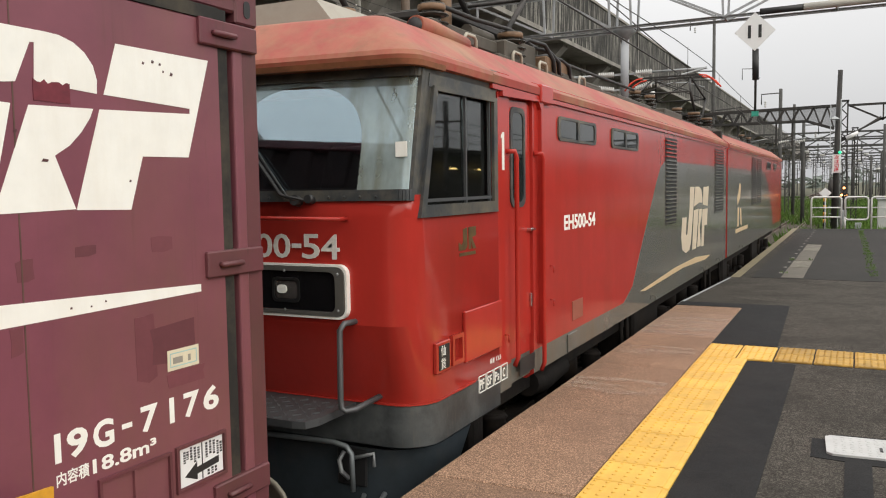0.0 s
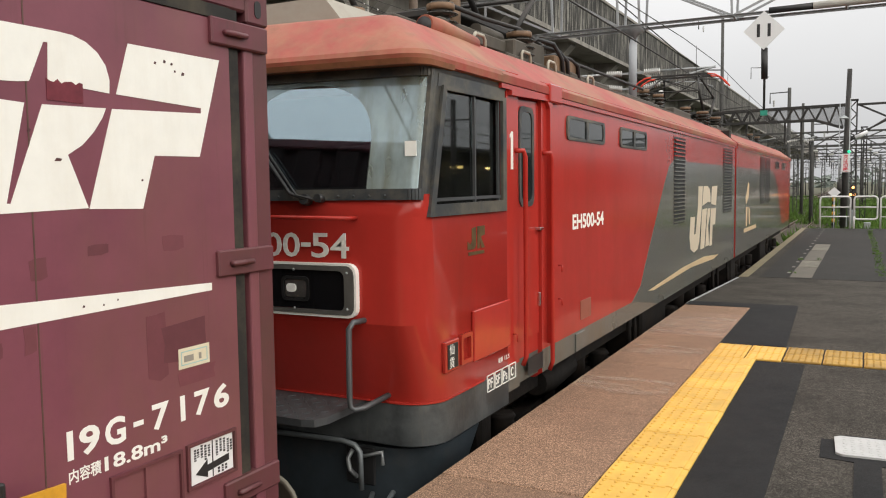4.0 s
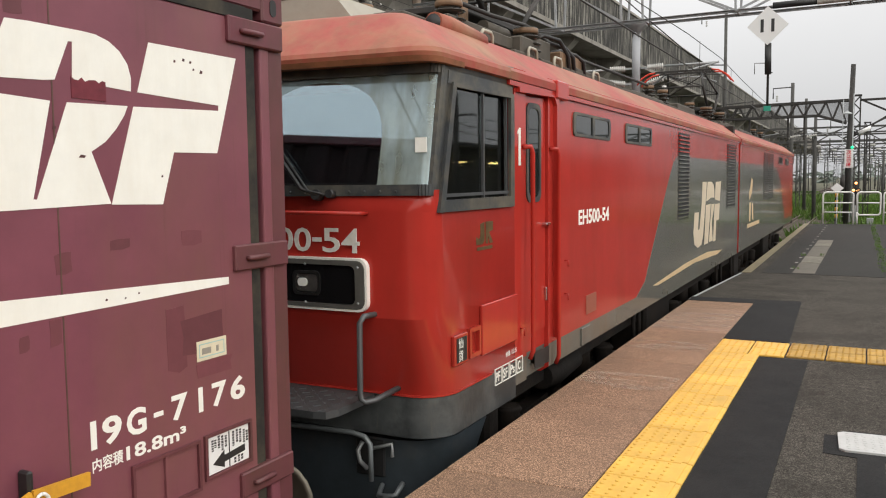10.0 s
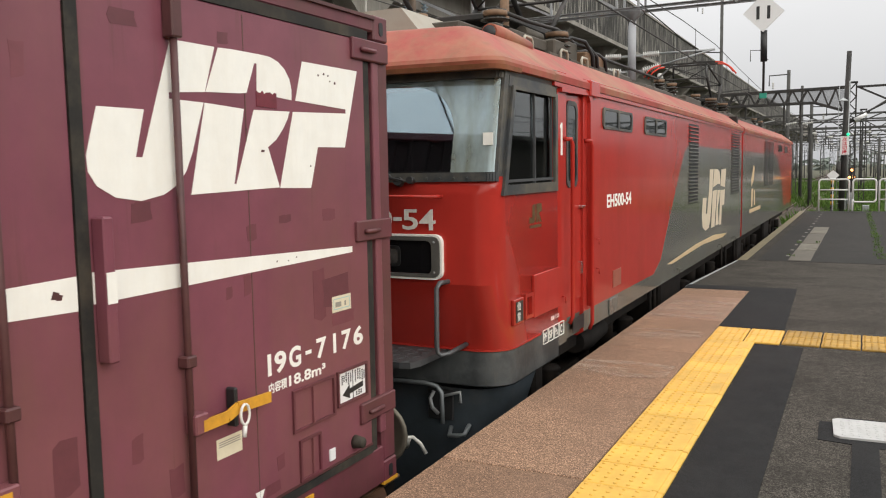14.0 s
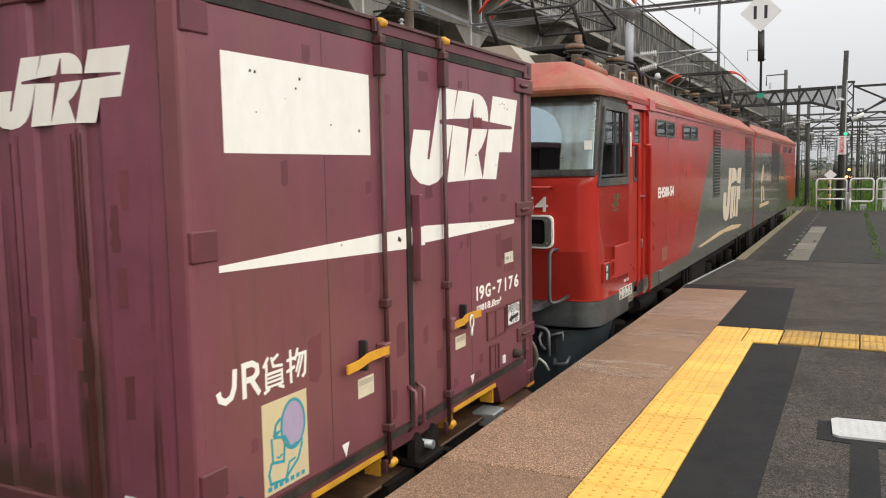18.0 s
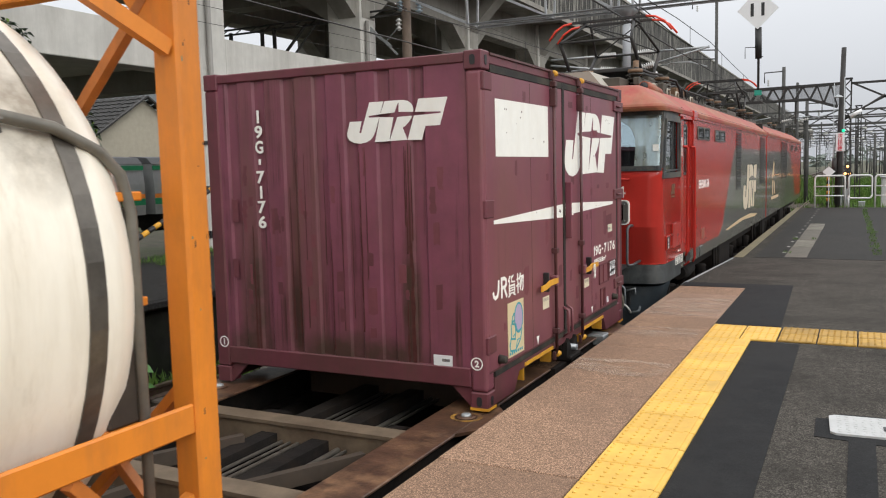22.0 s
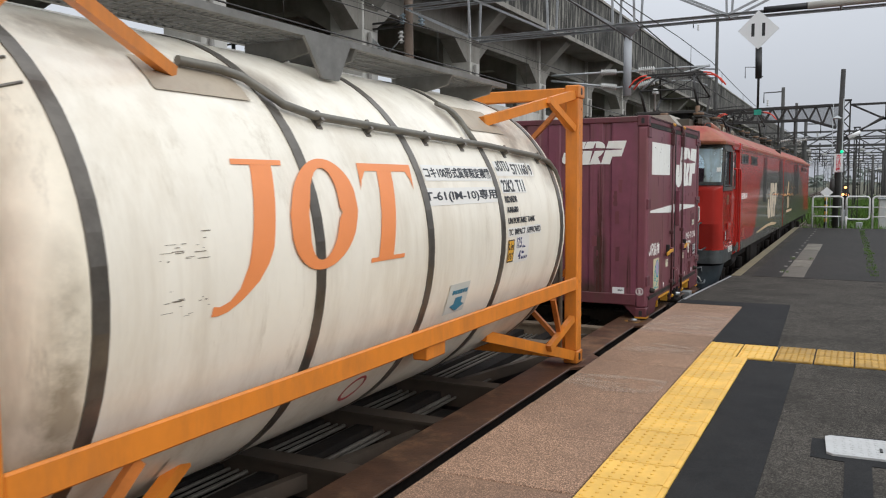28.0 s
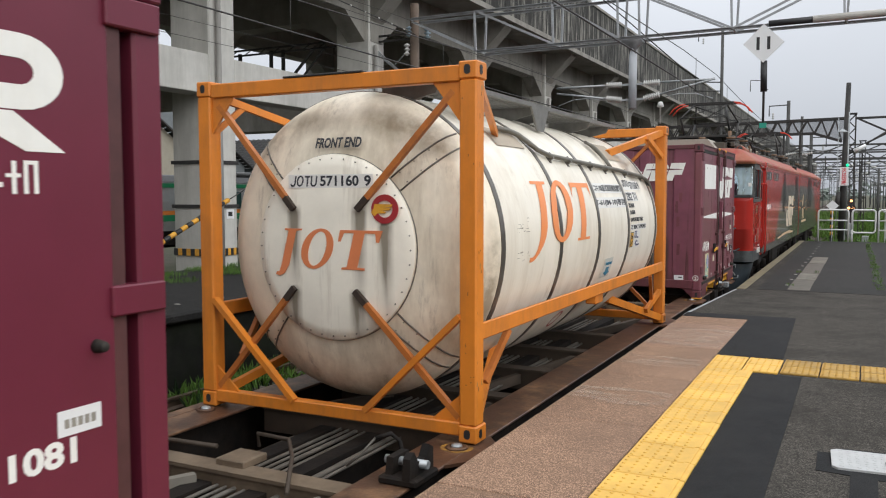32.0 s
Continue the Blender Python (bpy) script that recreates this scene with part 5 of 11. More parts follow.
for y0, y1 in ((9.4, 10.7), (16.6, 17.2), (21.7, 22.9), (4.9, 5.1)):
    tp("equipment_box", box(0.85, 1.28, y0, y1, -0.6, 0.06, 0.03), UNDER, loco)
tp("underframe", box(-1.2, 1.2, 4.6, 28.2, -0.12, 0.08), UNDER, loco)
bm = bm_new()
tp("drain_pipe", tube([(1.2, 5.0, 0.05), (1.2, 5.0, -0.5)], 0.02, 6), UNDER, loco)
add_tube(bm, [(1.18, 6.2, -0.1), (1.18, 6.5, -0.14), (1.18, 7.0, -0.1)], 0.1, 12)
for y in (8.9, 9.15, 14.6, 15.1, 16.3, 23.6):
    tp("drain_pipe", tube([(1.25, y, 0.08), (1.25, y + 0.1, -0.7)], 0.025, 6), UNDER, loco)
tp("air_reservoir", bm, UNDER, loco)

# roof gear
roofgrey = mat("roof_gear_grey", (0.085, 0.075, 0.06), 0.65, 0.2, var=0.3, scale=6, dirt=(0.05, 0.036, 0.024), dirt_amt=0.6, dscale=3)
tp("roof_walkway", box(-0.75, 0.75, 5.6, 15.6, 2.52, 2.58), roofgrey, loco)
tp("roof_walkway", box(-0.75, 0.75, 16.3, 27.8, 2.52, 2.58), roofgrey, loco)
for y0, y1, h in ((6.5, 6.95, 0.16), (8.0, 9.4, 0.06), (17.2, 18.6, 0.08), (20.0, 22.4, 0.06), (13.0, 14.4, 0.10), (10.2, 12.0, 0.05)):
    tp("roof_cabinet", box(0.35, 0.90, y0, y1, 2.5, 2.56 + h, 0.015), roofgrey, loco)
bm = prism([(-1.1, 0), (1.1, 0), (0.9, 0.24), (-0.9, 0.24)], 1.0, Matrix(((1, 0, 0, 0), (0, 0, 1, 4.55), (0, 1, 0, 2.50), (0, 0, 0, 1))))
bmesh.ops.translate(bm, verts=bm.verts[:], vec=(-0.55, 0.0, 0))
tp("cooler_housing", bm, mat("beige_housing", (0.36, 0.34, 0.29), 0.6, var=0.15, dirt=(0.16, 0.13, 0.1), dirt_amt=0.5, dscale=3), loco, "dusty beige roof housing")
horn = [(1.04, 4.64, 2.505), (1.06, 4.8, 2.50), (1.10, 5.22, 2.455)]
bm = bm_new()
add_tube(bm, horn, [0.068, 0.07, 0.066], 14)
tp("horn_cover", bm, ROOF_RED, loco, "dark red horn cover")
# Black disc closing the horn, painted dark like an open mouth
tp("horn_mouth", lathe([(0.055, 0), (0.055, 0.004), (0, 0.004)], 14, Matrix.Translation((1.04, 4.636, 2.505)) @ Matrix.Rotation(math.pi / 2, 4, "X")), BLACK, loco)


def insulator(bm, x, y, z, h=0.3, r=0.09, k=4):
    prof = [(r * 0.5, 0)]
    for i in range(k):
        b = h * i / k
        prof += [(r * 0.55, b + 0.01), (r, b + h / k * 0.45), (r * 0.95, b + h / k * 0.55), (r * 0.5, b + h / k * 0.8)]
    prof += [(r * 0.75, h), (r * 0.75, h + 0.05), (0, h + 0.05)]
    add_lathe(bm, prof, 14, Matrix.Translation((x, y, z)))


CAP = mat("rusty_insulator_cap", (0.17, 0.10, 0.055), 0.6, var=0.3, scale=12)
for x, y, r in ((0.72, 5.5, 0.13), (0.80, 6.85, 0.14), (0.1, 5.3, 0.1), (0.7, 11.9, 0.1), (0.75, 12.6, 0.1), (0.7, 15.0, 0.11), (0.8, 16.12, 0.14), (0.8, 17.62, 0.14), (0.7, 24.3, 0.1), (0.7, 26.0, 0.1)):
    bm = bm_new()
    insulator(bm, x, y, 2.535, 0.25, r)
    oi_ = tp("roof_insulator", bm, BROWNC, loco, "black glazed ribbed insulator")
    tp("insulator_cap", lathe([(r * 0.72, 0), (r * 0.8, 0.01), (r * 0.8, 0.045), (r * 0.5, 0.055), (0, 0.055)], 14, Matrix.Translation((x, y, 2.78))), CAP, oi_)
bm = bm_new()
add_tube(bm, [(0.72, 5.5, 2.85), (0.76, 6.2, 2.84), (0.80, 6.85, 2.86), (0.72, 7.6, 2.84), (0.7, 8.6, 2.80), (0.7, 11.9, 2.83)], 0.018, 6)
tp("roof_conductor", bm, DARKIRON, loco)
for y, dz in ((7.36, 0.03), (7.52, -0.02), (7.85, -0.05)):
    tp("roof_cable", tube([(0.62, y - 0.1, 2.74), (0.78, y, 2.82 + dz), (0.86, y + 0.22, 2.80 + dz), (0.90, y + 0.36, 2.70), (0.905, y + 0.38, 2.50)], 0.02, 8), BLACK, loco, "black cable bent over the roof edge")
for y in (5.62, 6.58, 7.23, 8.45):
    tp("lifting_hoop", tube([(0.93, y, 2.49), (0.93, y, 2.60), (0.93, y + 0.03, 2.625), (0.93, y + 0.17, 2.625), (0.93, y + 0.20, 2.60), (0.93, y + 0.20, 2.49)], 0.014, 8), mat("pale_hoop", (0.40, 0.37, 0.30), 0.5, var=0.2) if y < 6 else bpy.data.materials["pale_hoop"], loco, "pale lifting hoop on the roof edge")
tp("roof_switchgear", box(0.35, 0.65, 4.95, 5.7, 2.52, 2.68, 0.01), roofgrey, loco)
tp("roof_beam", box(0.74, 0.82, 5.3, 6.62, 2.60, 2.70, 0.008), roofgrey, loco, "long steel beam carrying the insulators")
tp("roof_switchgear", box(0.5, 0.80, 7.12, 7.50, 2.52, 2.80, 0.012), roofgrey, loco)
tp("roof_cabinet", box(0.55, 0.88, 7.58, 8.34, 2.50, 2.73, 0.015), CAP, loco, "brown stained roof cabinet")
tp("switch_drive", tube([(0.70, 6.15, 2.75), (0.70, 6.62, 2.75)], 0.055, 10), roofgrey, loco)
tp("switch_lever", tube([(0.62, 5.95, 2.60), (0.62, 5.95, 3.0)], 0.045, 8), CAP, loco)
tp("roof_kerb", box(0.84, 0.92, 6.3, 15.55, 2.495, 2.575, 0.006), roofgrey, loco, "brown grey kerb along the roof walkway")
tp("roof_kerb", box(0.84, 0.92, 16.35, 27.8, 2.495, 2.575, 0.006), roofgrey, loco)


def pantograph(y, z):
    """A single cross-armed pantograph with red horns, head at y and z."""
    pg = tp("pantograph", box(-0.6, 0.6, y - 1.0, y + 1.0, 2.86, 2.92, 0.01), DARKIRON, loco, "black diamond pantograph with red horns")
    fr = bm_new()
    for x in (-0.55, 0.55):
        k = 0.55
        low = [(x, y - 0.42, 2.94), (x, y + 0.42, 2.94)]
        mid = [(x * 0.98, y - 0.95, (2.94 + z) / 2), (x * 0.98, y + 0.95, (2.94 + z) / 2)]
        top = [(x * 0.7, y - 0.16, z - 0.05), (x * 0.7, y + 0.16, z - 0.05)]
        for a, b, c in zip(low, mid, top):
            tp("lower_arm", tube([a, b], 0.028, 6), DARKIRON, pg)
            tp("upper_arm", tube([b, c], 0.021, 6), DARKIRON, pg)
        tp("base_bar", tube([low[0], low[1]], 0.02, 6), DARKIRON, pg)
    for yy in (-0.95, 0.95):
        tp("cross_tube", tube([(-0.54, y + yy, (2.94 + z) / 2), (0.54, y + yy, (2.94 + z) / 2)], 0.018, 6), DARKIRON, pg)
        for s in (-1, 1):
            tp("cross_stay", tube([(s * 0.54, y + yy, (2.94 + z) / 2), (-s * 0.38, y + 0.16 * (1 if yy > 0 else -1), z - 0.05)], 0.01, 6), DARKIRON, pg)
    add_tube(fr, [(-0.5, y, 2.94), (0.5, y, 2.94)], 0.05, 8)
    for x in (-0.3, 0.3):
        tp("spring", tube([(x, y - 0.3, 2.92), (x, y + 0.8, 2.97)], 0.035, 8), DARKIRON, pg)
    tp("main_shaft", fr, DARKIRON, pg)
    hd = bm_new()
    for yy in (-0.2, 0.2):
        add_bar(hd, (-0.58, y + yy, z), (0.58, y + yy, z), 0.05, 0.035)
    for x in (-0.4, 0.4):
        add_bar(hd, (x, y - 0.22, z - 0.03), (x, y + 0.22, z - 0.03), 0.03, 0.02)
    tp("collector_head", hd, DARKIRON, pg)
    for sx in (-1, 1):
        for yy in (-0.2, 0.2):
            hn = bm_new()
            add_tube(hn, [(sx * 0.58, y + yy, z), (sx * 0.72, y + yy, z - 0.02), (sx * 0.86, y + yy, z - 0.1), (sx * 0.97, y + yy, z - 0.24)], 0.018, 6)
            tp("horn", hn, REDHORN, pg, "red pantograph horn")
    for x in (-0.45, 0.45):
        for yy in (-0.7, 0.7):
            im = bm_new()
            insulator(im, x, y + yy, 2.56, 0.26, 0.075, 3)
            tp("insulator", im, BROWNC, pg)


pantograph(6.95, 3.76)
pantograph(18.2, 3.76)


# ---------------------------------------------------------------- maroon freight container
YC, ZB, CW, CL = -0.853, -0.199, 1.225, 3.715


def container_shell(th, y0, paint):
    """Frame, doors and corrugated end of a 12-foot side-door container that begins at y0."""
    y1 = y0 + CL
    rim = MAROONF if paint == MAROON else paint
    for x in (-1, 1):
        for ya, yb in ((y0, y0 + 0.13), (y1 - 0.13, y1)):
            xa, xb = sorted((x * CW, x * (CW - 0.13)))
            near = x > 0 and ya == y0
            tp("corner_post", box(xa, xb, ya, yb, ZB + 0.13, ZB + 2.38, 0.028 if near else 0.012, 3 if near else 1), paint if near else rim, th)
            for za in (ZB, ZB + 2.38):
                cf = tp("corner_fitting", box(xa - 0.004, xb + 0.004, ya - 0.004, yb + 0.004, za, za + 0.13, 0.008), rim, th)
                # Flat black patches on the fittings stand for the dark of their holes
                if x > 0 and ya == y0:
                    tp("fitting_hole", prism(rrect(CW - 0.085, CW - 0.045, za + 0.03, za + 0.10, 0.018), 0.004, at_end(0, y0 - 0.003, 0)), BLACK, cf)
                if x > 0:
                    tp("fitting_hole", prism(rrect(ya + 0.045, ya + 0.085, za + 0.03, za + 0.10, 0.018), 0.004, at_side(CW + 0.003, 0, 0)), BLACK, cf)
                if za == ZB and x > 0:
                    tp("fitting_foot", box(xa - 0.006, xb + 0.006, ya - 0.006, yb + 0.006, za, za + 0.02), YELLOW, cf)
    for x in (-1, 1):
        xa, xb = sorted((x * CW, x * (CW - 0.09)))
        tp("top_rail", box(xa, xb, y0 + 0.13, y1 - 0.13, ZB + 2.42, ZB + 2.5, 0.01), rim, th)
        # bottom rail between the fork pockets
        for ya, yb in ((y0 + 0.13, y0 + 0.62), (y0 + 2.97, y1 - 0.13)):
            tp("bottom_rail", prism([(ya, 0.02) if ya == y0 + 0.13 else (ya + 0.08, 0.02), (yb - (0.12 if ya == y0 + 0.13 else 0), 0.02), (yb, 0.17), (ya, 0.17)], 0.09, at_side(xa, 0, ZB)), rim, th)
        tp("bottom_rail", box(xa, xb, y0 + 0.13, y1 - 0.13, ZB + 0.15, ZB + 0.22, 0.006), rim, th)
    for ya in (y0, y1 - 0.09):
        tp("end_rail", box(-CW + 0.13, CW - 0.13, ya, ya + 0.09, ZB + 2.43, ZB + 2.5, 0.008), rim, th)
        tp("end_rail", box(-CW + 0.13, CW - 0.13, ya, ya + 0.09, ZB + 0.16, ZB + 0.30, 0.008), rim, th)
        # gusset under the end
        for s in (-1, 1):
            tp("gusset", prism([(s * 1.095, 0.16), (s * 0.93, 0.16), (s * 1.095, 0.0)], 0.03, at_end(0, ya + 0.06, ZB)), rim, th)
        # trapezoid corrugation
        d0, d1 = (0.012, 0.031) if ya == y0 else (0.078, 0.048)
        prof = [(-1.10, ya + d0)]
        for c in (-0.961, -0.692, -0.410, -0.120, 0.153, 0.434, 0.714):
            prof += [(c - 0.064, ya + d0), (c - 0.046, ya + d1), (c + 0.046, ya + d1), (c + 0.064, ya + d0)]
        prof.append((1.10, ya + d0))
        tp("end_panel", loft([[(a, b, z) for a, b in prof] for z in (ZB + 0.26, ZB + 2.45)], close=False, caps=False), (MAROONE if ya == y0 else SHADED_END) if paint == MAROON else paint, th, "corrugated end wall")
    tp("roof_sheet", box(-CW + 0.05, CW - 0.05, y0 + 0.05, y1 - 0.05, ZB + 2.45, ZB + 2.485), paint, th)
    tp("floor", box(-CW + 0.05, CW - 0.05, y0 + 0.05, y1 - 0.05, ZB + 0.16, ZB + 0.22), UNDER, th)
    tp("far_side_panel", box(-CW + 0.01, -CW + 0.05, y0 + 0.13, y1 - 0.13, ZB + 0.2, ZB + 2.45), paint, th)
    D = CW + 0.004
    doors = []
    for a0, a1 in ((0.034, 1.69), (1.74, 3.47)):
        dr = tp("door", box(D - 0.04, D, y0 + a0, y0 + a1, ZB + 0.26, ZB + 2.368, 0.006), paint, th, "smooth steel door leaf")
        tp("door_edge", box(D, D + 0.003, y0 + a0, y0 + a1, ZB + 0.262, ZB + 0.275), ROD, dr)
        for a in (0.91 if a0 < 1 else 2.55,):
            tp("panel_seam", box(D, D + 0.0015, y0 + a - 0.0025, y0 + a + 0.0025, ZB + 0.27, ZB + 2.35), SEAM, dr)
        doors.append(dr)
    tp("door_seal", box(D - 0.05, D + 0.006, y0 + 1.69, y0 + 1.74, ZB + 0.22, ZB + 2.42), RUBBER, th, "black rubber seal between the doors")
    tp("door_seal", box(D - 0.05, D + 0.004, y0 + 0.13, y0 + 3.47, ZB + 2.368, ZB + 2.42), RUBBER, th)
    tp("door_seal", box(D - 0.05, D + 0.004, y0 + 0.13, y0 + 3.47, ZB + 0.22, ZB + 0.26), RUBBER, th)
    tp("door_seal", box(D - 0.06, D - 0.006, y0 + 3.47, y0 + 3.525, ZB + 0.22, ZB + 2.42), RUBBER if paint == MAROON else ROD, th)
    # Dark lip along the roof edge, colour standing in for eave shadow and rust
    tp("eave_lip", box(CW, CW + 0.014, y0 + 0.13, y1 - 0.13, ZB + 2.484, ZB + 2.5), ROD, th)
    for a, wide in ((0.06, 0.0), (3.62, 0.0)):
        for b in (2.26, 1.38, 0.42) if a < 1 else (2.265, 1.35 if paint == MAROON else 1.28, 0.405):
            s = 1 if a < 1 else -1
            aa = (y0 + 0.006, y0 + 0.15) if a < 1 else (y0 + (3.35 if paint == MAROON else 3.45), y0 + 3.69)
            hg = tp("hinge", box(CW - 0.05, CW + (0.013 if a < 1 else 0.024), aa[0], aa[1], ZB + b - (0.02 if a < 1 else 0), ZB + b + 0.105, 0.006), rim, th)
            if paint == MAROON and a > 1:
                tp("hinge_pin", tube([(CW + 0.024, aa[0] + 0.07, ZB + b + 0.05), (CW + 0.036, aa[0] + 0.07, ZB + b + 0.05), (CW + 0.036, aa[0] + 0.19, ZB + b + 0.05)], 0.012, 6), rim, hg)
        if paint == MAROON and a > 1:
            tp("hinge_bar", box(CW - 0.04, CW + 0.006, y0 + 3.553, y0 + 3.612, ZB + 0.30, ZB + 2.37, 0.008, 2), paint, th)
    for a in (1.397, 2.134):
        rod = tp("lock_rod", tube([(D + 0.03, y0 + a, ZB + 0.12), (D + 0.03, y0 + a, ZB + 2.47)], 0.014, 10), ROD, th, "long vertical locking rod")
        for b in (0.3, 0.98, 2.2, 2.36):
            tp("rod_bracket", box(D, D + 0.055, y0 + a - 0.026, y0 + a + 0.026, ZB + b, ZB + b + (0.15 if b == 2.2 else 0.045), 0.006), ROD, rod)
        for b in (0.10, 2.45):
            cam_ = tp("rod_cam", lathe([(0.012, -0.022), (0.026, -0.018), (0.026, 0.006), (0.015, 0.010), (0.015, 0.02), (0.023, 0.024), (0.023, 0.034), (0.0, 0.036)], 10, Matrix.Translation((D + 0.034, y0 + a + 0.012, ZB + b + 0.02)) @ Matrix.Rotation(-math.pi / 2, 4, "X")), YELLOW, rod, "worn yellow cam end")
            tp("cam_keeper", box(D, D + 0.03, y0 + a - 0.035, y0 + a - 0.012, ZB + b - 0.03, ZB + b + 0.045, 0.004), ROD, cam_)
    for a, b, c in ((0.97, 1.37, 0.745), (2.17, 2.575, 0.745)):
        hn = bm_new()
        s = 1 if a < 2 else -1
        pts = [(y0 + a, c - 0.01), (y0 + a + 0.12, c - 0.005), (y0 + a + 0.20, c + 0.012), (y0 + b, c + 0.012)] if a < 2 else [(y0 + a, c), (y0 + a + 0.14, c), (y0 + a + 0.2, c + 0.02), (y0 + b, c + 0.012)]
        for p, q in zip(pts, pts[1:]):
            add_bar(hn, (D + 0.055, p[0], ZB + p[1]), (D + 0.055, q[0], ZB + q[1]), 0.012, 0.045)
        tp("lock_handle", hn, YELLOW, th, "yellow door handle")
        m = y0 + (a + b) / 2
        tp("handle_catch", box(D, D + 0.05, m - 0.012, m + 0.010, ZB + c - 0.06, ZB + c + 0.1, 0.006), BLACK, th)
        tp("handle_hub", box(D, D + 0.06, (y0 + b if a < 2 else y0 + a) - 0.04, (y0 + b if a < 2 else y0 + a) + 0.03, ZB + c - 0.03, ZB + c + 0.05, 0.006), paint, th)
    tp("door_stop", box(D, D + 0.06, y0 + 1.752, y0 + 1.795, ZB + 1.077, ZB + 1.57, 0.006), paint, th)
    for a in (1.665, 1.765):
        tp("seal_latch", tube([(D, y0 + a, ZB + 0.22), (D + 0.05, y0 + a, ZB + 0.25), (D + 0.05, y0 + a, ZB + 0.45), (D, y0 + a, ZB + 0.48)], 0.012, 6), paint, th)
    for a, b in ((0.72, 1.38), (2.25, 2.93)):
        bm = bm_new()
        add_bar(bm, (CW - 0.05, y0 + a, ZB + 0.178), (CW - 0.05, y0 + b, ZB + 0.178), 0.12, 0.026)
        fp = tp("fork_pocket", bm, YELLOW, th, "worn yellow fork pocket frame")
        for e in (a + 0.008, b - 0.008):
            tp("pocket_side", (lambda q: (add_bar(q, (CW - 0.06, y0 + e, ZB + 0.16), (CW - 0.06, y0 + e, ZB + 0.05), 0.10, 0.014), q)[1])(bm_new()), YELLOW, fp)
    for a in (0.215, 3.30):
        tp("door_buffer", lathe([(0.036, 0), (0.032, 0.02), (0.028, 0.05), (0.024, 0.055), (0, 0.055)], 12, Matrix.Translation((D, y0 + a, ZB + 0.33)) @ Matrix.Rotation(math.pi / 2, 4, "Y")), RUBBER, th)
    return D


ctn = train_thing("cargo_container", YC + CL / 2, "weathered maroon steel freight container with white markings on the wagon", "container", "freight containers")
D = container_shell(ctn, YC, MAROON)
M = lambda a, b, d=0.0: at_side(D + d, YC + a, ZB + b)
tp("white_panel", prism([(0.214, 1.787), (1.325, 1.787), (1.325, 2.197), (0.214, 2.193)], 0.002, M(0, 0)), WHITE, ctn, "plain white painted panel")
tp("white_stripe", prism([(0.155, 1.311), (1.684, 1.265), (1.684, 1.380), (0.155, 1.338)], 0.002, M(0, 0)), WHITE, ctn)
tp("white_stripe", prism([(1.746, 1.278), (3.322, 1.303), (3.322, 1.332), (1.746, 1.386)], 0.002, M(0, 0)), WHITE, ctn)
tp("white_stripe", prism([(1.753, 1.280), (1.794, 1.280), (1.794, 1.386), (1.753, 1.386)], 0.002, M(0, 0, 0.06)), WHITE, ctn)
bm = bm_new()
HOOK = [(1.80, 1.937), (2.005, 1.937), (1.958, 1.769), (1.989, 1.768), (2.146, 2.20), (2.379, 2.20), (2.316, 2.021), (2.128, 2.006), (2.128, 1.983), (2.306, 1.98), (2.235, 1.788), (2.20, 1.72), (2.16, 1.672), (2.082, 1.633), (1.974, 1.614), (1.862, 1.63), (1.785, 1.671), (1.752, 1.72), (1.749, 1.774)]
BOW = [(2.40, 2.20), (2.48, 2.203), (2.671, 2.202), (2.723, 2.199), (2.776, 2.184), (2.819, 2.157), (2.851, 2.118), (2.865, 2.071), (2.862, 2.026), (2.767, 2.032), (2.625, 2.039), (2.632, 2.163), (2.616, 2.162), (2.56, 2.036), (2.522, 2.031), (2.32, 2.022)]
LEG = [(2.313, 1.98), (2.54, 1.969), (2.465, 1.664), (2.478, 1.663), (2.602, 1.969), (2.845, 1.975), (2.829, 1.942), (2.792, 1.894), (2.745, 1.849), (2.687, 1.815), (2.758, 1.642), (2.22, 1.628)]
FLAG = [(2.95, 2.205), (3.405, 2.205), (3.28, 1.824), (3.052, 1.822), (2.989, 1.633), (2.761, 1.639), (2.871, 1.975), (3.295, 1.990), (3.296, 2.010), (2.891, 2.026)]
for s_ in (HOOK, BOW, LEG, FLAG):
    add_prism(bm, s_, 0.002, M(0, 0))
tp("freight_mark", bm, WHITE, ctn, "white mark of slanted blocks")
bm = bm_new()
for s_ in (HOOK, BOW, LEG, FLAG):
    add_prism(bm, [(0.126 + (a - 1.749) * 0.5036, 1.909 + (b - 1.614) * 0.506) for a, b in s_], 0.003, at_end(0, YC + 0.013, ZB))
tp("freight_mark", bm, WHITE, ctn, "white mark of slanted blocks")
for c, a0, a1 in (("1", 2.632, 2.656), ("9", 2.679, 2.762), ("G", 2.783, 2.871), ("-", 2.906, 2.952), ("7", 2.993, 3.074), ("1", 3.132, 3.156), ("7", 3.206, 3.289), ("6", 3.312, 3.400)):
    h = 0.018 if c == "-" else 0.097
    fitted("number", c, a1 - a0, h, M(a0, 0.863 if c == "-" else 0.824), WHITE, ctn, bold=0.004)
fitted("volume", "内容積", 0.128, 0.048, M(2.634, 0.745), WHITE, ctn, bold=0.002)
fitted("volume", "18.8m³", 0.285, 0.050, M(2.776, 0.745), WHITE, ctn, bold=0.003)
for i, c in enumerate("19G-7176"):
    w, h = {"1": (0.022, 0.1), "-": (0.022, 0.045)}.get(c, (0.078, 0.1))
    fitted("end_number", c, w, h, at_end(-0.70 - w / 2, YC + 0.0105, ZB + 2.103 - i * 0.118 + (0.03 if c == "-" else 0)), WHITE, ctn, bold=0.004)
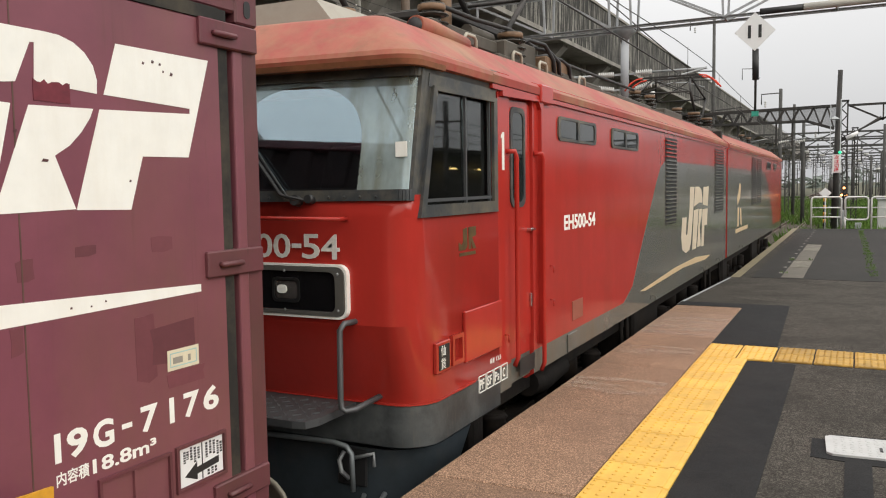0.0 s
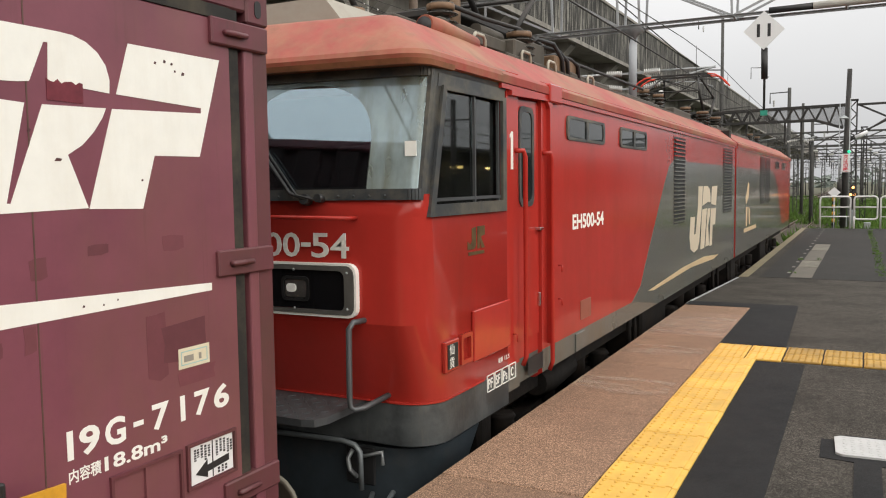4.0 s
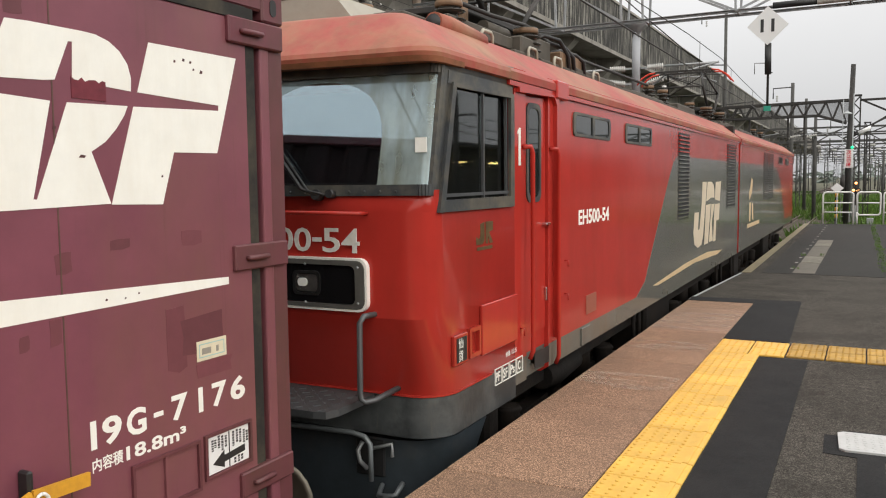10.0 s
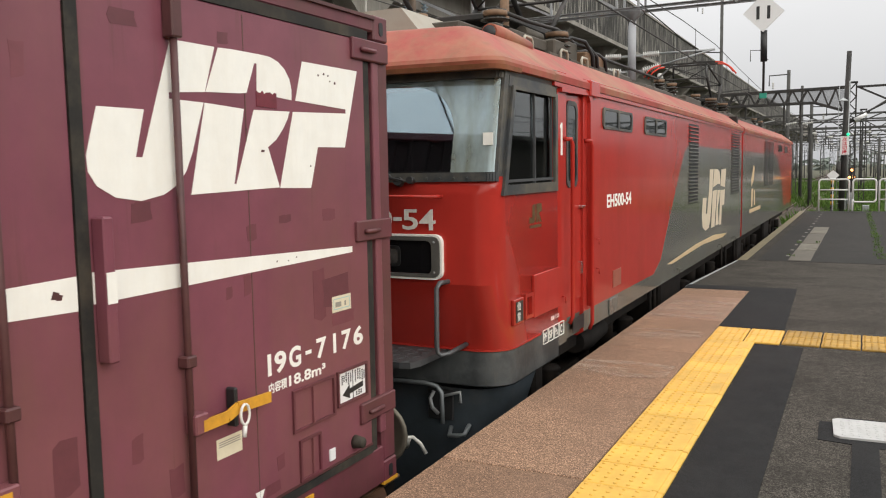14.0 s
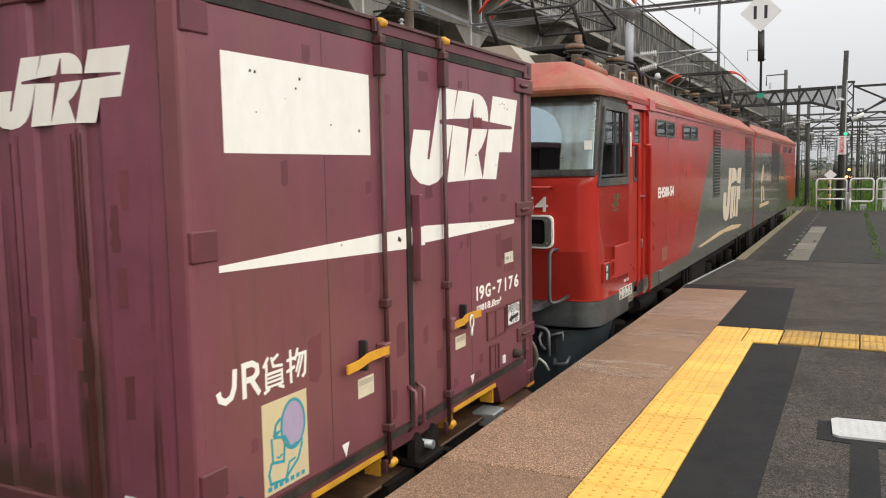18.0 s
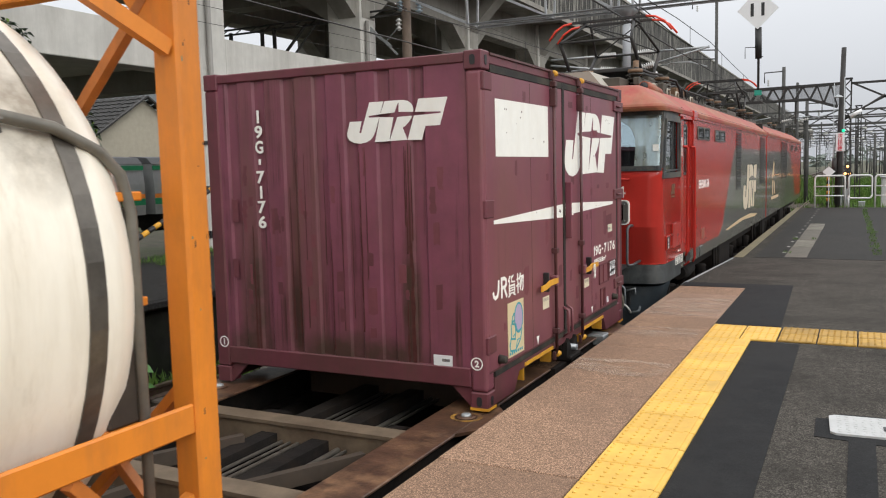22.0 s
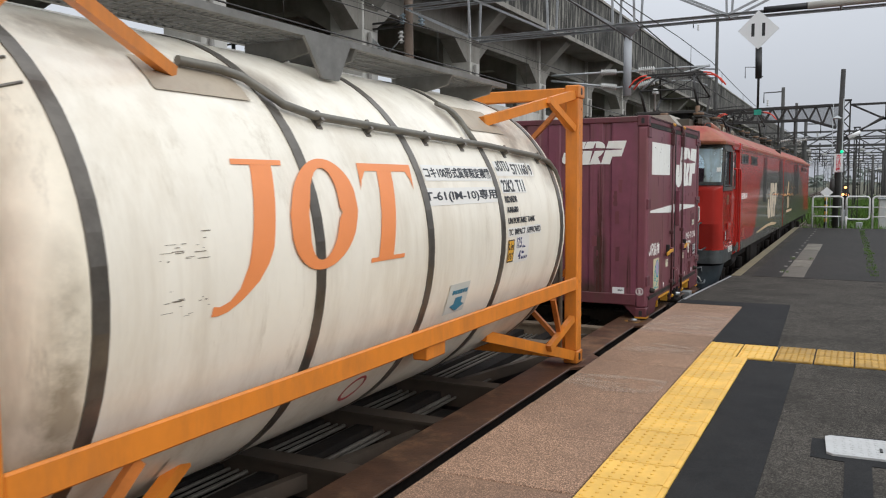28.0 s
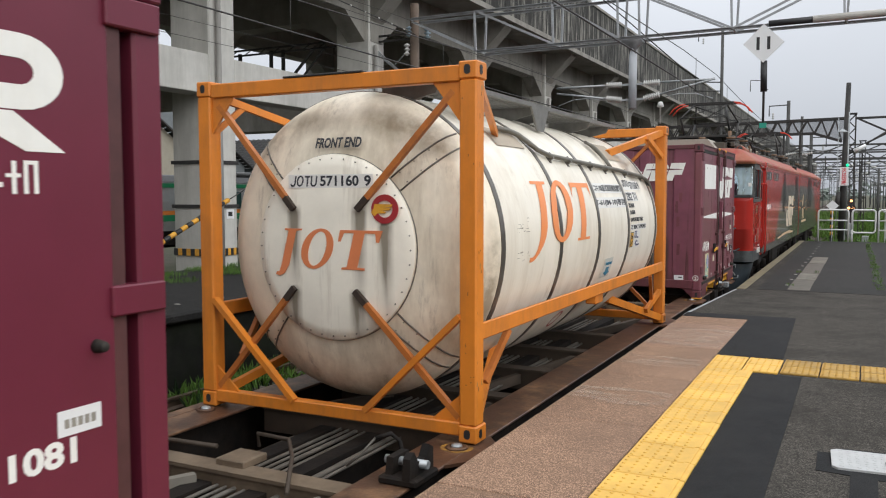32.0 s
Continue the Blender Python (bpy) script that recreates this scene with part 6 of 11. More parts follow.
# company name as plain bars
for k, (pts, w) in enumerate((([(0.222, 0.905), (0.214, 0.83), (0.195, 0.793), (0.16, 0.782), (0.128, 0.798), (0.118, 0.83)], 0.027), ([(0.276, 0.766), (0.276, 0.905), (0.33, 0.905), (0.36, 0.888), (0.362, 0.858), (0.335, 0.84), (0.292, 0.84)], 0.026), ([(0.325, 0.832), (0.372, 0.766)], 0.026),
                      ([(0.437, 0.908), (0.402, 0.868)], 0.015), ([(0.422, 0.882), (0.422, 0.842)], 0.014), ([(0.505, 0.908), (0.46, 0.885)], 0.013), ([(0.457, 0.905), (0.468, 0.862), (0.535, 0.855)], 0.013), ([(0.418, 0.778), (0.418, 0.834), (0.528, 0.834), (0.528, 0.778)], 0.013), ([(0.428, 0.815), (0.52, 0.815)], 0.010), ([(0.428, 0.797), (0.52, 0.797)], 0.010), ([(0.412, 0.777), (0.535, 0.777)], 0.010), ([(0.44, 0.77), (0.402, 0.755)], 0.014), ([(0.50, 0.77), (0.54, 0.755)], 0.014),
                      ([(0.592, 0.91), (0.592, 0.758)], 0.015), ([(0.565, 0.865), (0.622, 0.868)], 0.013), ([(0.560, 0.815), (0.622, 0.828)], 0.013), ([(0.648, 0.908), (0.624, 0.855)], 0.013), ([(0.64, 0.878), (0.706, 0.878), (0.696, 0.785), (0.676, 0.768)], 0.014), ([(0.662, 0.87), (0.63, 0.80)], 0.011), ([(0.684, 0.87), (0.64, 0.775)], 0.011))):
    bm = bm_new()
    add_ribbon(bm, pts, w, 0.0018 + 0.0001 * k, M(0, 0))
    tp("company_bar", bm, WHITE, ctn)
ps = tp("poster", prism([(0.378, 0.298), (0.70, 0.298), (0.70, 0.708), (0.378, 0.708)], 0.0035, M(0, 0)), mat("cream_poster", (0.66, 0.56, 0.34), 0.5, var=0.06, dirt=(0.52, 0.42, 0.25), dirt_amt=0.5, dscale=6.0), ctn, "cream poster with a blue and lilac shape")
oval = lambda ca, cb, ra, rb, n=30: [(ca + ra * math.cos(t), cb + rb * math.sin(t)) for t in np.linspace(0, math.tau, n, endpoint=False)]
TEAL = mat("teal_print", (0.035, 0.30, 0.36), 0.5, var=0.1)
tp("poster_shape", prism(oval(0.592, 0.572, 0.082, 0.108), 0.001, M(0, 0, 0.0035)), mat("lilac_print", (0.40, 0.33, 0.47), 0.5), ps)
tp("poster_ring", ring_frame(oval(0.592, 0.572, 0.092, 0.118), oval(0.592, 0.572, 0.078, 0.104), 0.0014, M(0, 0, 0.0035)), TEAL, ps)
for k, (pts, w) in enumerate((([(0.505, 0.62), (0.47, 0.60), (0.455, 0.56), (0.50, 0.565), (0.45, 0.545)], 0.014), ([(0.435, 0.545), (0.44, 0.435), (0.515, 0.42), (0.53, 0.53), (0.45, 0.545)], 0.013), ([(0.432, 0.44), (0.41, 0.39), (0.42, 0.345), (0.52, 0.335), (0.62, 0.40), (0.655, 0.47)], 0.013), ([(0.53, 0.53), (0.565, 0.47), (0.66, 0.48)], 0.011), ([(0.465, 0.455), (0.485, 0.445), (0.505, 0.458)], 0.008), ([(0.53, 0.345), (0.555, 0.405), (0.60, 0.41)], 0.010))):
    bm = bm_new()
    add_ribbon(bm, pts, w, 0.0016 + 0.0001 * k, M(0, 0, 0.0035))
    tp("poster_line", bm, TEAL, ps)
bm = bm_new()
for k in range(7):
    add_prism(bm, [(0.40 + k * 0.04, 0.314), (0.426 + k * 0.04, 0.314), (0.426 + k * 0.04, 0.334), (0.40 + k * 0.04, 0.334)], 0.001, M(0, 0, 0.0035))
tp("poster_bars", bm, TEAL, ps)
# stickers
paper = mat("yellowed_paper", (0.72, 0.66, 0.49), 0.55, var=0.06, dirt=(0.52, 0.44, 0.3), dirt_amt=0.5, dscale=9.0)
GREYP = mat("grey_print", (0.3, 0.28, 0.24), 0.6)
for a0, a1, b0, b1 in ((1.145, 1.298, 0.538, 0.640), (2.297, 2.448, 0.558, 0.642), (3.131, 3.295, 1.022, 1.100)):
    st = tp("sticker", prism([(a0, b0), (a1, b0), (a1, b1), (a0, b1)], 0.002, M(0, 0)), paper, ctn, "small yellowed paper label")
    bm = bm_new()
    if a0 > 3:
        tp("label_edge", ring_frame([(a0 + 0.012, b0 + 0.012), (a1 - 0.012, b0 + 0.012), (a1 - 0.012, b1 - 0.012), (a0 + 0.012, b1 - 0.012)], [(a0 + 0.016, b0 + 0.016), (a1 - 0.016, b0 + 0.016), (a1 - 0.016, b1 - 0.016), (a0 + 0.016, b1 - 0.016)], 0.0006, M(0, 0, 0.002)), mat("pale_blue_print", (0.35, 0.55, 0.55), 0.5), st)
        for a, w in ((3.158, 0.050), (3.236, 0.014)):
            add_prism(bm, [(a, 1.046), (a + w, 1.046), (a + w, 1.070), (a, 1.070)], 0.0006, M(0, 0, 0.002))
    else:
        for k in range(3):
            add_prism(bm, [(a0 + 0.012, b1 - 0.018 - k * 0.009), (a1 - 0.012, b1 - 0.018 - k * 0.009), (a1 - 0.012, b1 - 0.014 - k * 0.009), (a0 + 0.012, b1 - 0.014 - k * 0.009)], 0.0006, M(0, 0, 0.002))
    tp("print_block", bm, GREYP, st)
ib = tp("arrow_sign", prism([(3.173, 0.560), (3.408, 0.562), (3.408, 0.708), (3.176, 0.710)], 0.003, M(0, 0)), SIGNW, ctn, "white instruction sticker with a black arrow")
tp("arrow", prism([(3.195, 0.597), (3.262, 0.640), (3.262, 0.618), (3.385, 0.630), (3.385, 0.602), (3.262, 0.590), (3.262, 0.568)], 0.0008, M(0, 0, 0.003)), BLACK, ib)
bm = bm_new()
rk2 = random.Random(3)
for a, b0, b1 in ((3.190, 0.650, 0.700), (3.206, 0.662, 0.700), (3.226, 0.655, 0.705), (3.246, 0.640, 0.700), (3.266, 0.650, 0.700), (3.310, 0.640, 0.705), (3.332, 0.650, 0.700), (3.352, 0.644, 0.704), (3.374, 0.636, 0.700), (3.392, 0.640, 0.690), (3.318, 0.568, 0.598), (3.340, 0.566, 0.594), (3.360, 0.570, 0.598)):
    b = b0
    while b < b1 - 0.006:
        h = rk2.uniform(0.004, 0.010)
        add_prism(bm, [(a, b), (a + 0.012, b), (a + 0.012, b + h), (a, b + h)], 0.0008, M(0, 0, 0.003))
        b += h + 0.003
add_prism(bm, [(3.288, 0.562), (3.294, 0.562), (3.294, 0.708), (3.288, 0.708)], 0.0009, M(0, 0, 0.003))
tp("print_block", bm, BLACK, ib)
# card holders and inspection frames
for a0, a1, b0, b1 in ((2.792, 3.126, 0.52, 0.72), (2.833, 2.999, 0.278, 0.476), (3.150, 3.425, 0.545, 0.725)):
    tp("card_frame", ring_frame([(a0, b0), (a1, b0), (a1, b1), (a0, b1)], [(a0 + 0.012, b0 + 0.012), (a1 - 0.012, b0 + 0.012), (a1 - 0.012, b1 - 0.012), (a0 + 0.012, b1 - 0.012)], 0.012, M(0, 0)), MAROONF, ctn)
tp("card_divider", box(D, D + 0.012, YC + 2.943, YC + 2.955, ZB + 0.532, ZB + 0.708), MAROON, ctn)
tp("card_divider", box(D, D + 0.012, YC + 2.93, YC + 2.94, ZB + 0.29, ZB + 0.464), MAROON, ctn)
tp("card", prism([(3.07, 0.302), (3.115, 0.302), (3.115, 0.358), (3.07, 0.358)], 0.008, M(0, 0)), SIGNW, ctn)
tp("triangle_mark", prism([(0.985, 0.345), (1.02, 0.275), (1.05, 0.345)], 0.0015, M(0, 0)), WHITE, ctn)
tp("triangle_mark", prism([(2.52, 0.34), (2.55, 0.275), (2.58, 0.34)], 0.0015, M(0, 0)), WHITE, ctn)
bm = bm_new()
ringp = [(D + 0.078, YC + 2.385 + 0.026 * math.sin(t), ZB + 0.735 + 0.042 * math.cos(t)) for t in np.linspace(0, math.tau, 16)]
add_tube(bm, ringp, 0.006, 6)
add_tube(bm, [(D + 0.08, YC + 2.38, ZB + 0.69), (D + 0.08, YC + 2.372, ZB + 0.645)], 0.010, 6)
tp("seal_loop", bm, mat("white_cable_seal", (0.8, 0.79, 0.76), 0.5), ctn, "white cable seal through the handle")
# chipped paint on the white areas
for k, (a, b, w) in enumerate(((0.39, 2.13, 0.008), (0.42, 2.128, 0.008), (0.73, 2.125, 0.009), (0.70, 2.08, 0.007), (0.42, 1.96, 0.004), (0.97, 1.93, 0.006), (1.22, 1.91, 0.009), (0.62, 2.03, 0.003), (3.07, 2.155, 0.006), (3.115, 2.165, 0.007), (3.15, 2.16, 0.006), (3.165, 2.135, 0.005), (3.205, 2.13, 0.008), (2.99, 1.735, 0.005), (2.65, 1.80, 0.014), (2.55, 1.888, 0.007), (1.60, 1.33, 0.016), (1.615, 1.322, 0.013), (1.80, 1.34, 0.012), (1.81, 1.37, 0.014), (1.815, 1.31, 0.013), (1.03, 1.345, 0.006), (2.80, 1.315, 0.004), (2.72, 1.32, 0.005), (2.86, 1.325, 0.004))):
    v = 0.35 if a > 2.6 and b < 1.81 and w > 0.01 else 0.8
    tp("paint_chip", prism([(a - w, b - w * v), (a + w * 0.6, b - w * v * 1.2), (a + w, b + w * v * 0.4), (a - w * 0.4, b + w * v)], 0.0008, M(0, 0, 0.0021)), ROD, ctn)
# end-wall plate and circled number
pl = tp("maker_plate", prism([(0.80, 0.296), (0.95, 0.296), (0.95, 0.376), (0.80, 0.376)], 0.004, at_end(0, YC + 0.011, ZB)), SIGNW, ctn)
bm = bm_new()
for k in range(4):
    add_prism(bm, [(0.87 + k * 0.016, 0.33), (0.881 + k * 0.016, 0.33), (0.881 + k * 0.016, 0.35), (0.87 + k * 0.016, 0.35)], 0.001, at_end(0, YC + 0.007, ZB))
tp("print_block", bm, BLACK, pl)
for x, c in ((1.145, "2"), (-1.145, "1")):
    tp("circle_mark", ring_frame(oval(x, 0.336, 0.047, 0.047, 22), oval(x, 0.336, 0.038, 0.038, 22), 0.002, at_end(0, YC, ZB)), WHITE, ctn)
    fitted("circle_number", c, 0.034 if c == "2" else 0.012, 0.05, at_end(x - (0.017 if c == "2" else 0.006), YC, ZB + 0.311), WHITE, ctn, bold=0.006)
# touched-up paint and rust runs, on doors and end wall
random.seed(7)
for k, (a, b, w, h) in enumerate(((0.60, 1.705, 0.05, 0.12), (1.27, 1.165, 0.07, 0.19), (1.60, 0.76, 0.10, 0.20), (2.43, 2.24, 0.06, 0.05), (0.79, 2.245, 0.06, 0.08), (1.90, 0.73, 0.05, 0.10), (2.41, 1.225, 0.035, 0.05), (2.56, 1.455, 0.06, 0.07), (2.79, 1.503, 0.09, 0.035), (3.128, 1.503, 0.10, 0.055), (1.97, 1.575, 0.10, 0.08), (1.93, 2.245, 0.12, 0.06), (1.52, 2.06, 0.05, 0.12), (3.03, 1.13, 0.09, 0.26), (3.16, 1.13, 0.22, 0.15), (3.22, 0.985, 0.20, 0.06), (2.08, 0.55, 0.07, 0.12), (2.52, 1.24, 0.04, 0.09), (0.78, 0.83, 0.10, 0.22), (0.33, 0.55, 0.04, 0.06), (2.70, 0.42, 0.05, 0.07), (1.30, 1.62, 0.05, 0.06), (2.30, 0.35, 0.06, 0.06), (2.64, 0.32, 0.10, 0.05), (1.52, 0.42, 0.05, 0.16))):
    w, h = w / 2, h / 2
    j = lambda: random.uniform(0.85, 1.12)
    o = [(a - w * j(), b - h * j()), (a + w * 0.2, b - h * j()), (a + w * j(), b - h * 0.8 * j()), (a + w * j(), b + h * 0.3), (a + w * j(), b + h * j()), (a - w * 0.3, b + h * j()), (a - w * j(), b + h * 0.9 * j()), (a - w * j(), b)]
    tp("paint_patch", prism(o, 0.0005 + 0.00003 * k, M(0, 0)), PATCH, ctn)
for k in range(18):
    i = random.randrange(7)
    x = -0.826 + i * 0.28 + random.uniform(-0.05, 0.05)
    b, h = random.uniform(0.45, 1.7), random.uniform(0.06, 0.22)
    if b + h > 1.9 or abs(x + 0.7) < 0.1:
        continue
    w = random.uniform(0.012, 0.03)
    up = np.linspace(0, 1, 6)
    o = [(x + w * random.uniform(0.5, 1.2), b + h * u) for u in up] + [(x - w * random.uniform(0.4, 1.2), b + h * u) for u in up[::-1]]
    tp("paint_patch", prism(o, 0.0006 + 0.00006 * k, at_end(0, YC + 0.0118, ZB)), PATCH, ctn)
rq = random.Random(41)
for k, (x, b, w, h) in enumerate(((-0.99, 0.95, 0.05, 0.16), (-0.55, 1.02, 0.07, 0.09), (-0.55, 0.80, 0.05, 0.10), (-0.27, 0.93, 0.06, 0.20), (-0.24, 0.66, 0.05, 0.14), (0.02, 0.88, 0.07, 0.16), (0.03, 0.62, 0.05, 0.10), (0.30, 0.74, 0.08, 0.20), (0.29, 1.05, 0.05, 0.10), (0.30, 0.50, 0.06, 0.08), (0.56, 0.95, 0.06, 0.14), (0.86, 0.80, 0.05, 0.18), (0.85, 1.25, 0.05, 0.16), (-0.97, 1.42, 0.06, 0.18), (-0.85, 0.72, 0.04, 0.12))):
    j = lambda: rq.uniform(0.86, 1.1)
    o = [(x - w / 2 * j(), b - h / 2 * j()), (x, b - h / 2 * j()), (x + w / 2 * j(), b - h / 2 * j()), (x + w / 2 * j(), b + h / 2 * j()), (x, b + h / 2 * j()), (x - w / 2 * j(), b + h / 2 * j())]
    tp("paint_patch", prism(o, 0.0017 + 0.00003 * k, at_end(0, YC + 0.0118, ZB)), PATCH, ctn)
rp = random.Random(77)
o = [(2.62 + 0.135 * i / 10, 2.048 + rp.uniform(-0.010, 0.008)) for i in range(11)] + [(2.755, 1.982), (2.62, 1.985)]
tp("paint_patch", prism(o, 0.0027, M(0, 0)), mat("bright_maroon_touch_up", (0.16, 0.022, 0.035), 0.4, var=0.25, scale=20), ctn, "brighter maroon repaint over the white mark")
RUN_DARK = mat("dark_rust_run", (0.075, 0.02, 0.018), 0.45, var=0.3, scale=15)
for x, b0, b1, w in ((0.645, 0.30, 1.18, 0.022), (0.60, 0.30, 0.75, 0.010), (0.632, 1.0, 1.9, 0.010), (0.612, 1.1, 1.85, 0.006), (-0.36, 0.35, 1.9, 0.006), (-0.42, 0.4, 1.6, 0.009), (-0.80, 0.3, 1.3, 0.012), (-0.77, 0.3, 0.9, 0.008), (0.05, 0.5, 1.85, 0.005), (0.14, 0.6, 1.6, 0.004), (-0.28, 0.5, 1.85, 0.005), (-0.05, 0.35, 1.2, 0.006), (0.60, 1.3, 1.88, 0.006), (0.655, 1.2, 1.88, 0.007), (0.22, 0.5, 1.85, 0.007), (0.27, 0.9, 1.85, 0.005), (-0.10, 1.0, 1.8, 0.005)):
    up = np.linspace(0, 1, 14)
    o = [(x + w * (1 - 0.6 * u) * random.uniform(0.45, 1.3), b0 + (b1 - b0) * u) for u in up] + [(x - w * (1 - 0.6 * u) * random.uniform(0.45, 1.3), b0 + (b1 - b0) * u) for u in up[::-1]]
    tp("rust_run", prism(o, 0.0022 + x * 0.0005, at_end(0, YC + 0.0122, ZB)), RUN_DARK, ctn)

# the next container, just coming into view at the end
YC2 = -12.37 - CL
ctn2 = train_thing("cargo_container", YC2 + CL / 2, "newer deep maroon freight container with white lettering on the wagon", "container", "freight containers")
container_shell(ctn2, YC2, MAROON2)
R2 = lambda z: at_side(D, YC2 - 0.03, ZB)
bm = bm_new()
add_prism(bm, [(2.55, 1.83), (2.70, 1.83), (2.75, 2.18), (2.60, 2.18)], 0.002, R2(0))
turn = np.linspace(math.pi / 2, -math.pi / 2, 13)
add_prism(bm, [(2.82, 2.11)] + [(3.16 + 0.055 * math.cos(t), 2.07 + 0.04 * math.sin(t)) for t in turn] + [(3.0, 2.03), (3.0, 1.955)] + [(3.17 + 0.15 * math.cos(t), 2.07 + 0.115 * math.sin(t)) for t in turn[::-1]] + [(2.82, 2.185)], 0.002, R2(0))
add_prism(bm, [(2.93, 1.95), (3.14, 1.95), (3.32, 1.83), (3.18, 1.83)], 0.002, R2(0))
tp("freight_mark", bm, WHITE, ctn2, "white mark of bent blocks")
fitted("number", "1081", 0.245, 0.088, at_side(D, YC2 + 3.055, ZB + 0.82), WHITE, ctn2, bold=0.005)
st2 = tp("sticker", prism([(3.26, 0.915), (3.43, 0.915), (3.43, 1.0), (3.26, 1.0)], 0.002, R2(0)), SIGNW, ctn2, "small white label")
bm = bm_new()
for k in range(5):
    add_prism(bm, [(3.285 + k * 0.026, 0.94), (3.303 + k * 0.026, 0.94), (3.303 + k * 0.026, 0.97), (3.285 + k * 0.026, 0.97)], 0.0008, at_side(D + 0.002, YC2 - 0.03, ZB))
tp("print_block", bm, bpy.data.materials["grey_print"], st2)
bm = bm_new()
for a, b, w, h in ((3.0, 1.72, 0.1, 0.015), (3.05, 1.70, 0.02, 0.1), (3.13, 1.70, 0.015, 0.1), (3.11, 1.75, 0.05, 0.012), (3.17, 1.70, 0.015, 0.1), (3.17, 1.79, 0.05, 0.012), (3.205, 1.70, 0.015, 0.09)):
    tp("company_bar", prism([(a, b), (a + w, b), (a + w, b + h), (a, b + h)], 0.0018 + 0.0002 * (w > 0.04), R2(0)), WHITE, ctn2)
tp("door_knob", lathe([(0.024, 0), (0.022, 0.02), (0.018, 0.04), (0.016, 0.045), (0, 0.045)], 12, Matrix.Translation((D, YC2 + 3.39, ZB + 1.19)) @ Matrix.Rotation(math.pi / 2, 4, "Y")), RUBBER, ctn2)


# ---------------------------------------------------------------- tank container
YT, ZT, TR, TZ = -9.596, -0.203, 1.195, 1.305
HY = YT - 0.035          # where the dished end begins
TL, TW, TH = 6.058, 1.219, 2.591
tank = train_thing("tank_container", YT + TL / 2, "white tank in an orange steel frame, stained, on the wagon", "tank container")


def tank_m(ang, y, r=TR):
    """Frame on the barrel: a along the tank, b up round the barrel, raised outwards. ang: degrees above the middle on the platform side."""
    t = radians(ang)
    n = Vector((math.cos(t), 0, math.sin(t)))
    u = Vector((-math.sin(t), 0, math.cos(t)))
    m = Matrix(((0, u.x, n.x, 0), (1, 0, 0, 0), (0, u.z, n.z, 0), (0, 0, 0, 1)))
    return Matrix.Translation((n.x * r, YT + y, ZT + TZ + n.z * r)) @ m


def shell_rings(profile, n=64):
    return [[(r * math.cos(k * math.tau / n), y, ZT + TZ + r * math.sin(k * math.tau / n)) for k in range(n)] for r, y in profile]


head = [(0.02, 0.085), (0.35, 0.09), (0.60, 0.105), (0.66, 0.115), (0.80, 0.15), (0.96, 0.215), (1.09, 0.30), (1.155, 0.375), (TR, 0.47), (TR, 0.52)]
prof = [(r, HY + 0.04 + y) for r, y in head] + [(r, YT + TL + 0.02 - y) for r, y in head[::-1]]
bm = loft(shell_rings(prof), smooth=True)
for f in bm.faces:
    if f.calc_center_median().y < YT + 0.56:
        f.material_index = 1
tp("barrel", bm, [TANKW, TANKH], tank, "stained white cladding of the tank barrel")


def soot(m, spots, color, amt, axis="Y"):
    """Soft patches of soot: each at a place along one axis and at z from the thing's base, with its half length and half height."""
    n, l = m.node_tree.nodes, m.node_tree.links
    b = n["Principled BSDF"]
    before = b.inputs["Base Color"].links[0].from_socket
    tc, sp, no = n.new("ShaderNodeTexCoord"), n.new("ShaderNodeSeparateXYZ"), n.new("ShaderNodeTexNoise")
    l.new(tc.outputs["Object"], sp.inputs["Vector"])
    l.new(tc.outputs["Object"], no.inputs["Vector"])
    no.inputs["Scale"].default_value, no.inputs["Detail"].default_value, no.inputs["Roughness"].default_value = 3.5, 7, 0.65

    def f(op, a, c=0.0):
        q = n.new("ShaderNodeMath")
        q.operation = op
        for i, v in enumerate((a, c)):
            if isinstance(v, (int, float)):
                q.inputs[i].default_value = v
            else:
                l.new(v, q.inputs[i])
        return q.outputs["Value"]

    total = 0.0
    for y, z, ly, lz in spots:
        u = f("DIVIDE", f("SUBTRACT", sp.outputs[axis], y), ly)
        v = f("DIVIDE", f("SUBTRACT", sp.outputs["Z"], z), lz)
        total = f("MAXIMUM", f("SUBTRACT", 1.0, f("ADD", f("MULTIPLY", u, u), f("MULTIPLY", v, v))), total)
    mx = n.new("ShaderNodeMix")
    mx.data_type = "RGBA"
    l.new(f("MINIMUM", f("MULTIPLY", f("MULTIPLY", total, f("MAXIMUM", f("SUBTRACT", no.outputs["Fac"], 0.28), 0.0)), 4.0 * amt), amt), mx.inputs["Factor"])
    l.new(before, mx.inputs["A"])
    mx.inputs["B"].default_value = (*color, 1)
    l.new(mx.outputs["Result"], b.inputs["Base Color"])


SY, SZ = -TL / 2, ZT - RAIL
soot(TANKW, [(SY + 5.05, SZ + 2.12, 0.42, 0.20), (SY + 4.95, SZ + 1.98, 0.25, 0.28), (SY + 1.80, SZ + 2.18, 0.42, 0.16), (SY + 1.0, SZ + 2.32, 0.6, 0.10), (SY + 3.95, SZ + 2.22, 0.12, 0.2), (SY + 5.4, SZ + 1.9, 0.22, 0.3)], (0.17, 0.13, 0.09), 0.75)
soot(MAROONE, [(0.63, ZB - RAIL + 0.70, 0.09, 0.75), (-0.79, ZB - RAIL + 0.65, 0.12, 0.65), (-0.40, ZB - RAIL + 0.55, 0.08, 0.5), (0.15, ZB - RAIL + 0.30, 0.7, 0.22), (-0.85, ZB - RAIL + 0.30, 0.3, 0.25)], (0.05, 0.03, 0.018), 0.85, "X")
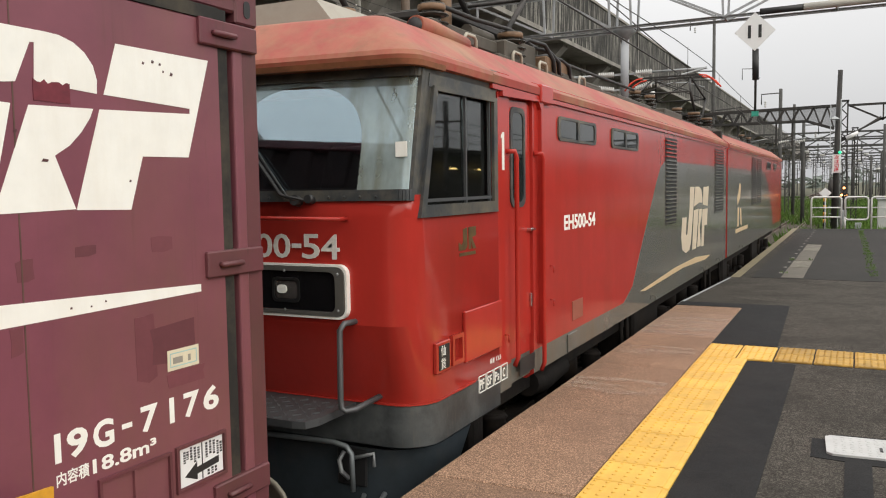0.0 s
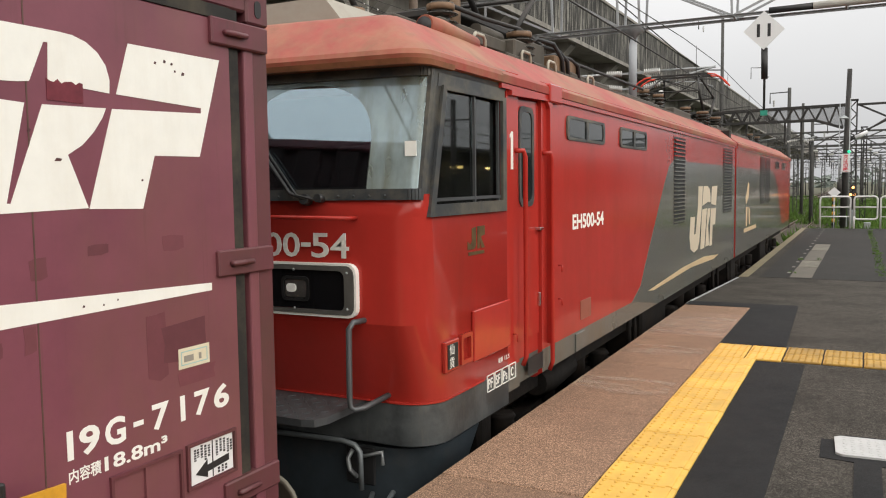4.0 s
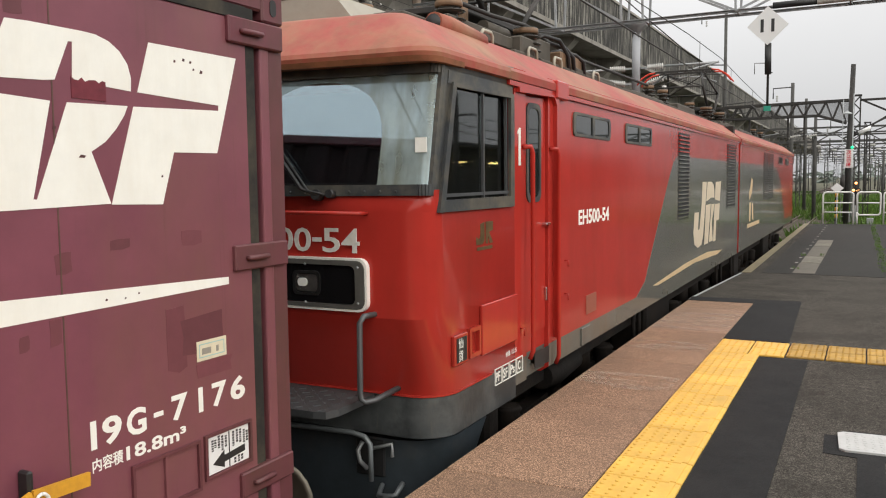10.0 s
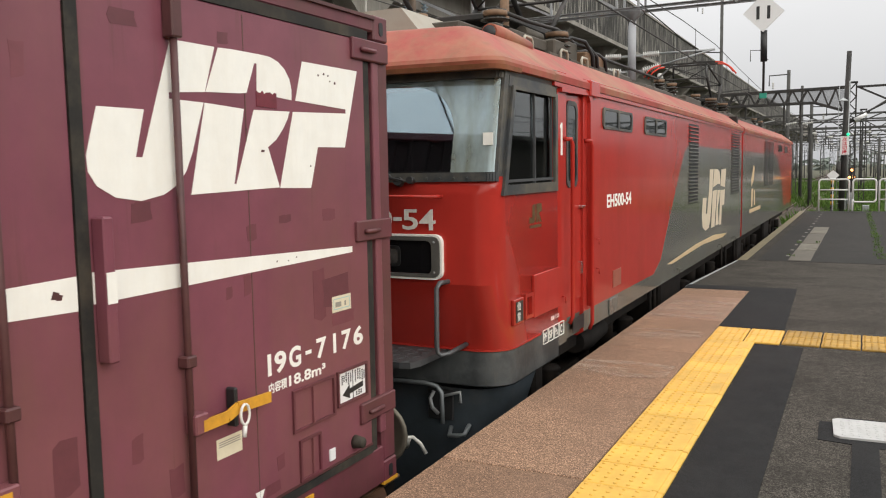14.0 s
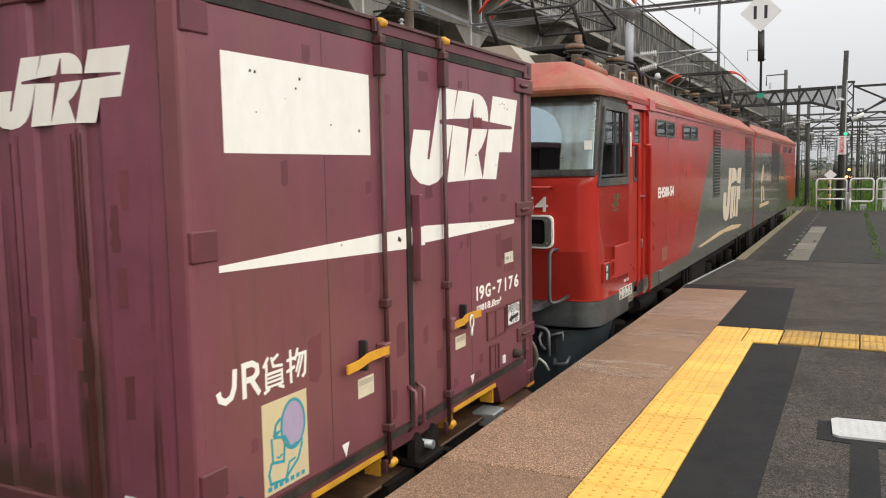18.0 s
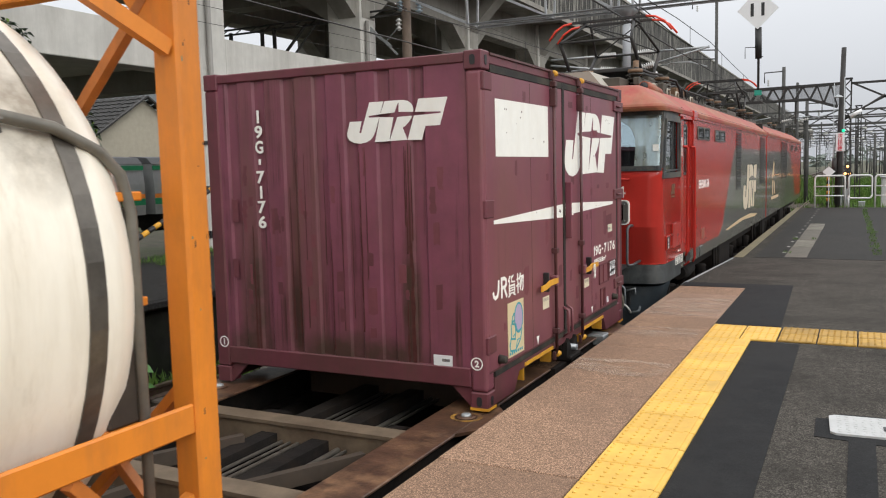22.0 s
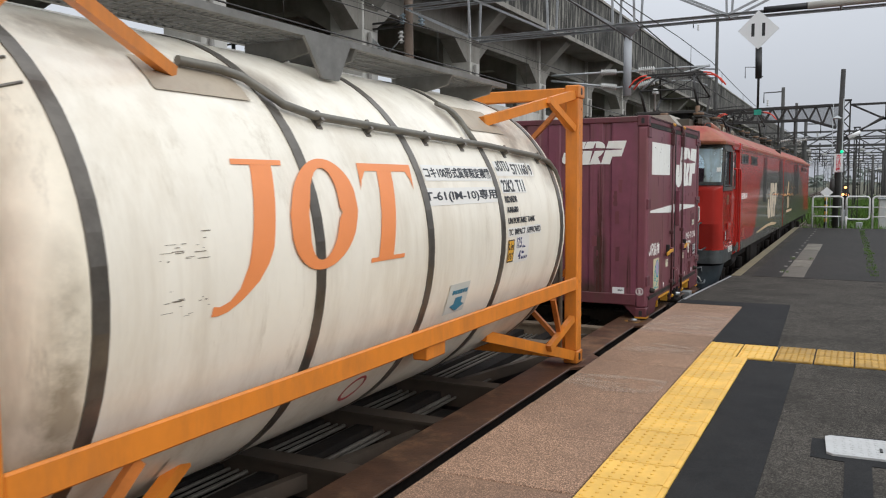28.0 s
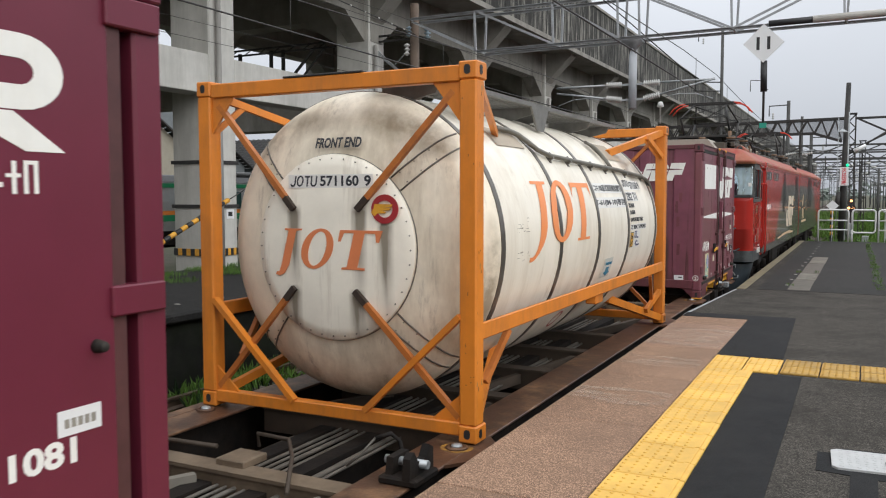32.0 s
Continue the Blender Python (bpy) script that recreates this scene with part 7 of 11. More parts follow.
soot(TANKH, [(SY + 0.30, SZ + 2.15, 0.12, 0.22), (SY + 0.42, SZ + 1.0, 0.1, 0.6)], (0.16, 0.115, 0.06), 0.7)


def patch_on(a0, a1, ang0, ang1, depth=0.003, k=6):
    """A thin sheet that follows the barrel from a0 to a1 and between two angles."""
    rings = []
    for r in (TR + 0.0005, TR + depth):
        rings.append([[(r * math.cos(radians(t)), YT + a, ZT + TZ + r * math.sin(radians(t))) for t in np.linspace(ang0, ang1, k)] for a in (a0, a1)])
    bm = bm_new()
    vs = [[[bm.verts.new(p) for p in row] for row in rr] for rr in rings]
    for i in range(k - 1):
        bm.faces.new((vs[1][0][i], vs[1][0][i + 1], vs[1][1][i + 1], vs[1][1][i])).smooth = True
    bmesh.ops.delete(bm, geom=[v for v in bm.verts if not v.link_faces], context="VERTS")
    return bm


for a in (0.525, 1.84, 3.01, 4.17, 5.515):
    bm = loft(shell_rings([(TR + 0.001, YT + a - 0.037), (TR + 0.007, YT + a - 0.037), (TR + 0.007, YT + a + 0.037), (TR + 0.001, YT + a + 0.037)]), caps=False, smooth=False)
    tp("strap_band", bm, BAND, tank, "dark steel band round the barrel")
# orange letters of the owner, as plain shapes that follow the barrel
def wrap(outline, depth=0.003, sub=8, slant=0.29):
    """A shape given as columns (a, b0, b1) laid on the barrel and leaning forwards; b is height above the frame's foot."""
    bm = bm_new()
    ang = lambda b: math.asin(max(-0.999, min(0.999, (b - TZ) / TR)))
    fine = [tuple(p_ + (q_ - p_) * f / 6 for p_, q_ in zip(u_, v_)) for u_, v_ in zip(outline, outline[1:]) for f in range(6)]
    outline = fine + [outline[-1]]
    for (a0, l0, h0), (a1, l1, h1) in zip(outline, outline[1:]):
        for s in range(sub):
            q = []
            for a, lo, hi, f in ((a0, l0, h0, s), (a1, l1, h1, s), (a1, l1, h1, s + 1), (a0, l0, h0, s + 1)):
                t = ang(lo) + (ang(hi) - ang(lo)) * f / sub
                q.append(bm.verts.new(((TR + depth) * math.cos(t), YT + a + slant * (TZ + TR * math.sin(t) - 1.55), ZT + TZ + (TR + depth) * math.sin(t))))
            bm.faces.new(q).smooth = True
    bmesh.ops.remove_doubles(bm, verts=bm.verts[:], dist=0.0005)
    return bm


OMARK = mat("orange_mark", (0.83, 0.28, 0.09), 0.45, var=0.05)
tp("owner_mark", wrap([(1.185, 1.165, 1.205), (1.225, 1.163, 1.20), (1.28, 1.172, 1.215), (1.33, 1.195, 1.26), (1.365, 1.215, 1.36), (1.373, 1.22, 1.50), (1.376, 1.222, 1.786), (1.45, 1.28, 1.786), (1.50, 1.35, 1.786), (1.525, 1.42, 1.786)]), OMARK, tank, "orange hooked bar")
tp("owner_mark", wrap([(1.25, 1.786, 1.81), (1.60, 1.786, 1.81)], 0.0035), OMARK, tank)
cols = []
for a in np.linspace(-1, 1, 25):
    h = math.sqrt(max(0.0, 1 - a * a)) * 0.267
    hi_ = math.sqrt(max(0.0, 1 - ((a + 0.04) / 0.46) ** 2)) * 0.222 if abs(a + 0.04) < 0.46 else 0.0
    cols.append((1.918 + a * 0.29, h, hi_))
tp("owner_mark", wrap([(a, 1.555 + (i if i else 0.0), 1.555 + h + 0.001) for a, h, i in cols], 0.009), OMARK, tank, "orange oval ring")
tp("owner_mark", wrap([(a, 1.555 - h - 0.001, 1.555 - i) for a, h, i in cols], 0.009), OMARK, tank, "orange oval ring")
tp("owner_mark", wrap([(2.262, 1.665, 1.81), (2.285, 1.72, 1.81), (2.33, 1.768, 1.81), (2.78, 1.768, 1.81), (2.825, 1.72, 1.81), (2.85, 1.665, 1.81)]), OMARK, tank, "orange top bar")
tp("owner_mark", wrap([(2.455, 1.30, 1.77), (2.615, 1.30, 1.77)]), OMARK, tank, "orange upright bar")
tp("owner_mark", wrap([(2.38, 1.278, 1.301), (2.745, 1.278, 1.301)]), OMARK, tank)
INK = mat("black_ink", (0.025, 0.028, 0.035), 0.5)
STICK = mat("label_film", (0.80, 0.785, 0.74), 0.35, var=0.03)


def on_barrel(name, text, a0, a1, b0, b1, ink=INK, bold=0.0025):
    """Words fitted between a0 and a1 along the barrel and the heights b0 and b1."""
    g0, g1 = (math.asin((b - TZ) / TR) for b in (b0, b1))
    h = TR * (g1 - g0)
    fitted(name, text, a1 - a0, h, tank_m(math.degrees(g0 + g1) / 2, a0, TR + 0.0035) @ Matrix.Translation((0, -h / 2, 0)), ink, tank, bold=bold)


def film_on(a0, a1, b0, b1):
    g0, g1 = (math.degrees(math.asin((b - TZ) / TR)) for b in (b0, b1))
    return tp("label_film", patch_on(a0, a1, g0, g1, 0.002), STICK, tank)


for a0, a1, b0, b1 in ((3.07, 4.132, 1.715, 1.815), (2.99, 4.132, 1.56, 1.67), (4.257, 4.935, 1.752, 1.860), (4.961, 5.045, 1.752, 1.858), (4.257, 4.755, 1.622, 1.732), (4.425, 4.705, 1.085, 1.29), (4.26, 4.975, 1.292, 1.362)):
    film_on(a0, a1, b0, b1)
on_barrel("wagon_note", "コキ100形式貨車限定積載", 3.09, 4.115, 1.73, 1.802)
on_barrel("wagon_note", "T-61(IM-10)専用", 3.01, 4.13, 1.575, 1.655)
# the owner's code, four plain shapes
CODE = tank_m(26, 4.277, TR + 0.0035)
for pts in ([(0.047, 0.035), (0.047, -0.022), (0.036, -0.04), (0.018, -0.041), (0.007, -0.028), (0.006, -0.015)], [(0.098 + 0.027 * math.cos(t), -0.003 + 0.038 * math.sin(t)) for t in np.linspace(0.2, 6.48, 18)], [(0.138, 0.034), (0.192, 0.034)], [(0.165, 0.028), (0.165, -0.045)], [(0.208, 0.040), (0.208, -0.025), (0.222, -0.041), (0.242, -0.041), (0.256, -0.025), (0.256, 0.040)]):
    bm = bm_new()
    add_ribbon(bm, pts, 0.013, 0.0015, CODE)
    tp("owner_bar", bm, INK, tank)
on_barrel("tank_number", "571160", 4.588, 4.929, 1.762, 1.846)
on_barrel("tank_number", "9", 4.978, 5.027, 1.762, 1.846)
on_barrel("tank_code", "22K2", 4.274, 4.513, 1.631, 1.722)
on_barrel("tank_code", "T11", 4.568, 4.735, 1.631, 1.722)
on_barrel("tank_code", "RID/ADR", 4.272, 4.516, 1.550, 1.600)
on_barrel("tank_code", "AAR600", 4.275, 4.501, 1.473, 1.520)
on_barrel("tank_code", "UN PORTABLE TANK", 4.273, 4.842, 1.391, 1.437)
on_barrel("tank_code", "TC  IMPACT  APPROVED", 4.275, 4.96, 1.304, 1.351)
BLUEI = mat("blue_ink", (0.04, 0.05, 0.16), 0.5)
on_barrel("tank_value", "17.5", 4.443, 4.54, 1.198, 1.279, BLUEI)
on_barrel("tank_value", "4", 4.491, 4.535, 1.107, 1.178, BLUEI)
for t_, a1, b0, b1 in (("cbm.", 4.629, 1.196, 1.217), ("Bar", 4.607, 1.150, 1.174), ("M.A.W.P", 4.686, 1.106, 1.130)):
    on_barrel("tank_value", t_, 4.557, a1, b0, b1, BLUEI, bold=0.001)
lb = tp("height_label", patch_on(4.262, 4.385, -9.8, -1.6, 0.004), mat("amber_label", (0.78, 0.42, 0.04), 0.45), tank, "amber height label")
on_barrel("height_text", "2.6m", 4.278, 4.37, 1.195, 1.248)
on_barrel("height_text", "8'6\"", 4.281, 4.365, 1.120, 1.172)
for a0, a1, g0, g1 in ((4.262, 4.271, -9.8, -1.6), (4.376, 4.385, -9.8, -1.6), (4.262, 4.385, -9.8, -9.35), (4.262, 4.385, -2.05, -1.6)):
    tp("label_edge", patch_on(a0, a1, g0, g1, 0.005), INK, lb)
lb = tp("arrow_label", patch_on(3.335, 3.645, -23.3, -13.0, 0.004), mat("grey_label", (0.62, 0.63, 0.58), 0.45), tank, "pale label with a blue arrow")
tp("arrow", prism([(0.11, -0.075), (0.22, -0.035), (0.165, -0.02), (0.16, 0.025), (0.06, 0.025), (0.055, -0.02), (0.0, -0.035)], 0.002, tank_m(-19.0, 3.40, TR + 0.005)), mat("blue_print", (0.03, 0.2, 0.32), 0.5), lb)
bmx = bm_new()
for k in range(6):
    add_prism(bmx, [(k * 0.04, 0.03), (k * 0.04 + 0.028, 0.03), (k * 0.04 + 0.028, 0.06), (k * 0.04, 0.06)], 0.002, tank_m(-18.0, 3.39, TR + 0.005))
tp("print_block", bmx, bpy.data.materials["blue_print"], lb)
tp("warning_ring", ring_frame([(0.11 * math.cos(t), 0.11 * math.sin(t)) for t in np.linspace(0, math.tau, 24, endpoint=False)], [(0.09 * math.cos(t), 0.09 * math.sin(t)) for t in np.linspace(0, math.tau, 24, endpoint=False)], 0.003, tank_m(-43, 2.6, TR - 0.003)), mat("dull_red_print", (0.4, 0.06, 0.06), 0.5), tank)
# scuffs on the flank
rs = random.Random(5)
SCRATCH = mat("grey_scuff", (0.20, 0.17, 0.13), 0.6, var=0.4, scale=30)
for k in range(30):
    b = (1.43, 1.47, 1.22, 1.26)[k % 4] + rs.gauss(0, 0.018)
    a, w, h = rs.uniform(0.80, 1.06), rs.uniform(0.008, 0.07), rs.uniform(0.0015, 0.004)
    ang = math.degrees(math.asin((b - TZ) / TR))
    tp("scuff", patch_on(a, a + w, ang, ang + math.degrees(h / TR), 0.0012 + 0.00003 * k, 3), SCRATCH, tank)
# the head: round cover plate, segment seams, marks
tp("head_cover", lathe([(0.0, 0.022), (0.3, 0.02), (0.60, 0.008), (0.69, -0.012), (0.70, -0.03)], 48, Matrix.Translation((0, HY + 0.122, ZT + TZ)) @ Matrix.Rotation(math.pi / 2, 4, "X")), mat("streaked_end_cover", (0.92, 0.875, 0.755), 0.38, var=0.06, scale=3, dirt=(0.34, 0.27, 0.18), dirt_amt=0.55, dscale=1.5, streak=4.0, dmin=0.54), tank, "domed round cover on the tank's end")
bm = bm_new()
rr = lambda r: np.interp(r, [h[0] for h in head], [h[1] for h in head])
ringv = [(0.695 * math.cos(t), HY + 0.04 + rr(0.705) - 0.004, ZT + TZ + 0.695 * math.sin(t)) for t in np.linspace(0, math.tau, 60)]
add_tube(bm, ringv, 0.009, 5)
for t in (radians(42), radians(138), radians(226), radians(314)):
    for o in (-0.062, 0.062):
        add_tube(bm, [(r * math.cos(t) - o * math.sin(t), HY + 0.038 + rr(math.hypot(r, o)), ZT + TZ + r * math.sin(t) + o * math.cos(t)) for r in (0.705, 0.76, 0.8, 0.87, 0.95, 1.01, 1.07, 1.10, 1.13, 1.15, 1.168, 1.18, 1.190)], 0.007, 5)
tp("cladding_seams", bm, BAND, tank)
bm = bm_new()
for t in (radians(42), radians(138), radians(226), radians(314)):
    for o in (-0.045, 0.045):
        for r in (0.78, 0.9, 1.02):
            add_lathe(bm, [(0.0065, 0), (0.005, 0.005), (0, 0.005)], 6, Matrix.Translation((r * math.cos(t) - o * math.sin(t), HY + 0.036 + rr(math.hypot(r, o)), ZT + TZ + r * math.sin(t) + o * math.cos(t))) @ Matrix.Rotation(math.pi / 2, 4, "X"))
for t in np.linspace(0, math.tau, 40, endpoint=False):
    add_lathe(bm, [(0.0065, 0), (0.005, 0.005), (0, 0.005)], 6, Matrix.Translation((0.665 * math.cos(t), HY + 0.125, ZT + TZ + 0.665 * math.sin(t))) @ Matrix.Rotation(math.pi / 2, 4, "X"))
tp("rivets", bm, BAND, tank)
# rust and soot have run down the cover from the ends of the four struts
cover = bpy.data.materials["streaked_end_cover"]
cn, cl = cover.node_tree.nodes, cover.node_tree.links


def cmath(op, a, b=0.0):
    q = cn.new("ShaderNodeMath")
    q.operation = op
    for i, v in enumerate((a, b)):
        if isinstance(v, (int, float)):
            q.inputs[i].default_value = v
        else:
            cl.new(v, q.inputs[i])
    return q.outputs["Value"]


ctc, csp, cno = cn.new("ShaderNodeTexCoord"), cn.new("ShaderNodeSeparateXYZ"), cn.new("ShaderNodeTexNoise")
cmp_ = cn.new("ShaderNodeMapping")
cl.new(ctc.outputs["Object"], csp.inputs["Vector"])
cmp_.inputs["Scale"].default_value = (9.0, 9.0, 1.4)
cl.new(ctc.outputs["Object"], cmp_.inputs["Vector"])
cl.new(cmp_.outputs["Vector"], cno.inputs["Vector"])
cno.inputs["Scale"].default_value, cno.inputs["Detail"].default_value = 2.0, 6
zc = RAIL
total = 0.0
for x0, z0, run in ((-0.337, ZT + 1.60, 0.62), (0.247, ZT + 1.61, 0.70), (-0.338, ZT + 0.99, 0.5), (0.226, ZT + 0.98, 0.5), (0.468, ZT + 1.50, 0.75)):
    dx = cmath("ABSOLUTE", cmath("SUBTRACT", csp.outputs["X"], x0))
    side = cmath("MAXIMUM", cmath("SUBTRACT", 1.0, cmath("DIVIDE", dx, 0.075)), 0.0)
    below = cmath("SUBTRACT", z0 - zc, csp.outputs["Z"])
    fade = cmath("MAXIMUM", cmath("SUBTRACT", 1.0, cmath("DIVIDE", below, run)), 0.0)
    gate = cmath("MINIMUM", cmath("MAXIMUM", cmath("MULTIPLY", cmath("ADD", below, 0.03), 16.0), 0.0), 1.0)
    total = cmath("ADD", cmath("MULTIPLY", cmath("MULTIPLY", side, fade), gate), total)
amt = cmath("MINIMUM", cmath("MULTIPLY", total, cmath("MULTIPLY", cno.outputs["Fac"], 3.0)), 0.8)
cmix = cn.new("ShaderNodeMix")
cmix.data_type = "RGBA"
prev = cn["Principled BSDF"].inputs["Base Color"].links[0].from_socket
cl.new(amt, cmix.inputs["Factor"])
cl.new(prev, cmix.inputs["A"])
cmix.inputs["B"].default_value = (0.13, 0.10, 0.06, 1)
cl.new(cmix.outputs["Result"], cn["Principled BSDF"].inputs["Base Color"])
HM = at_end(0, HY + 0.098, ZT)
tp("label_film", prism([(-0.385, 1.752), (0.365, 1.752), (0.365, 1.852), (-0.385, 1.852)], 0.002, Matrix.Translation((0, 0.012, 0)) @ HM), STICK, tank)
fitted("tank_number", "571160", 0.34, 0.080, at_end(-0.095, HY + 0.108, ZT + 1.764), INK, tank, bold=0.004)
fitted("tank_number", "9", 0.058, 0.080, at_end(0.292, HY + 0.108, ZT + 1.762), INK, tank, bold=0.004)
for pts in ([(0.058, 0.08), (0.046, 0.02), (0.034, 0.006), (0.018, 0.005), (0.008, 0.02)], [(0.096 + 0.025 * math.cos(t) + 0.006 * math.sin(t), 0.042 + 0.036 * math.sin(t)) for t in np.linspace(0.2, 6.48, 18)], [(0.140, 0.074), (0.190, 0.074)], [(0.166, 0.068), (0.158, 0.0)], [(0.204, 0.08), (0.196, 0.02), (0.206, 0.006), (0.226, 0.006), (0.240, 0.02), (0.248, 0.08)]):
    bm = bm_new()
    add_ribbon(bm, pts, 0.012, 0.0015, at_end(-0.372, HY + 0.108, ZT + 1.762))
    tp("owner_bar", bm, INK, tank)
fitted("end_words", "FRONT END", 0.40, 0.084, at_end(-0.155, HY + 0.135, ZT + 2.047) @ Matrix.Rotation(radians(-20), 4, "X"), INK, tank, bold=0.004)
HO = at_end(0, HY + 0.104, ZT)
# Owner's shapes on the end, a duller orange than on the barrel
OM2 = mat("duller_orange_mark", (0.72, 0.23, 0.09), 0.5, var=0.08)
tp("owner_mark", prism([(-0.51, 1.093), (-0.475, 1.081), (-0.43, 1.10), (-0.385, 1.17), (-0.315, 1.428), (-0.262, 1.433), (-0.258, 1.445), (-0.418, 1.445), (-0.420, 1.433), (-0.385, 1.428), (-0.455, 1.17), (-0.475, 1.115), (-0.50, 1.112)], 0.006, HO), OM2, tank, "orange hooked bar")
tp("owner_mark", ring_frame([(-0.122 + 0.142 * math.cos(t) + 0.04 * math.sin(t), 1.297 + 0.153 * math.sin(t)) for t in np.linspace(0, math.tau, 32, endpoint=False)], [(-0.122 + 0.078 * math.cos(t) + 0.036 * math.sin(t), 1.297 + 0.130 * math.sin(t)) for t in np.linspace(0, math.tau, 32, endpoint=False)], 0.006, HO), OM2, tank, "orange oval ring")
tp("owner_mark", prism([(0.065, 1.356), (0.088, 1.356), (0.118, 1.418), (0.205, 1.42), (0.140, 1.168), (0.095, 1.164), (0.092, 1.149), (0.293, 1.149), (0.297, 1.164), (0.232, 1.168), (0.298, 1.42), (0.388, 1.418), (0.395, 1.355), (0.417, 1.355), (0.449, 1.441), (0.086, 1.441)], 0.006, HO), OM2, tank, "orange barred upright")
tp("round_badge", ring_frame([(0.468 + 0.112 * math.cos(t), 1.598 + 0.105 * math.sin(t)) for t in np.linspace(0, math.tau, 28, endpoint=False)], [(0.468 + 0.066 * math.cos(t), 1.598 + 0.062 * math.sin(t)) for t in np.linspace(0, math.tau, 28, endpoint=False)], 0.006, HO), mat("crimson_badge", (0.38, 0.03, 0.035), 0.45), tank, "crimson ring badge")
tp("badge_shape", prism([(0.355, 1.572), (0.375, 1.60), (0.385, 1.635), (0.535, 1.632), (0.525, 1.612), (0.465, 1.608), (0.52, 1.602), (0.50, 1.588), (0.44, 1.585), (0.48, 1.576), (0.47, 1.566), (0.41, 1.568), (0.385, 1.545)], 0.007, HO), YELLOW, tank)
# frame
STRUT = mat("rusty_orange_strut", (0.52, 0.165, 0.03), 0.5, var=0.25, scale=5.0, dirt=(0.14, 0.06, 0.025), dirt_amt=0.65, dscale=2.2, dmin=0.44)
SHOE = mat("dark_rusted_shoe", (0.04, 0.026, 0.018), 0.7, var=0.35, scale=14)
FX, FW = TW, 0.13


def post(x, y, name="post"):
    xa, xb = sorted((x * FX, x * (FX - FW)))
    p = tp(name, box(xa, xb, y, y + FW, ZT + 0.12, ZT + TH - 0.12, 0.012), ORANGE, tank, "orange corner post")
    for z in (ZT, ZT + TH - 0.12):
        c = tp("corner_casting", box(xa - 0.004, xb + 0.004, y - 0.004, y + FW + 0.034, z, z + 0.12, 0.01), ORANGE, p)
        # Solid black patches drawn over the castings, their openings' dark as colour
        ye = y - 0.003 if y == YT else None
        if ye is not None:
            xc = (xa + xb) / 2
            tp("casting_hole", prism(rrect(xc - 0.025, xc + 0.02, z + 0.03, z + 0.095, 0.02), 0.004, at_end(0, ye, 0)), BLACK, c)
        if x > 0:
            yc = y + FW / 2
            tp("casting_hole", prism(rrect(yc - 0.025, yc + 0.02, z + 0.03, z + 0.095, 0.02), 0.004, at_side(xb + 0.003, 0, 0)), BLACK, c)


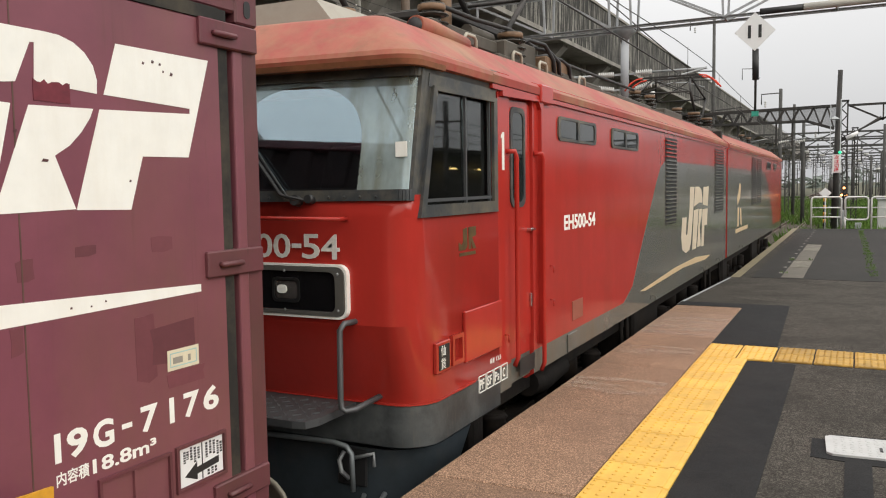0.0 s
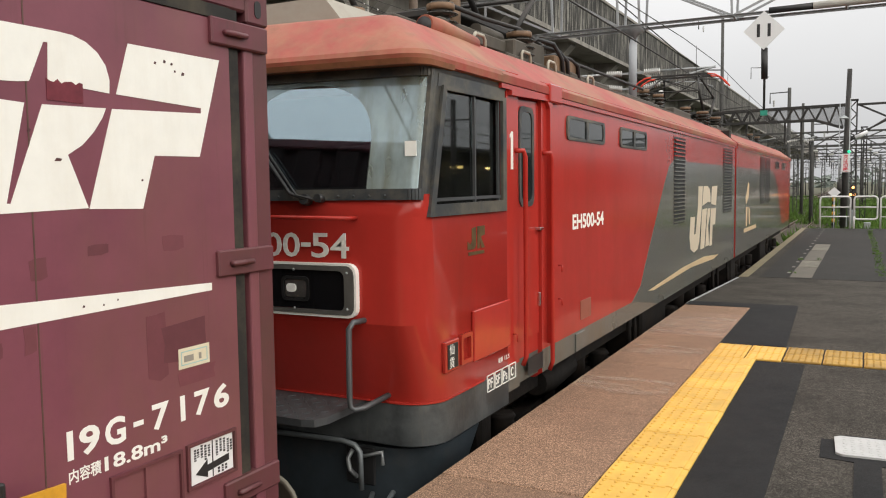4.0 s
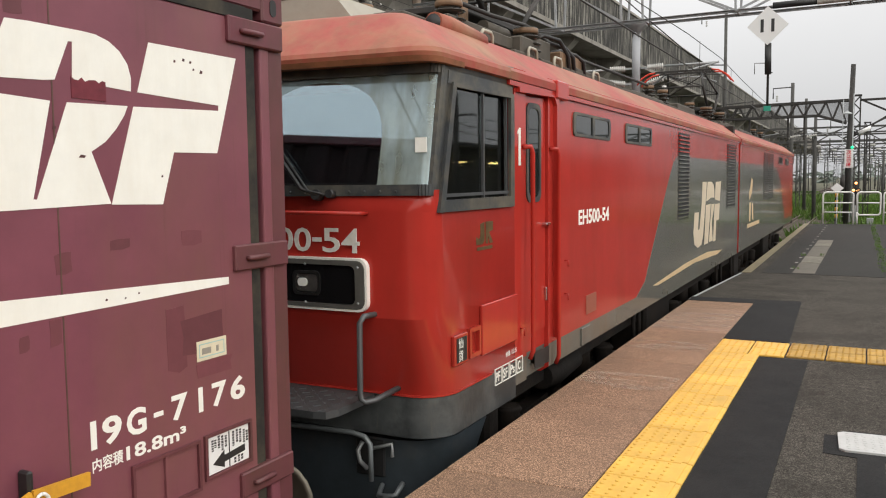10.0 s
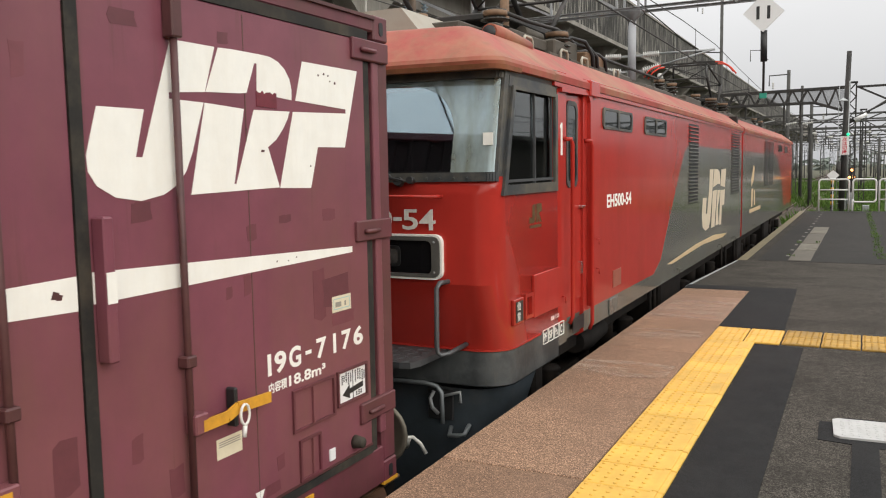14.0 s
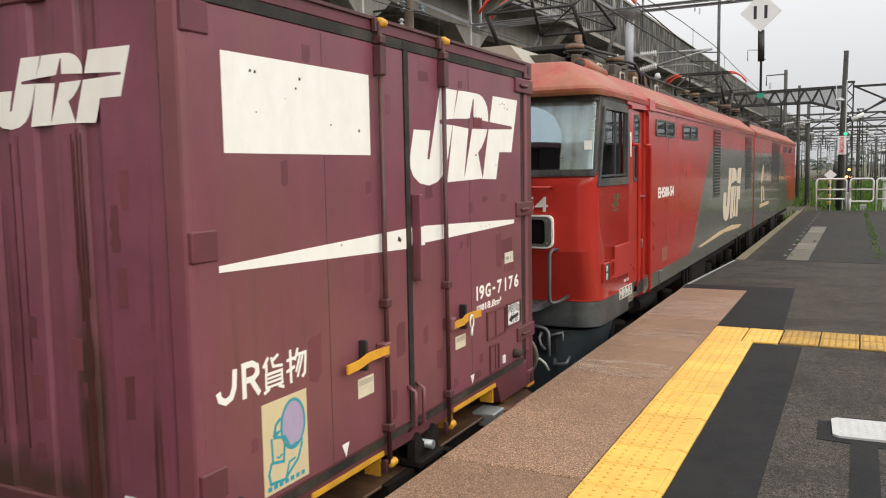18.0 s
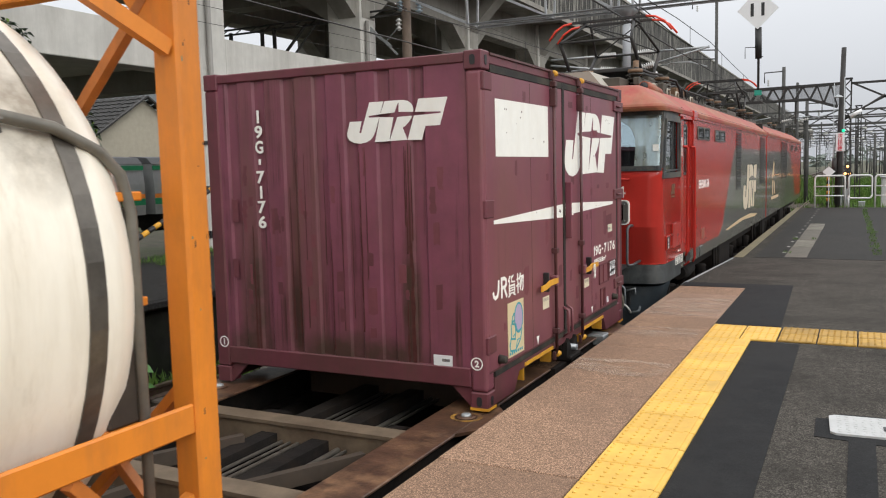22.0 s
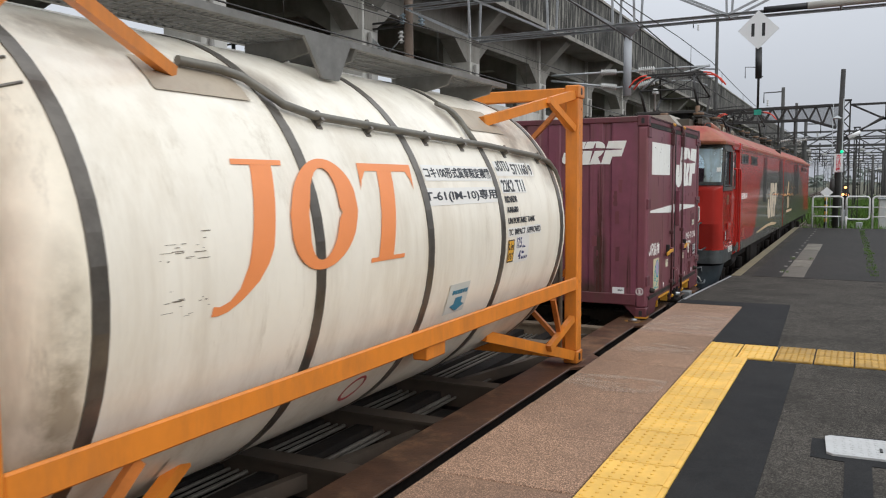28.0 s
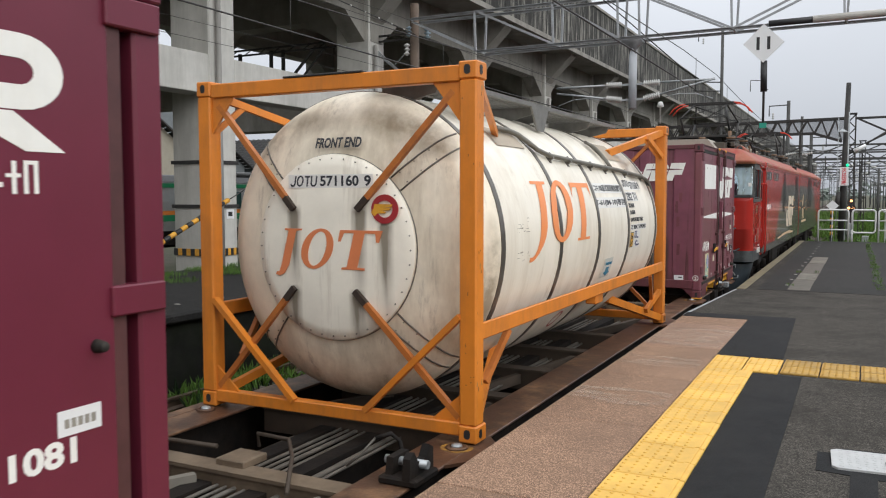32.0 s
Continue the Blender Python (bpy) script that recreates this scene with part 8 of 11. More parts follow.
for y in (YT, YT + TL - FW):
    for x in (-1, 1):
        post(x, y)
    yc = y + 0.05
    tp("top_rail", box(-FX + FW, FX - FW, y + 0.01, y + 0.10, ZT + 2.46, ZT + 2.57, 0.008), ORANGE, tank)
    tp("bottom_rail", box(-FX + FW, FX - FW, y + 0.01, y + 0.10, ZT + 0.04, ZT + 0.135, 0.008), ORANGE, tank)
    if y == YT:
        tp("grip_strip", box(-0.38, 0.32, y + 0.006, y + 0.104, ZT + 2.57, ZT + 2.584, 0.003), BLACK, tank, "black grip strip on the top rail")
    s = 1 if y == YT else -1
    yh = YT + 0.060 if s > 0 else YT + TL - 0.092
    for x in (-1, 1):
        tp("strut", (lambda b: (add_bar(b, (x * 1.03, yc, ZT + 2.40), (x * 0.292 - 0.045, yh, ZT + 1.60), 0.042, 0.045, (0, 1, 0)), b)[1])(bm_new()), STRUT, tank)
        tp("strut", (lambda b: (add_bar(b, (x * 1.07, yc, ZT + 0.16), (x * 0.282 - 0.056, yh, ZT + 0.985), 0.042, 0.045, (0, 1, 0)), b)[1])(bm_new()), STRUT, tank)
        for p0, p1 in (((x * 1.03, yc, ZT + 2.40), (x * 0.292 - 0.045, yh, ZT + 1.60)), ((x * 1.07, yc, ZT + 0.16), (x * 0.282 - 0.056, yh, ZT + 0.985))):
            p0, p1 = Vector(p0), Vector(p1)
            tp("strut_shoe", (lambda b: (add_bar(b, p0.lerp(p1, 0.90), p0.lerp(p1, 1.012), 0.0445, 0.0475, (0, 1, 0)), b)[1])(bm_new()), SHOE, tank, "rusted dark end of the strut")
        tp("diagonal", (lambda b: (add_bar(b, (x * 1.09, yc - s * 0.03, ZT + 0.87), (x * 0.32, yc - s * 0.03, ZT + 0.13), 0.042, 0.06, (0, 1, 0)), b)[1])(bm_new()), ORANGE, tank)
        tp("gusset", prism([(x * 1.09, 2.46), (x * 0.88, 2.46), (x * 1.09, 2.18)], 0.02, at_end(0, yc, ZT)), ORANGE, tank)
        tp("gusset", prism([(x * 1.09, 0.13), (x * 0.86, 0.13), (x * 1.09, 0.33)], 0.02, at_end(0, yc, ZT)), ORANGE, tank)
        # braces along the side
        ya, yb = (y + 0.13, y + 1.30) if s > 0 else (y, y - 1.25)
        tp("brace", (lambda b: (add_bar(b, (x * 1.16, ya, ZT + 2.50), (x * 0.80, yb, ZT + 2.19), 0.042 if s > 0 else 0.06, 0.06 if s > 0 else 0.08), b)[1])(bm_new()), ORANGE, tank)
        tp("brace", (lambda b: (add_bar(b, (x * 1.15, ya, ZT + 0.08), (x * 0.80, yb, ZT + 0.45), 0.055 if s > 0 else 0.10, 0.07 if s > 0 else 0.09), b)[1])(bm_new()), ORANGE, tank)
        if s < 0:
            tp("brace", (lambda b: (add_bar(b, (x * 1.17, ya, ZT + 0.43), (x * 1.10, ya + s * 0.46, ZT + 0.22), 0.05, 0.06), b)[1])(bm_new()), ORANGE, tank)
        tp("brace", (lambda b: (add_bar(b, (x * 1.17, ya, ZT + 2.19), (x * 1.08, ya + s * (0.44 if s < 0 else 0.26), ZT + 2.42), 0.05 if s < 0 else 0.035, 0.06 if s < 0 else 0.045), b)[1])(bm_new()), ORANGE, tank)
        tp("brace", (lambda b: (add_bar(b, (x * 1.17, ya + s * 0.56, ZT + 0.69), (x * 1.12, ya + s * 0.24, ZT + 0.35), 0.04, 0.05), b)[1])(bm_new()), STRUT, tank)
for x in (-1, 1):
    xa, xb = sorted((x * 1.21, x * 1.185))
    tp("side_rail", box(xa, xb, YT + FW, YT + TL - FW, ZT + 0.70, ZT + 0.82, 0.008), ORANGE, tank, "orange side rail")
    for a in (3.0,):
        tp("saddle", box(x * 1.12 - 0.06, x * 1.12 + 0.05, YT + a, YT + a + 0.25, ZT + 0.60, ZT + 0.70, 0.01), ORANGE, tank)
# saddle plates where the braces meet the barrel
for a0, a1 in ((1.095, 1.70), (4.24, 4.90)):
    tp("wear_plate", patch_on(a0, a1, 41.3, 52 if a0 < 2 else 55, 0.006), mat("grimy_plate", (0.42, 0.35, 0.26), 0.5, var=0.2, scale=6, dirt=(0.15, 0.11, 0.075), dirt_amt=0.8, dscale=3) if a0 < 2 else bpy.data.materials["grimy_plate"], tank, "grimy steel plate under the brace")
    tp("wear_plate", patch_on(a0, a1, -48, -40, 0.006), TANKW, tank)
# walkway on top
WALK = mat("aluminium_walkway", (0.21, 0.205, 0.19), 0.5, 0.4, var=0.2, scale=8, dirt=(0.10, 0.085, 0.07), dirt_amt=0.5, dscale=3)
wk = tp("walkway", box(0.12, 0.16, YT + 0.25, YT + 5.55, ZT + 2.545, ZT + 2.585), WALK, tank, "grey grated walkway along the top")
tp("walkway_edge", box(0.62, 0.66, YT + 0.25, YT + 5.55, ZT + 2.545, ZT + 2.585), WALK, wk)
sl = bm_new()
for i in range(88):
    add_box(sl, 0.16, 0.62, YT + 0.27 + i * 0.06, YT + 0.295 + i * 0.06, ZT + 2.552, ZT + 2.575)
for x in (0.25, 0.39, 0.53):
    add_box(sl, x - 0.01, x + 0.01, YT + 0.25, YT + 5.55, ZT + 2.548, ZT + 2.57)
tp("grating", sl, WALK, wk)
for a in (0.55, 2.55, 3.0, 4.4, 5.2):
    tp("walkway_bracket", prism([(0.15, 2.545), (0.66, 2.545), (0.62, 2.47), (0.40, 2.42), (0.15, 2.45)], 0.03, at_end(0, YT + a + 0.05, ZT)), WALK, wk)
tp("bracket_plate", prism([(2.45, 2.545), (2.93, 2.545), (2.80, 2.32), (2.62, 2.32)], 0.02, at_side(0.66, YT, ZT)), WALK, wk)
# hose run round the flank
pipe = []
for a, ang in ((1.35, 50.5), (1.60, 50), (1.74, 48), (1.82, 44), (1.90, 40), (2.116, 37.4), (2.964, 35.5), (3.75, 33.9), (4.235, 33.3), (4.515, 32.4), (4.835, 31.4), (5.225, 30.3), (5.47, 28.0)):
    t = radians(ang)
    r = TR + 0.035 - (0.10 if a > 5.7 else 0.05 if a > 5.6 else 0)
    pipe.append((r * math.cos(t), YT + a, ZT + TZ + r * math.sin(t)))
pipe += [(1.085, YT + 5.66, ZT + 1.80), (1.09, YT + 5.74, ZT + 1.72), (1.10, YT + 5.77, ZT + 1.58), (1.10, YT + 5.78, ZT + 0.12)]
HOSE = mat("drain_hose", (0.17, 0.16, 0.135), 0.5, 0.2, var=0.2, scale=8)
tp("drain_pipe", tube(pipe, 0.022, 10), HOSE, tank, "dark grey drain pipe along the flank")
for a in (2.15, 2.62, 3.3, 3.825, 4.575, 5.275):
    t = radians(np.interp(a, [2.116, 2.964, 3.716, 4.48, 5.19], [37.4, 35.5, 33.9, 32.4, 30.3]))
    m = tank_m(math.degrees(t), a)
    bm = bm_new()
    add_box(bm, -0.025, 0.025, -0.055, 0.03, 0.0, 0.006, m)
    add_box(bm, -0.012, 0.012, -0.036, 0.032, 0.0, 0.05, m)
    tp("pipe_clip", bm, BAND, tank)
pipe2 = [((TR + 0.03) * math.cos(radians(t)), YT + a, ZT + TZ + (TR + 0.03) * math.sin(radians(t))) for a, t in ((3.985, 53), (4.075, 51), (4.12, 48.5), (4.105, 44), (4.07, 38.7), (4.065, 34.5))]
tp("drain_pipe", tube(pipe2, 0.02, 8), HOSE, tank)

# chipped paint on the posts and rails
CHIPS = [mat("teal_old_paint", (0.12, 0.22, 0.16), 0.6), mat("brown_rust_chip", (0.16, 0.07, 0.03), 0.7)]
rng_c = random.Random(11)
for y, side in ((YT, 1), (YT + TL - FW, 1)):
    for k in range(16):
        z, w, h = ZT + rng_c.uniform(0.2, 2.4), rng_c.uniform(0.003, 0.010), rng_c.uniform(0.005, 0.045)
        a = y + rng_c.uniform(0.012, FW - 0.012)
        tp("paint_chip", prism([(a - w * 0.5, z), (a + w * 0.5, z + 0.002), (a + w * 0.3, z + h), (a - w * 0.4, z + h * 0.8)], 0.0006, at_side(FX, 0, 0)), CHIPS[k % 3 > 0], tank)
    if y == YT:
        for k in range(10):
            z, w, h = ZT + rng_c.uniform(0.2, 2.4), rng_c.uniform(0.003, 0.009), rng_c.uniform(0.006, 0.03)
            a = FX - rng_c.uniform(0.012, FW - 0.012)
            tp("paint_chip", prism([(a - w * 0.5, z), (a + w * 0.5, z + 0.002), (a + w * 0.3, z + h), (a - w * 0.4, z + h * 0.8)], 0.0006, at_end(0, y, 0)), CHIPS[1], tank)
# valve box in its orange frame behind the far post
vb = tp("valve_box", box(0.68, 1.09, YT + 5.62, YT + 5.80, ZT + 0.78, ZT + 1.60, 0.01), mat("dark_brown_box", (0.045, 0.034, 0.025), 0.6, var=0.3, scale=6), tank, "dark valve box in an orange frame")
for z in (ZT + 1.22, ZT + 1.62):
    tp("box_frame", box(0.64, 1.10, YT + 5.60, YT + 5.83, z, z + 0.035, 0.005), ORANGE, vb)
tp("box_frame", box(0.64, 0.68, YT + 5.60, YT + 5.83, ZT + 0.55, ZT + 1.62, 0.005), ORANGE, vb)
tp("box_frame", box(0.64, 1.10, YT + 5.60, YT + 5.83, ZT + 0.75, ZT + 0.78, 0.005), ORANGE, vb)


# ---------------------------------------------------------------- container wagon
wagon = train_thing("container_wagon", -6.6, "rusty flat container wagon with open beam deck", "wagon")
WORNY = mat("worn_yellow_ring", (0.42, 0.22, 0.035), 0.6, var=0.3, scale=14, dirt=(0.10, 0.05, 0.025), dirt_amt=0.95, dscale=7.0, dmin=0.42, dmax=0.56)
DZ = -0.215              # top of the deck
WY0, WY1 = -16.4, 2.95
for s in (-1, 1):
    x0, x1 = sorted((s * 1.20, s * 0.86))
    # side sill, a channel with a wide worn top flange
    tp("side_sill", box(x0, x1, WY0, WY1, DZ - 0.02, DZ, 0.006), RUST, wagon, "worn rusty top flange of the side sill")
    xs = s * 1.16
    tp("sill_web", box(min(xs, xs - s * 0.02), max(xs, xs - s * 0.02), WY0, WY1, DZ - (0.26 if s > 0 else 0.52), DZ - 0.02), UNDER, wagon)
    for yb in (-0.98, -3.45, -9.68, -12.25, 2.4):
        # widened pad with its lock hole
        o = [(s * 1.20, yb - 0.36), (s * 1.31, yb - 0.22), (s * 1.31, yb + 0.22), (s * 1.20, yb + 0.36)]
        pd = tp("lock_pad", prism(o if s > 0 else o[::-1], 0.022, Matrix.Translation((0, 0, DZ - 0.021))), RUST, wagon)
        if s > 0:
            tp("lock_ring", ring_frame([(1.113 + 0.115 * math.cos(t), yb + 0.105 * math.sin(t)) for t in np.linspace(0, math.tau, 22, endpoint=False)], [(1.113 + 0.085 * math.cos(t), yb + 0.08 * math.sin(t)) for t in np.linspace(0, math.tau, 22, endpoint=False)], 0.0022, Matrix.Translation((0, 0, DZ))), WORNY, pd, "worn yellow ring round the lock")
        tp("lock_socket", lathe([(0.075, 0), (0.075, 0.012), (0.052, 0.016), (0.045, 0.004), (0, 0.004)], 18, Matrix.Translation((s * 1.113, yb, DZ))), RUST, pd)
        tp("lock_pin", lathe([(0.04, 0), (0.036, 0.02), (0.02, 0.026), (0, 0.026)], 14, Matrix.Translation((s * 1.113, yb, DZ + 0.004))), STEEL, pd)
# Skylight put into the colour: gap beams get this paler tone, covered ones RUSTG
BEAM = mat("skylit_brown_beam", (0.17, 0.128, 0.086), 0.6, var=0.3, scale=6.0, dirt=(0.085, 0.055, 0.035), dirt_amt=0.7, dscale=2.5)
for y in (2.7, -1.40, -2.55, -4.6, -5.75, -6.9, -8.05, -9.2, -10.6, -11.6, -13.0, -14.6, -16.2, 1.2, 0.0):
    bm = bm_new()
    add_box(bm, -0.86, 0.86, y - 0.085, y + 0.085, DZ - 0.055, DZ - 0.03)
    add_box(bm, -0.86, 0.86, y - 0.07, y - 0.045, DZ - 0.24, DZ - 0.055)
    add_box(bm, -0.86, 0.86, y + 0.045, y + 0.07, DZ - 0.24, DZ - 0.055)
    tp("cross_beam", bm, BEAM if y in (-1.40, -2.55, -10.6) else RUSTG, wagon)
for s in (-1, 1):
    xs = s * 0.22
    tp("centre_sill", box(xs - 0.07, xs + 0.07, WY0 + 0.2, WY1 - 0.2, DZ - 0.42, DZ - 0.12), UNDER, wagon)
GALV = mat("pale_dirty_angle", (0.27, 0.25, 0.21), 0.5, 0.2, var=0.2, scale=6, dirt=(0.12, 0.09, 0.06), dirt_amt=0.6, dscale=3)
for y0, y1 in ((-2.4, -1.7), (-4.4, -2.7), (-9.0, -8.2), (-11.4, -10.7), (-7.9, -5.9)):
    for x, w in ((-0.5, 0.06), (0.48, 0.06)):
        tp("diagonal_beam", (lambda b: (add_bar(b, (x - 0.2, y0, DZ - 0.14), (x + 0.24, y1, DZ - 0.12), w, 0.1), b)[1])(bm_new()), GALV if y0 == -11.4 else RUSTG, wagon)
PIPE = mat("worn_grey_pipe", (0.13, 0.118, 0.10), 0.5, 0.2, var=0.3, scale=8, dirt=(0.06, 0.042, 0.03), dirt_amt=0.7, dscale=3)
for x, r in ((-0.12, 0.013), (-0.05, 0.011), (0.02, 0.016), (0.10, 0.012), (0.36, 0.02), (0.42, 0.012)):
    tp("brake_pipe", tube([(x, WY0 + 0.6, DZ - 0.15), (x + 0.02, -9.0, DZ - 0.13), (x, WY1 - 0.5, DZ - 0.2)], r, 8), PIPE, wagon)
for x, y in ((0.55, -2.0), (-0.6, -2.9), (0.55, -10.9)):
    tp("brake_pipe", tube([(x - 0.3, y, DZ - 0.2), (x, y + 0.1, DZ - 0.12), (x + 0.25, y + 0.5, DZ - 0.2)], 0.022, 8), RUSTG, wagon)
for y in (-1.3, -5.2, -8.6, -11.2):
    tp("air_reservoir", tube([(-0.75, y, DZ - 0.38), (-0.75, y + 0.9, DZ - 0.38)], 0.14, 14), UNDER, wagon)
    tp("brake_cylinder", tube([(0.7, y + 0.3, DZ - 0.4), (0.7, y + 0.9, DZ - 0.4)], 0.12, 14), UNDER, wagon)
    tp("brake_valve", box(0.42, 0.6, y, y + 0.3, DZ - 0.45, DZ - 0.2), UNDER, wagon)
# folding lock stands beside the gaps
for y, xs in ((-10.35, (-1.12, 1.12)), (1.0, (1.16,))):
    for x in xs:
        ls = tp("lock_stand", box(x - 0.13, x + 0.13, y - 0.16, y + 0.14, DZ, DZ + 0.05, 0.012), UNDER, wagon, "greasy folding container lock")
        tp("lock_jaw", prism([(-0.16, 0.04), (-0.15, 0.17), (-0.10, 0.2), (-0.05, 0.13), (0.04, 0.13), (0.09, 0.2), (0.14, 0.17), (0.14, 0.04)], 0.05, at_side(x + 0.04, y, DZ)), UNDER, ls)
        tp("lock_jaw", prism([(-0.12, 0.04), (-0.1, 0.15), (0.08, 0.15), (0.12, 0.04)], 0.05, at_side(x - 0.1, y, DZ)), UNDER, ls)
        tp("lock_lever", tube([(x - 0.10, y + 0.10, DZ + 0.06), (x - 0.16, y + 0.17, DZ + 0.16), (x - 0.20, y + 0.12, DZ + 0.22), (x - 0.27, y + 0.05, DZ + 0.20)], 0.014, 8), UNDER, ls)
        tp("lock_pivot", tube([(x - 0.15, y - 0.02, DZ + 0.11), (x + 0.14, y - 0.02, DZ + 0.11)], 0.026, 10), STEEL, ls)
        tp("lock_chain", tube([(x - 0.27, y + 0.05, DZ + 0.20), (x - 0.34, y - 0.02, DZ + 0.10), (x - 0.42, y - 0.05, DZ + 0.03)], 0.008, 6), PIPE, ls)
        tp("lock_tag", box(x - 0.16, x - 0.12, y + 0.14, y + 0.22, DZ + 0.06, DZ + 0.075), YELLOW, ls)
tp("brake_box", box(-0.18, 0.05, -10.60, -10.36, DZ - 0.04, DZ + 0.012, 0.006), BEAM, wagon, "flat steel cover on the wagon deck")
bm = bm_new()
add_tube(bm, [(-0.15, -10.2, DZ - 0.02), (-0.16, -10.2, DZ + 0.07), (0.12, -10.22, DZ + 0.07), (0.3, -10.42, DZ + 0.04), (0.62, -10.9, DZ + 0.0)], 0.014, 6)
add_tube(bm, [(-0.95, -10.5, DZ + 0.03), (-0.3, -10.45, DZ + 0.03)], 0.016, 6)
tp("release_rod", bm, RUSTG, wagon)
# what shows under the first container's fork pockets
bm = bm_new()
add_box(bm, 0.95, 1.24, 0.55, 0.95, DZ - 0.25, DZ + 0.0)
add_box(bm, 1.0, 1.26, 1.25, 1.32, DZ - 0.3, DZ - 0.02)
add_tube(bm, [(1.22, 0.95, DZ - 0.05), (1.3, 1.12, DZ - 0.02), (1.3, 1.22, DZ - 0.1)], 0.02, 6)
tp("side_gear", bm, UNDER, wagon)
tp("side_step", box(1.10, 1.27, 1.95, 2.15, DZ - 0.08, DZ + 0.02, 0.01), STEEL, wagon)
# bogies, coupler, hoses, hand brake wheel
for yb in (-0.2, -14.0):
    for s in (-1, 1):
        tp("bogie_frame", prism([(yb - 1.15, -0.85), (yb - 1.0, -0.62), (yb - 0.3, -0.50), (yb + 0.3, -0.50), (yb + 1.0, -0.62), (yb + 1.15, -0.85), (yb + 0.4, -0.8), (yb - 0.4, -0.8)], 0.1, at_side(s * 0.98 - 0.05, 0, 0)), UNDER, wagon)
    for dy in (-0.85, 0.85):
        wheelset(wagon, yb + dy, 0.43)
bm = bm_new()
add_tube(bm, [(0, WY1 - 0.6, -0.28), (0, 3.15, -0.28)], 0.1, 10)
add_box(bm, -0.16, 0.16, 2.98, 3.12, -0.42, -0.14)
tp("coupler", bm, UNDER, wagon)
tp("brake_wheel", lathe([(0.17, -0.012), (0.19, 0.0), (0.17, 0.012), (0.15, 0.0), (0.03, 0.006), (0, 0.006)], 20, Matrix.Translation((1.02, 3.03, -0.02)) @ Matrix.Rotation(math.pi / 2, 4, "X")), mat("pale_disc", (0.15, 0.135, 0.105), 0.5, 0.3, var=0.2), wagon, "pale round brake disc at the wagon end")
bm = bm_new()
add_tube(bm, [(1.08, 3.05, -0.12), (1.12, 3.12, -0.07), (1.17, 3.16, -0.07), (1.21, 3.18, -0.11), (1.24, 3.19, -0.17)], 0.011, 8)
add_tube(bm, [(1.10, 3.12, -0.06), (1.12, 3.18, -0.10), (1.10, 3.20, -0.15)], [0.016, 0.026, 0.018], 8)
tp("cable_bundle", bm, mat("grey_white_tape", (0.42, 0.42, 0.39), 0.6, var=0.3, scale=20), wagon, "white taped cable at the coupling")
bm = bm_new()
for i, y in enumerate(np.linspace(-8.9, -4.2, 3)):
    for k in range(4):
        add_box(bm, 1.181, 1.184, y + k * 0.16, y + 0.09 + k * 0.16, DZ - 0.17, DZ - 0.10)
tp("sill_bars", bm, WHITE, wagon)


# ---------------------------------------------------------------- overhead line
YP = 21.5
portal = empty("catenary_portal", Matrix.Translation((-11.78, YP, -0.2)), "light grey steel lattice portal over the tracks, on a brown mast", "portal")


def pp(name, bm, material, parent, label=""):
    top = parent
    while top.parent:
        top = top.parent
    bmesh.ops.translate(bm, verts=bm.verts[:], vec=-top.matrix_basis.translation)
    return part(name, bm, material, parent, label)


def bar(name, a, b, w, h, material, parent, label=""):
    bm = bm_new()
    add_bar(bm, a, b, w, h)
    return pp(name, bm, material, parent, label)


def angle_bar(name, a, b, w, material, parent):
    """An L-section bar."""
    bm = bm_new()
    a, b = Vector(a), Vector(b)
    add_bar(bm, a, b, w, w * 0.18)
    add_bar(bm, a + Vector((0, w * 0.4, -w * 0.45)), b + Vector((0, w * 0.4, -w * 0.45)), w * 0.18, w * 0.9)
    return pp(name, bm, material, parent)


pp("mast", tube([(-11.78, YP, -0.2), (-11.78, YP, 7.05)], [0.17, 0.13], 14), mat("brown_mast", (0.13, 0.095, 0.07), 0.8, var=0.2, scale=5, dirt=(0.06, 0.05, 0.04), dirt_amt=0.5, dscale=2), portal, "brown concrete mast")
pp("mast", tube([(7.6, YP, -0.2), (7.6, YP, 7.05)], [0.17, 0.13], 14), DARKIRON, portal)
ZL, ZU = 5.50, 6.58
for dy in (-0.28, 0.28):
    angle_bar("chord", (-9.67, YP + dy, ZL), (7.6, YP + dy, ZL + 0.06), 0.07, TRUSS, portal)
    angle_bar("chord", (-11.78, YP + dy, ZU), (7.6, YP + dy, ZU + 0.06), 0.07, TRUSS, portal)
    bar("end_stay", (-9.67, YP + dy, ZL), (-11.7, YP + dy, ZU - 0.1), 0.06, 0.06, TRUSS, portal)
    nodes = [-9.67, -7.40, -5.65, -5.10, -2.87, -0.42, 2.1, 4.6, 7.2]
    for i, (x0, x1) in enumerate(zip(nodes, nodes[1:])):
        # each upright is a narrow V of two angles
        bar("upright", (x0 + (0.02 if dy > 0 else -0.02), YP + dy, ZL), (x0 + (0.06 if dy > 0 else -0.06), YP + dy, ZU), 0.05, 0.06, TRUSS, portal)
        if i == 2:
            continue
        d = ((x0, ZL), (x1, ZU)) if i in (4, 6) else ((x0, ZU), (x1, ZL))
        bar("diagonal", (d[0][0], YP + dy, d[0][1]), (d[1][0], YP + dy, d[1][1]), 0.04, 0.05, TRUSS, portal)
for x in (-9.67, -7.40, -5.65, -5.10, -2.87, -0.42, 2.1, 4.6):
    for z in (ZL, ZU):
        bar("lacing", (x, YP - 0.28, z), (x, YP + 0.28, z), 0.04, 0.04, TRUSS, portal)
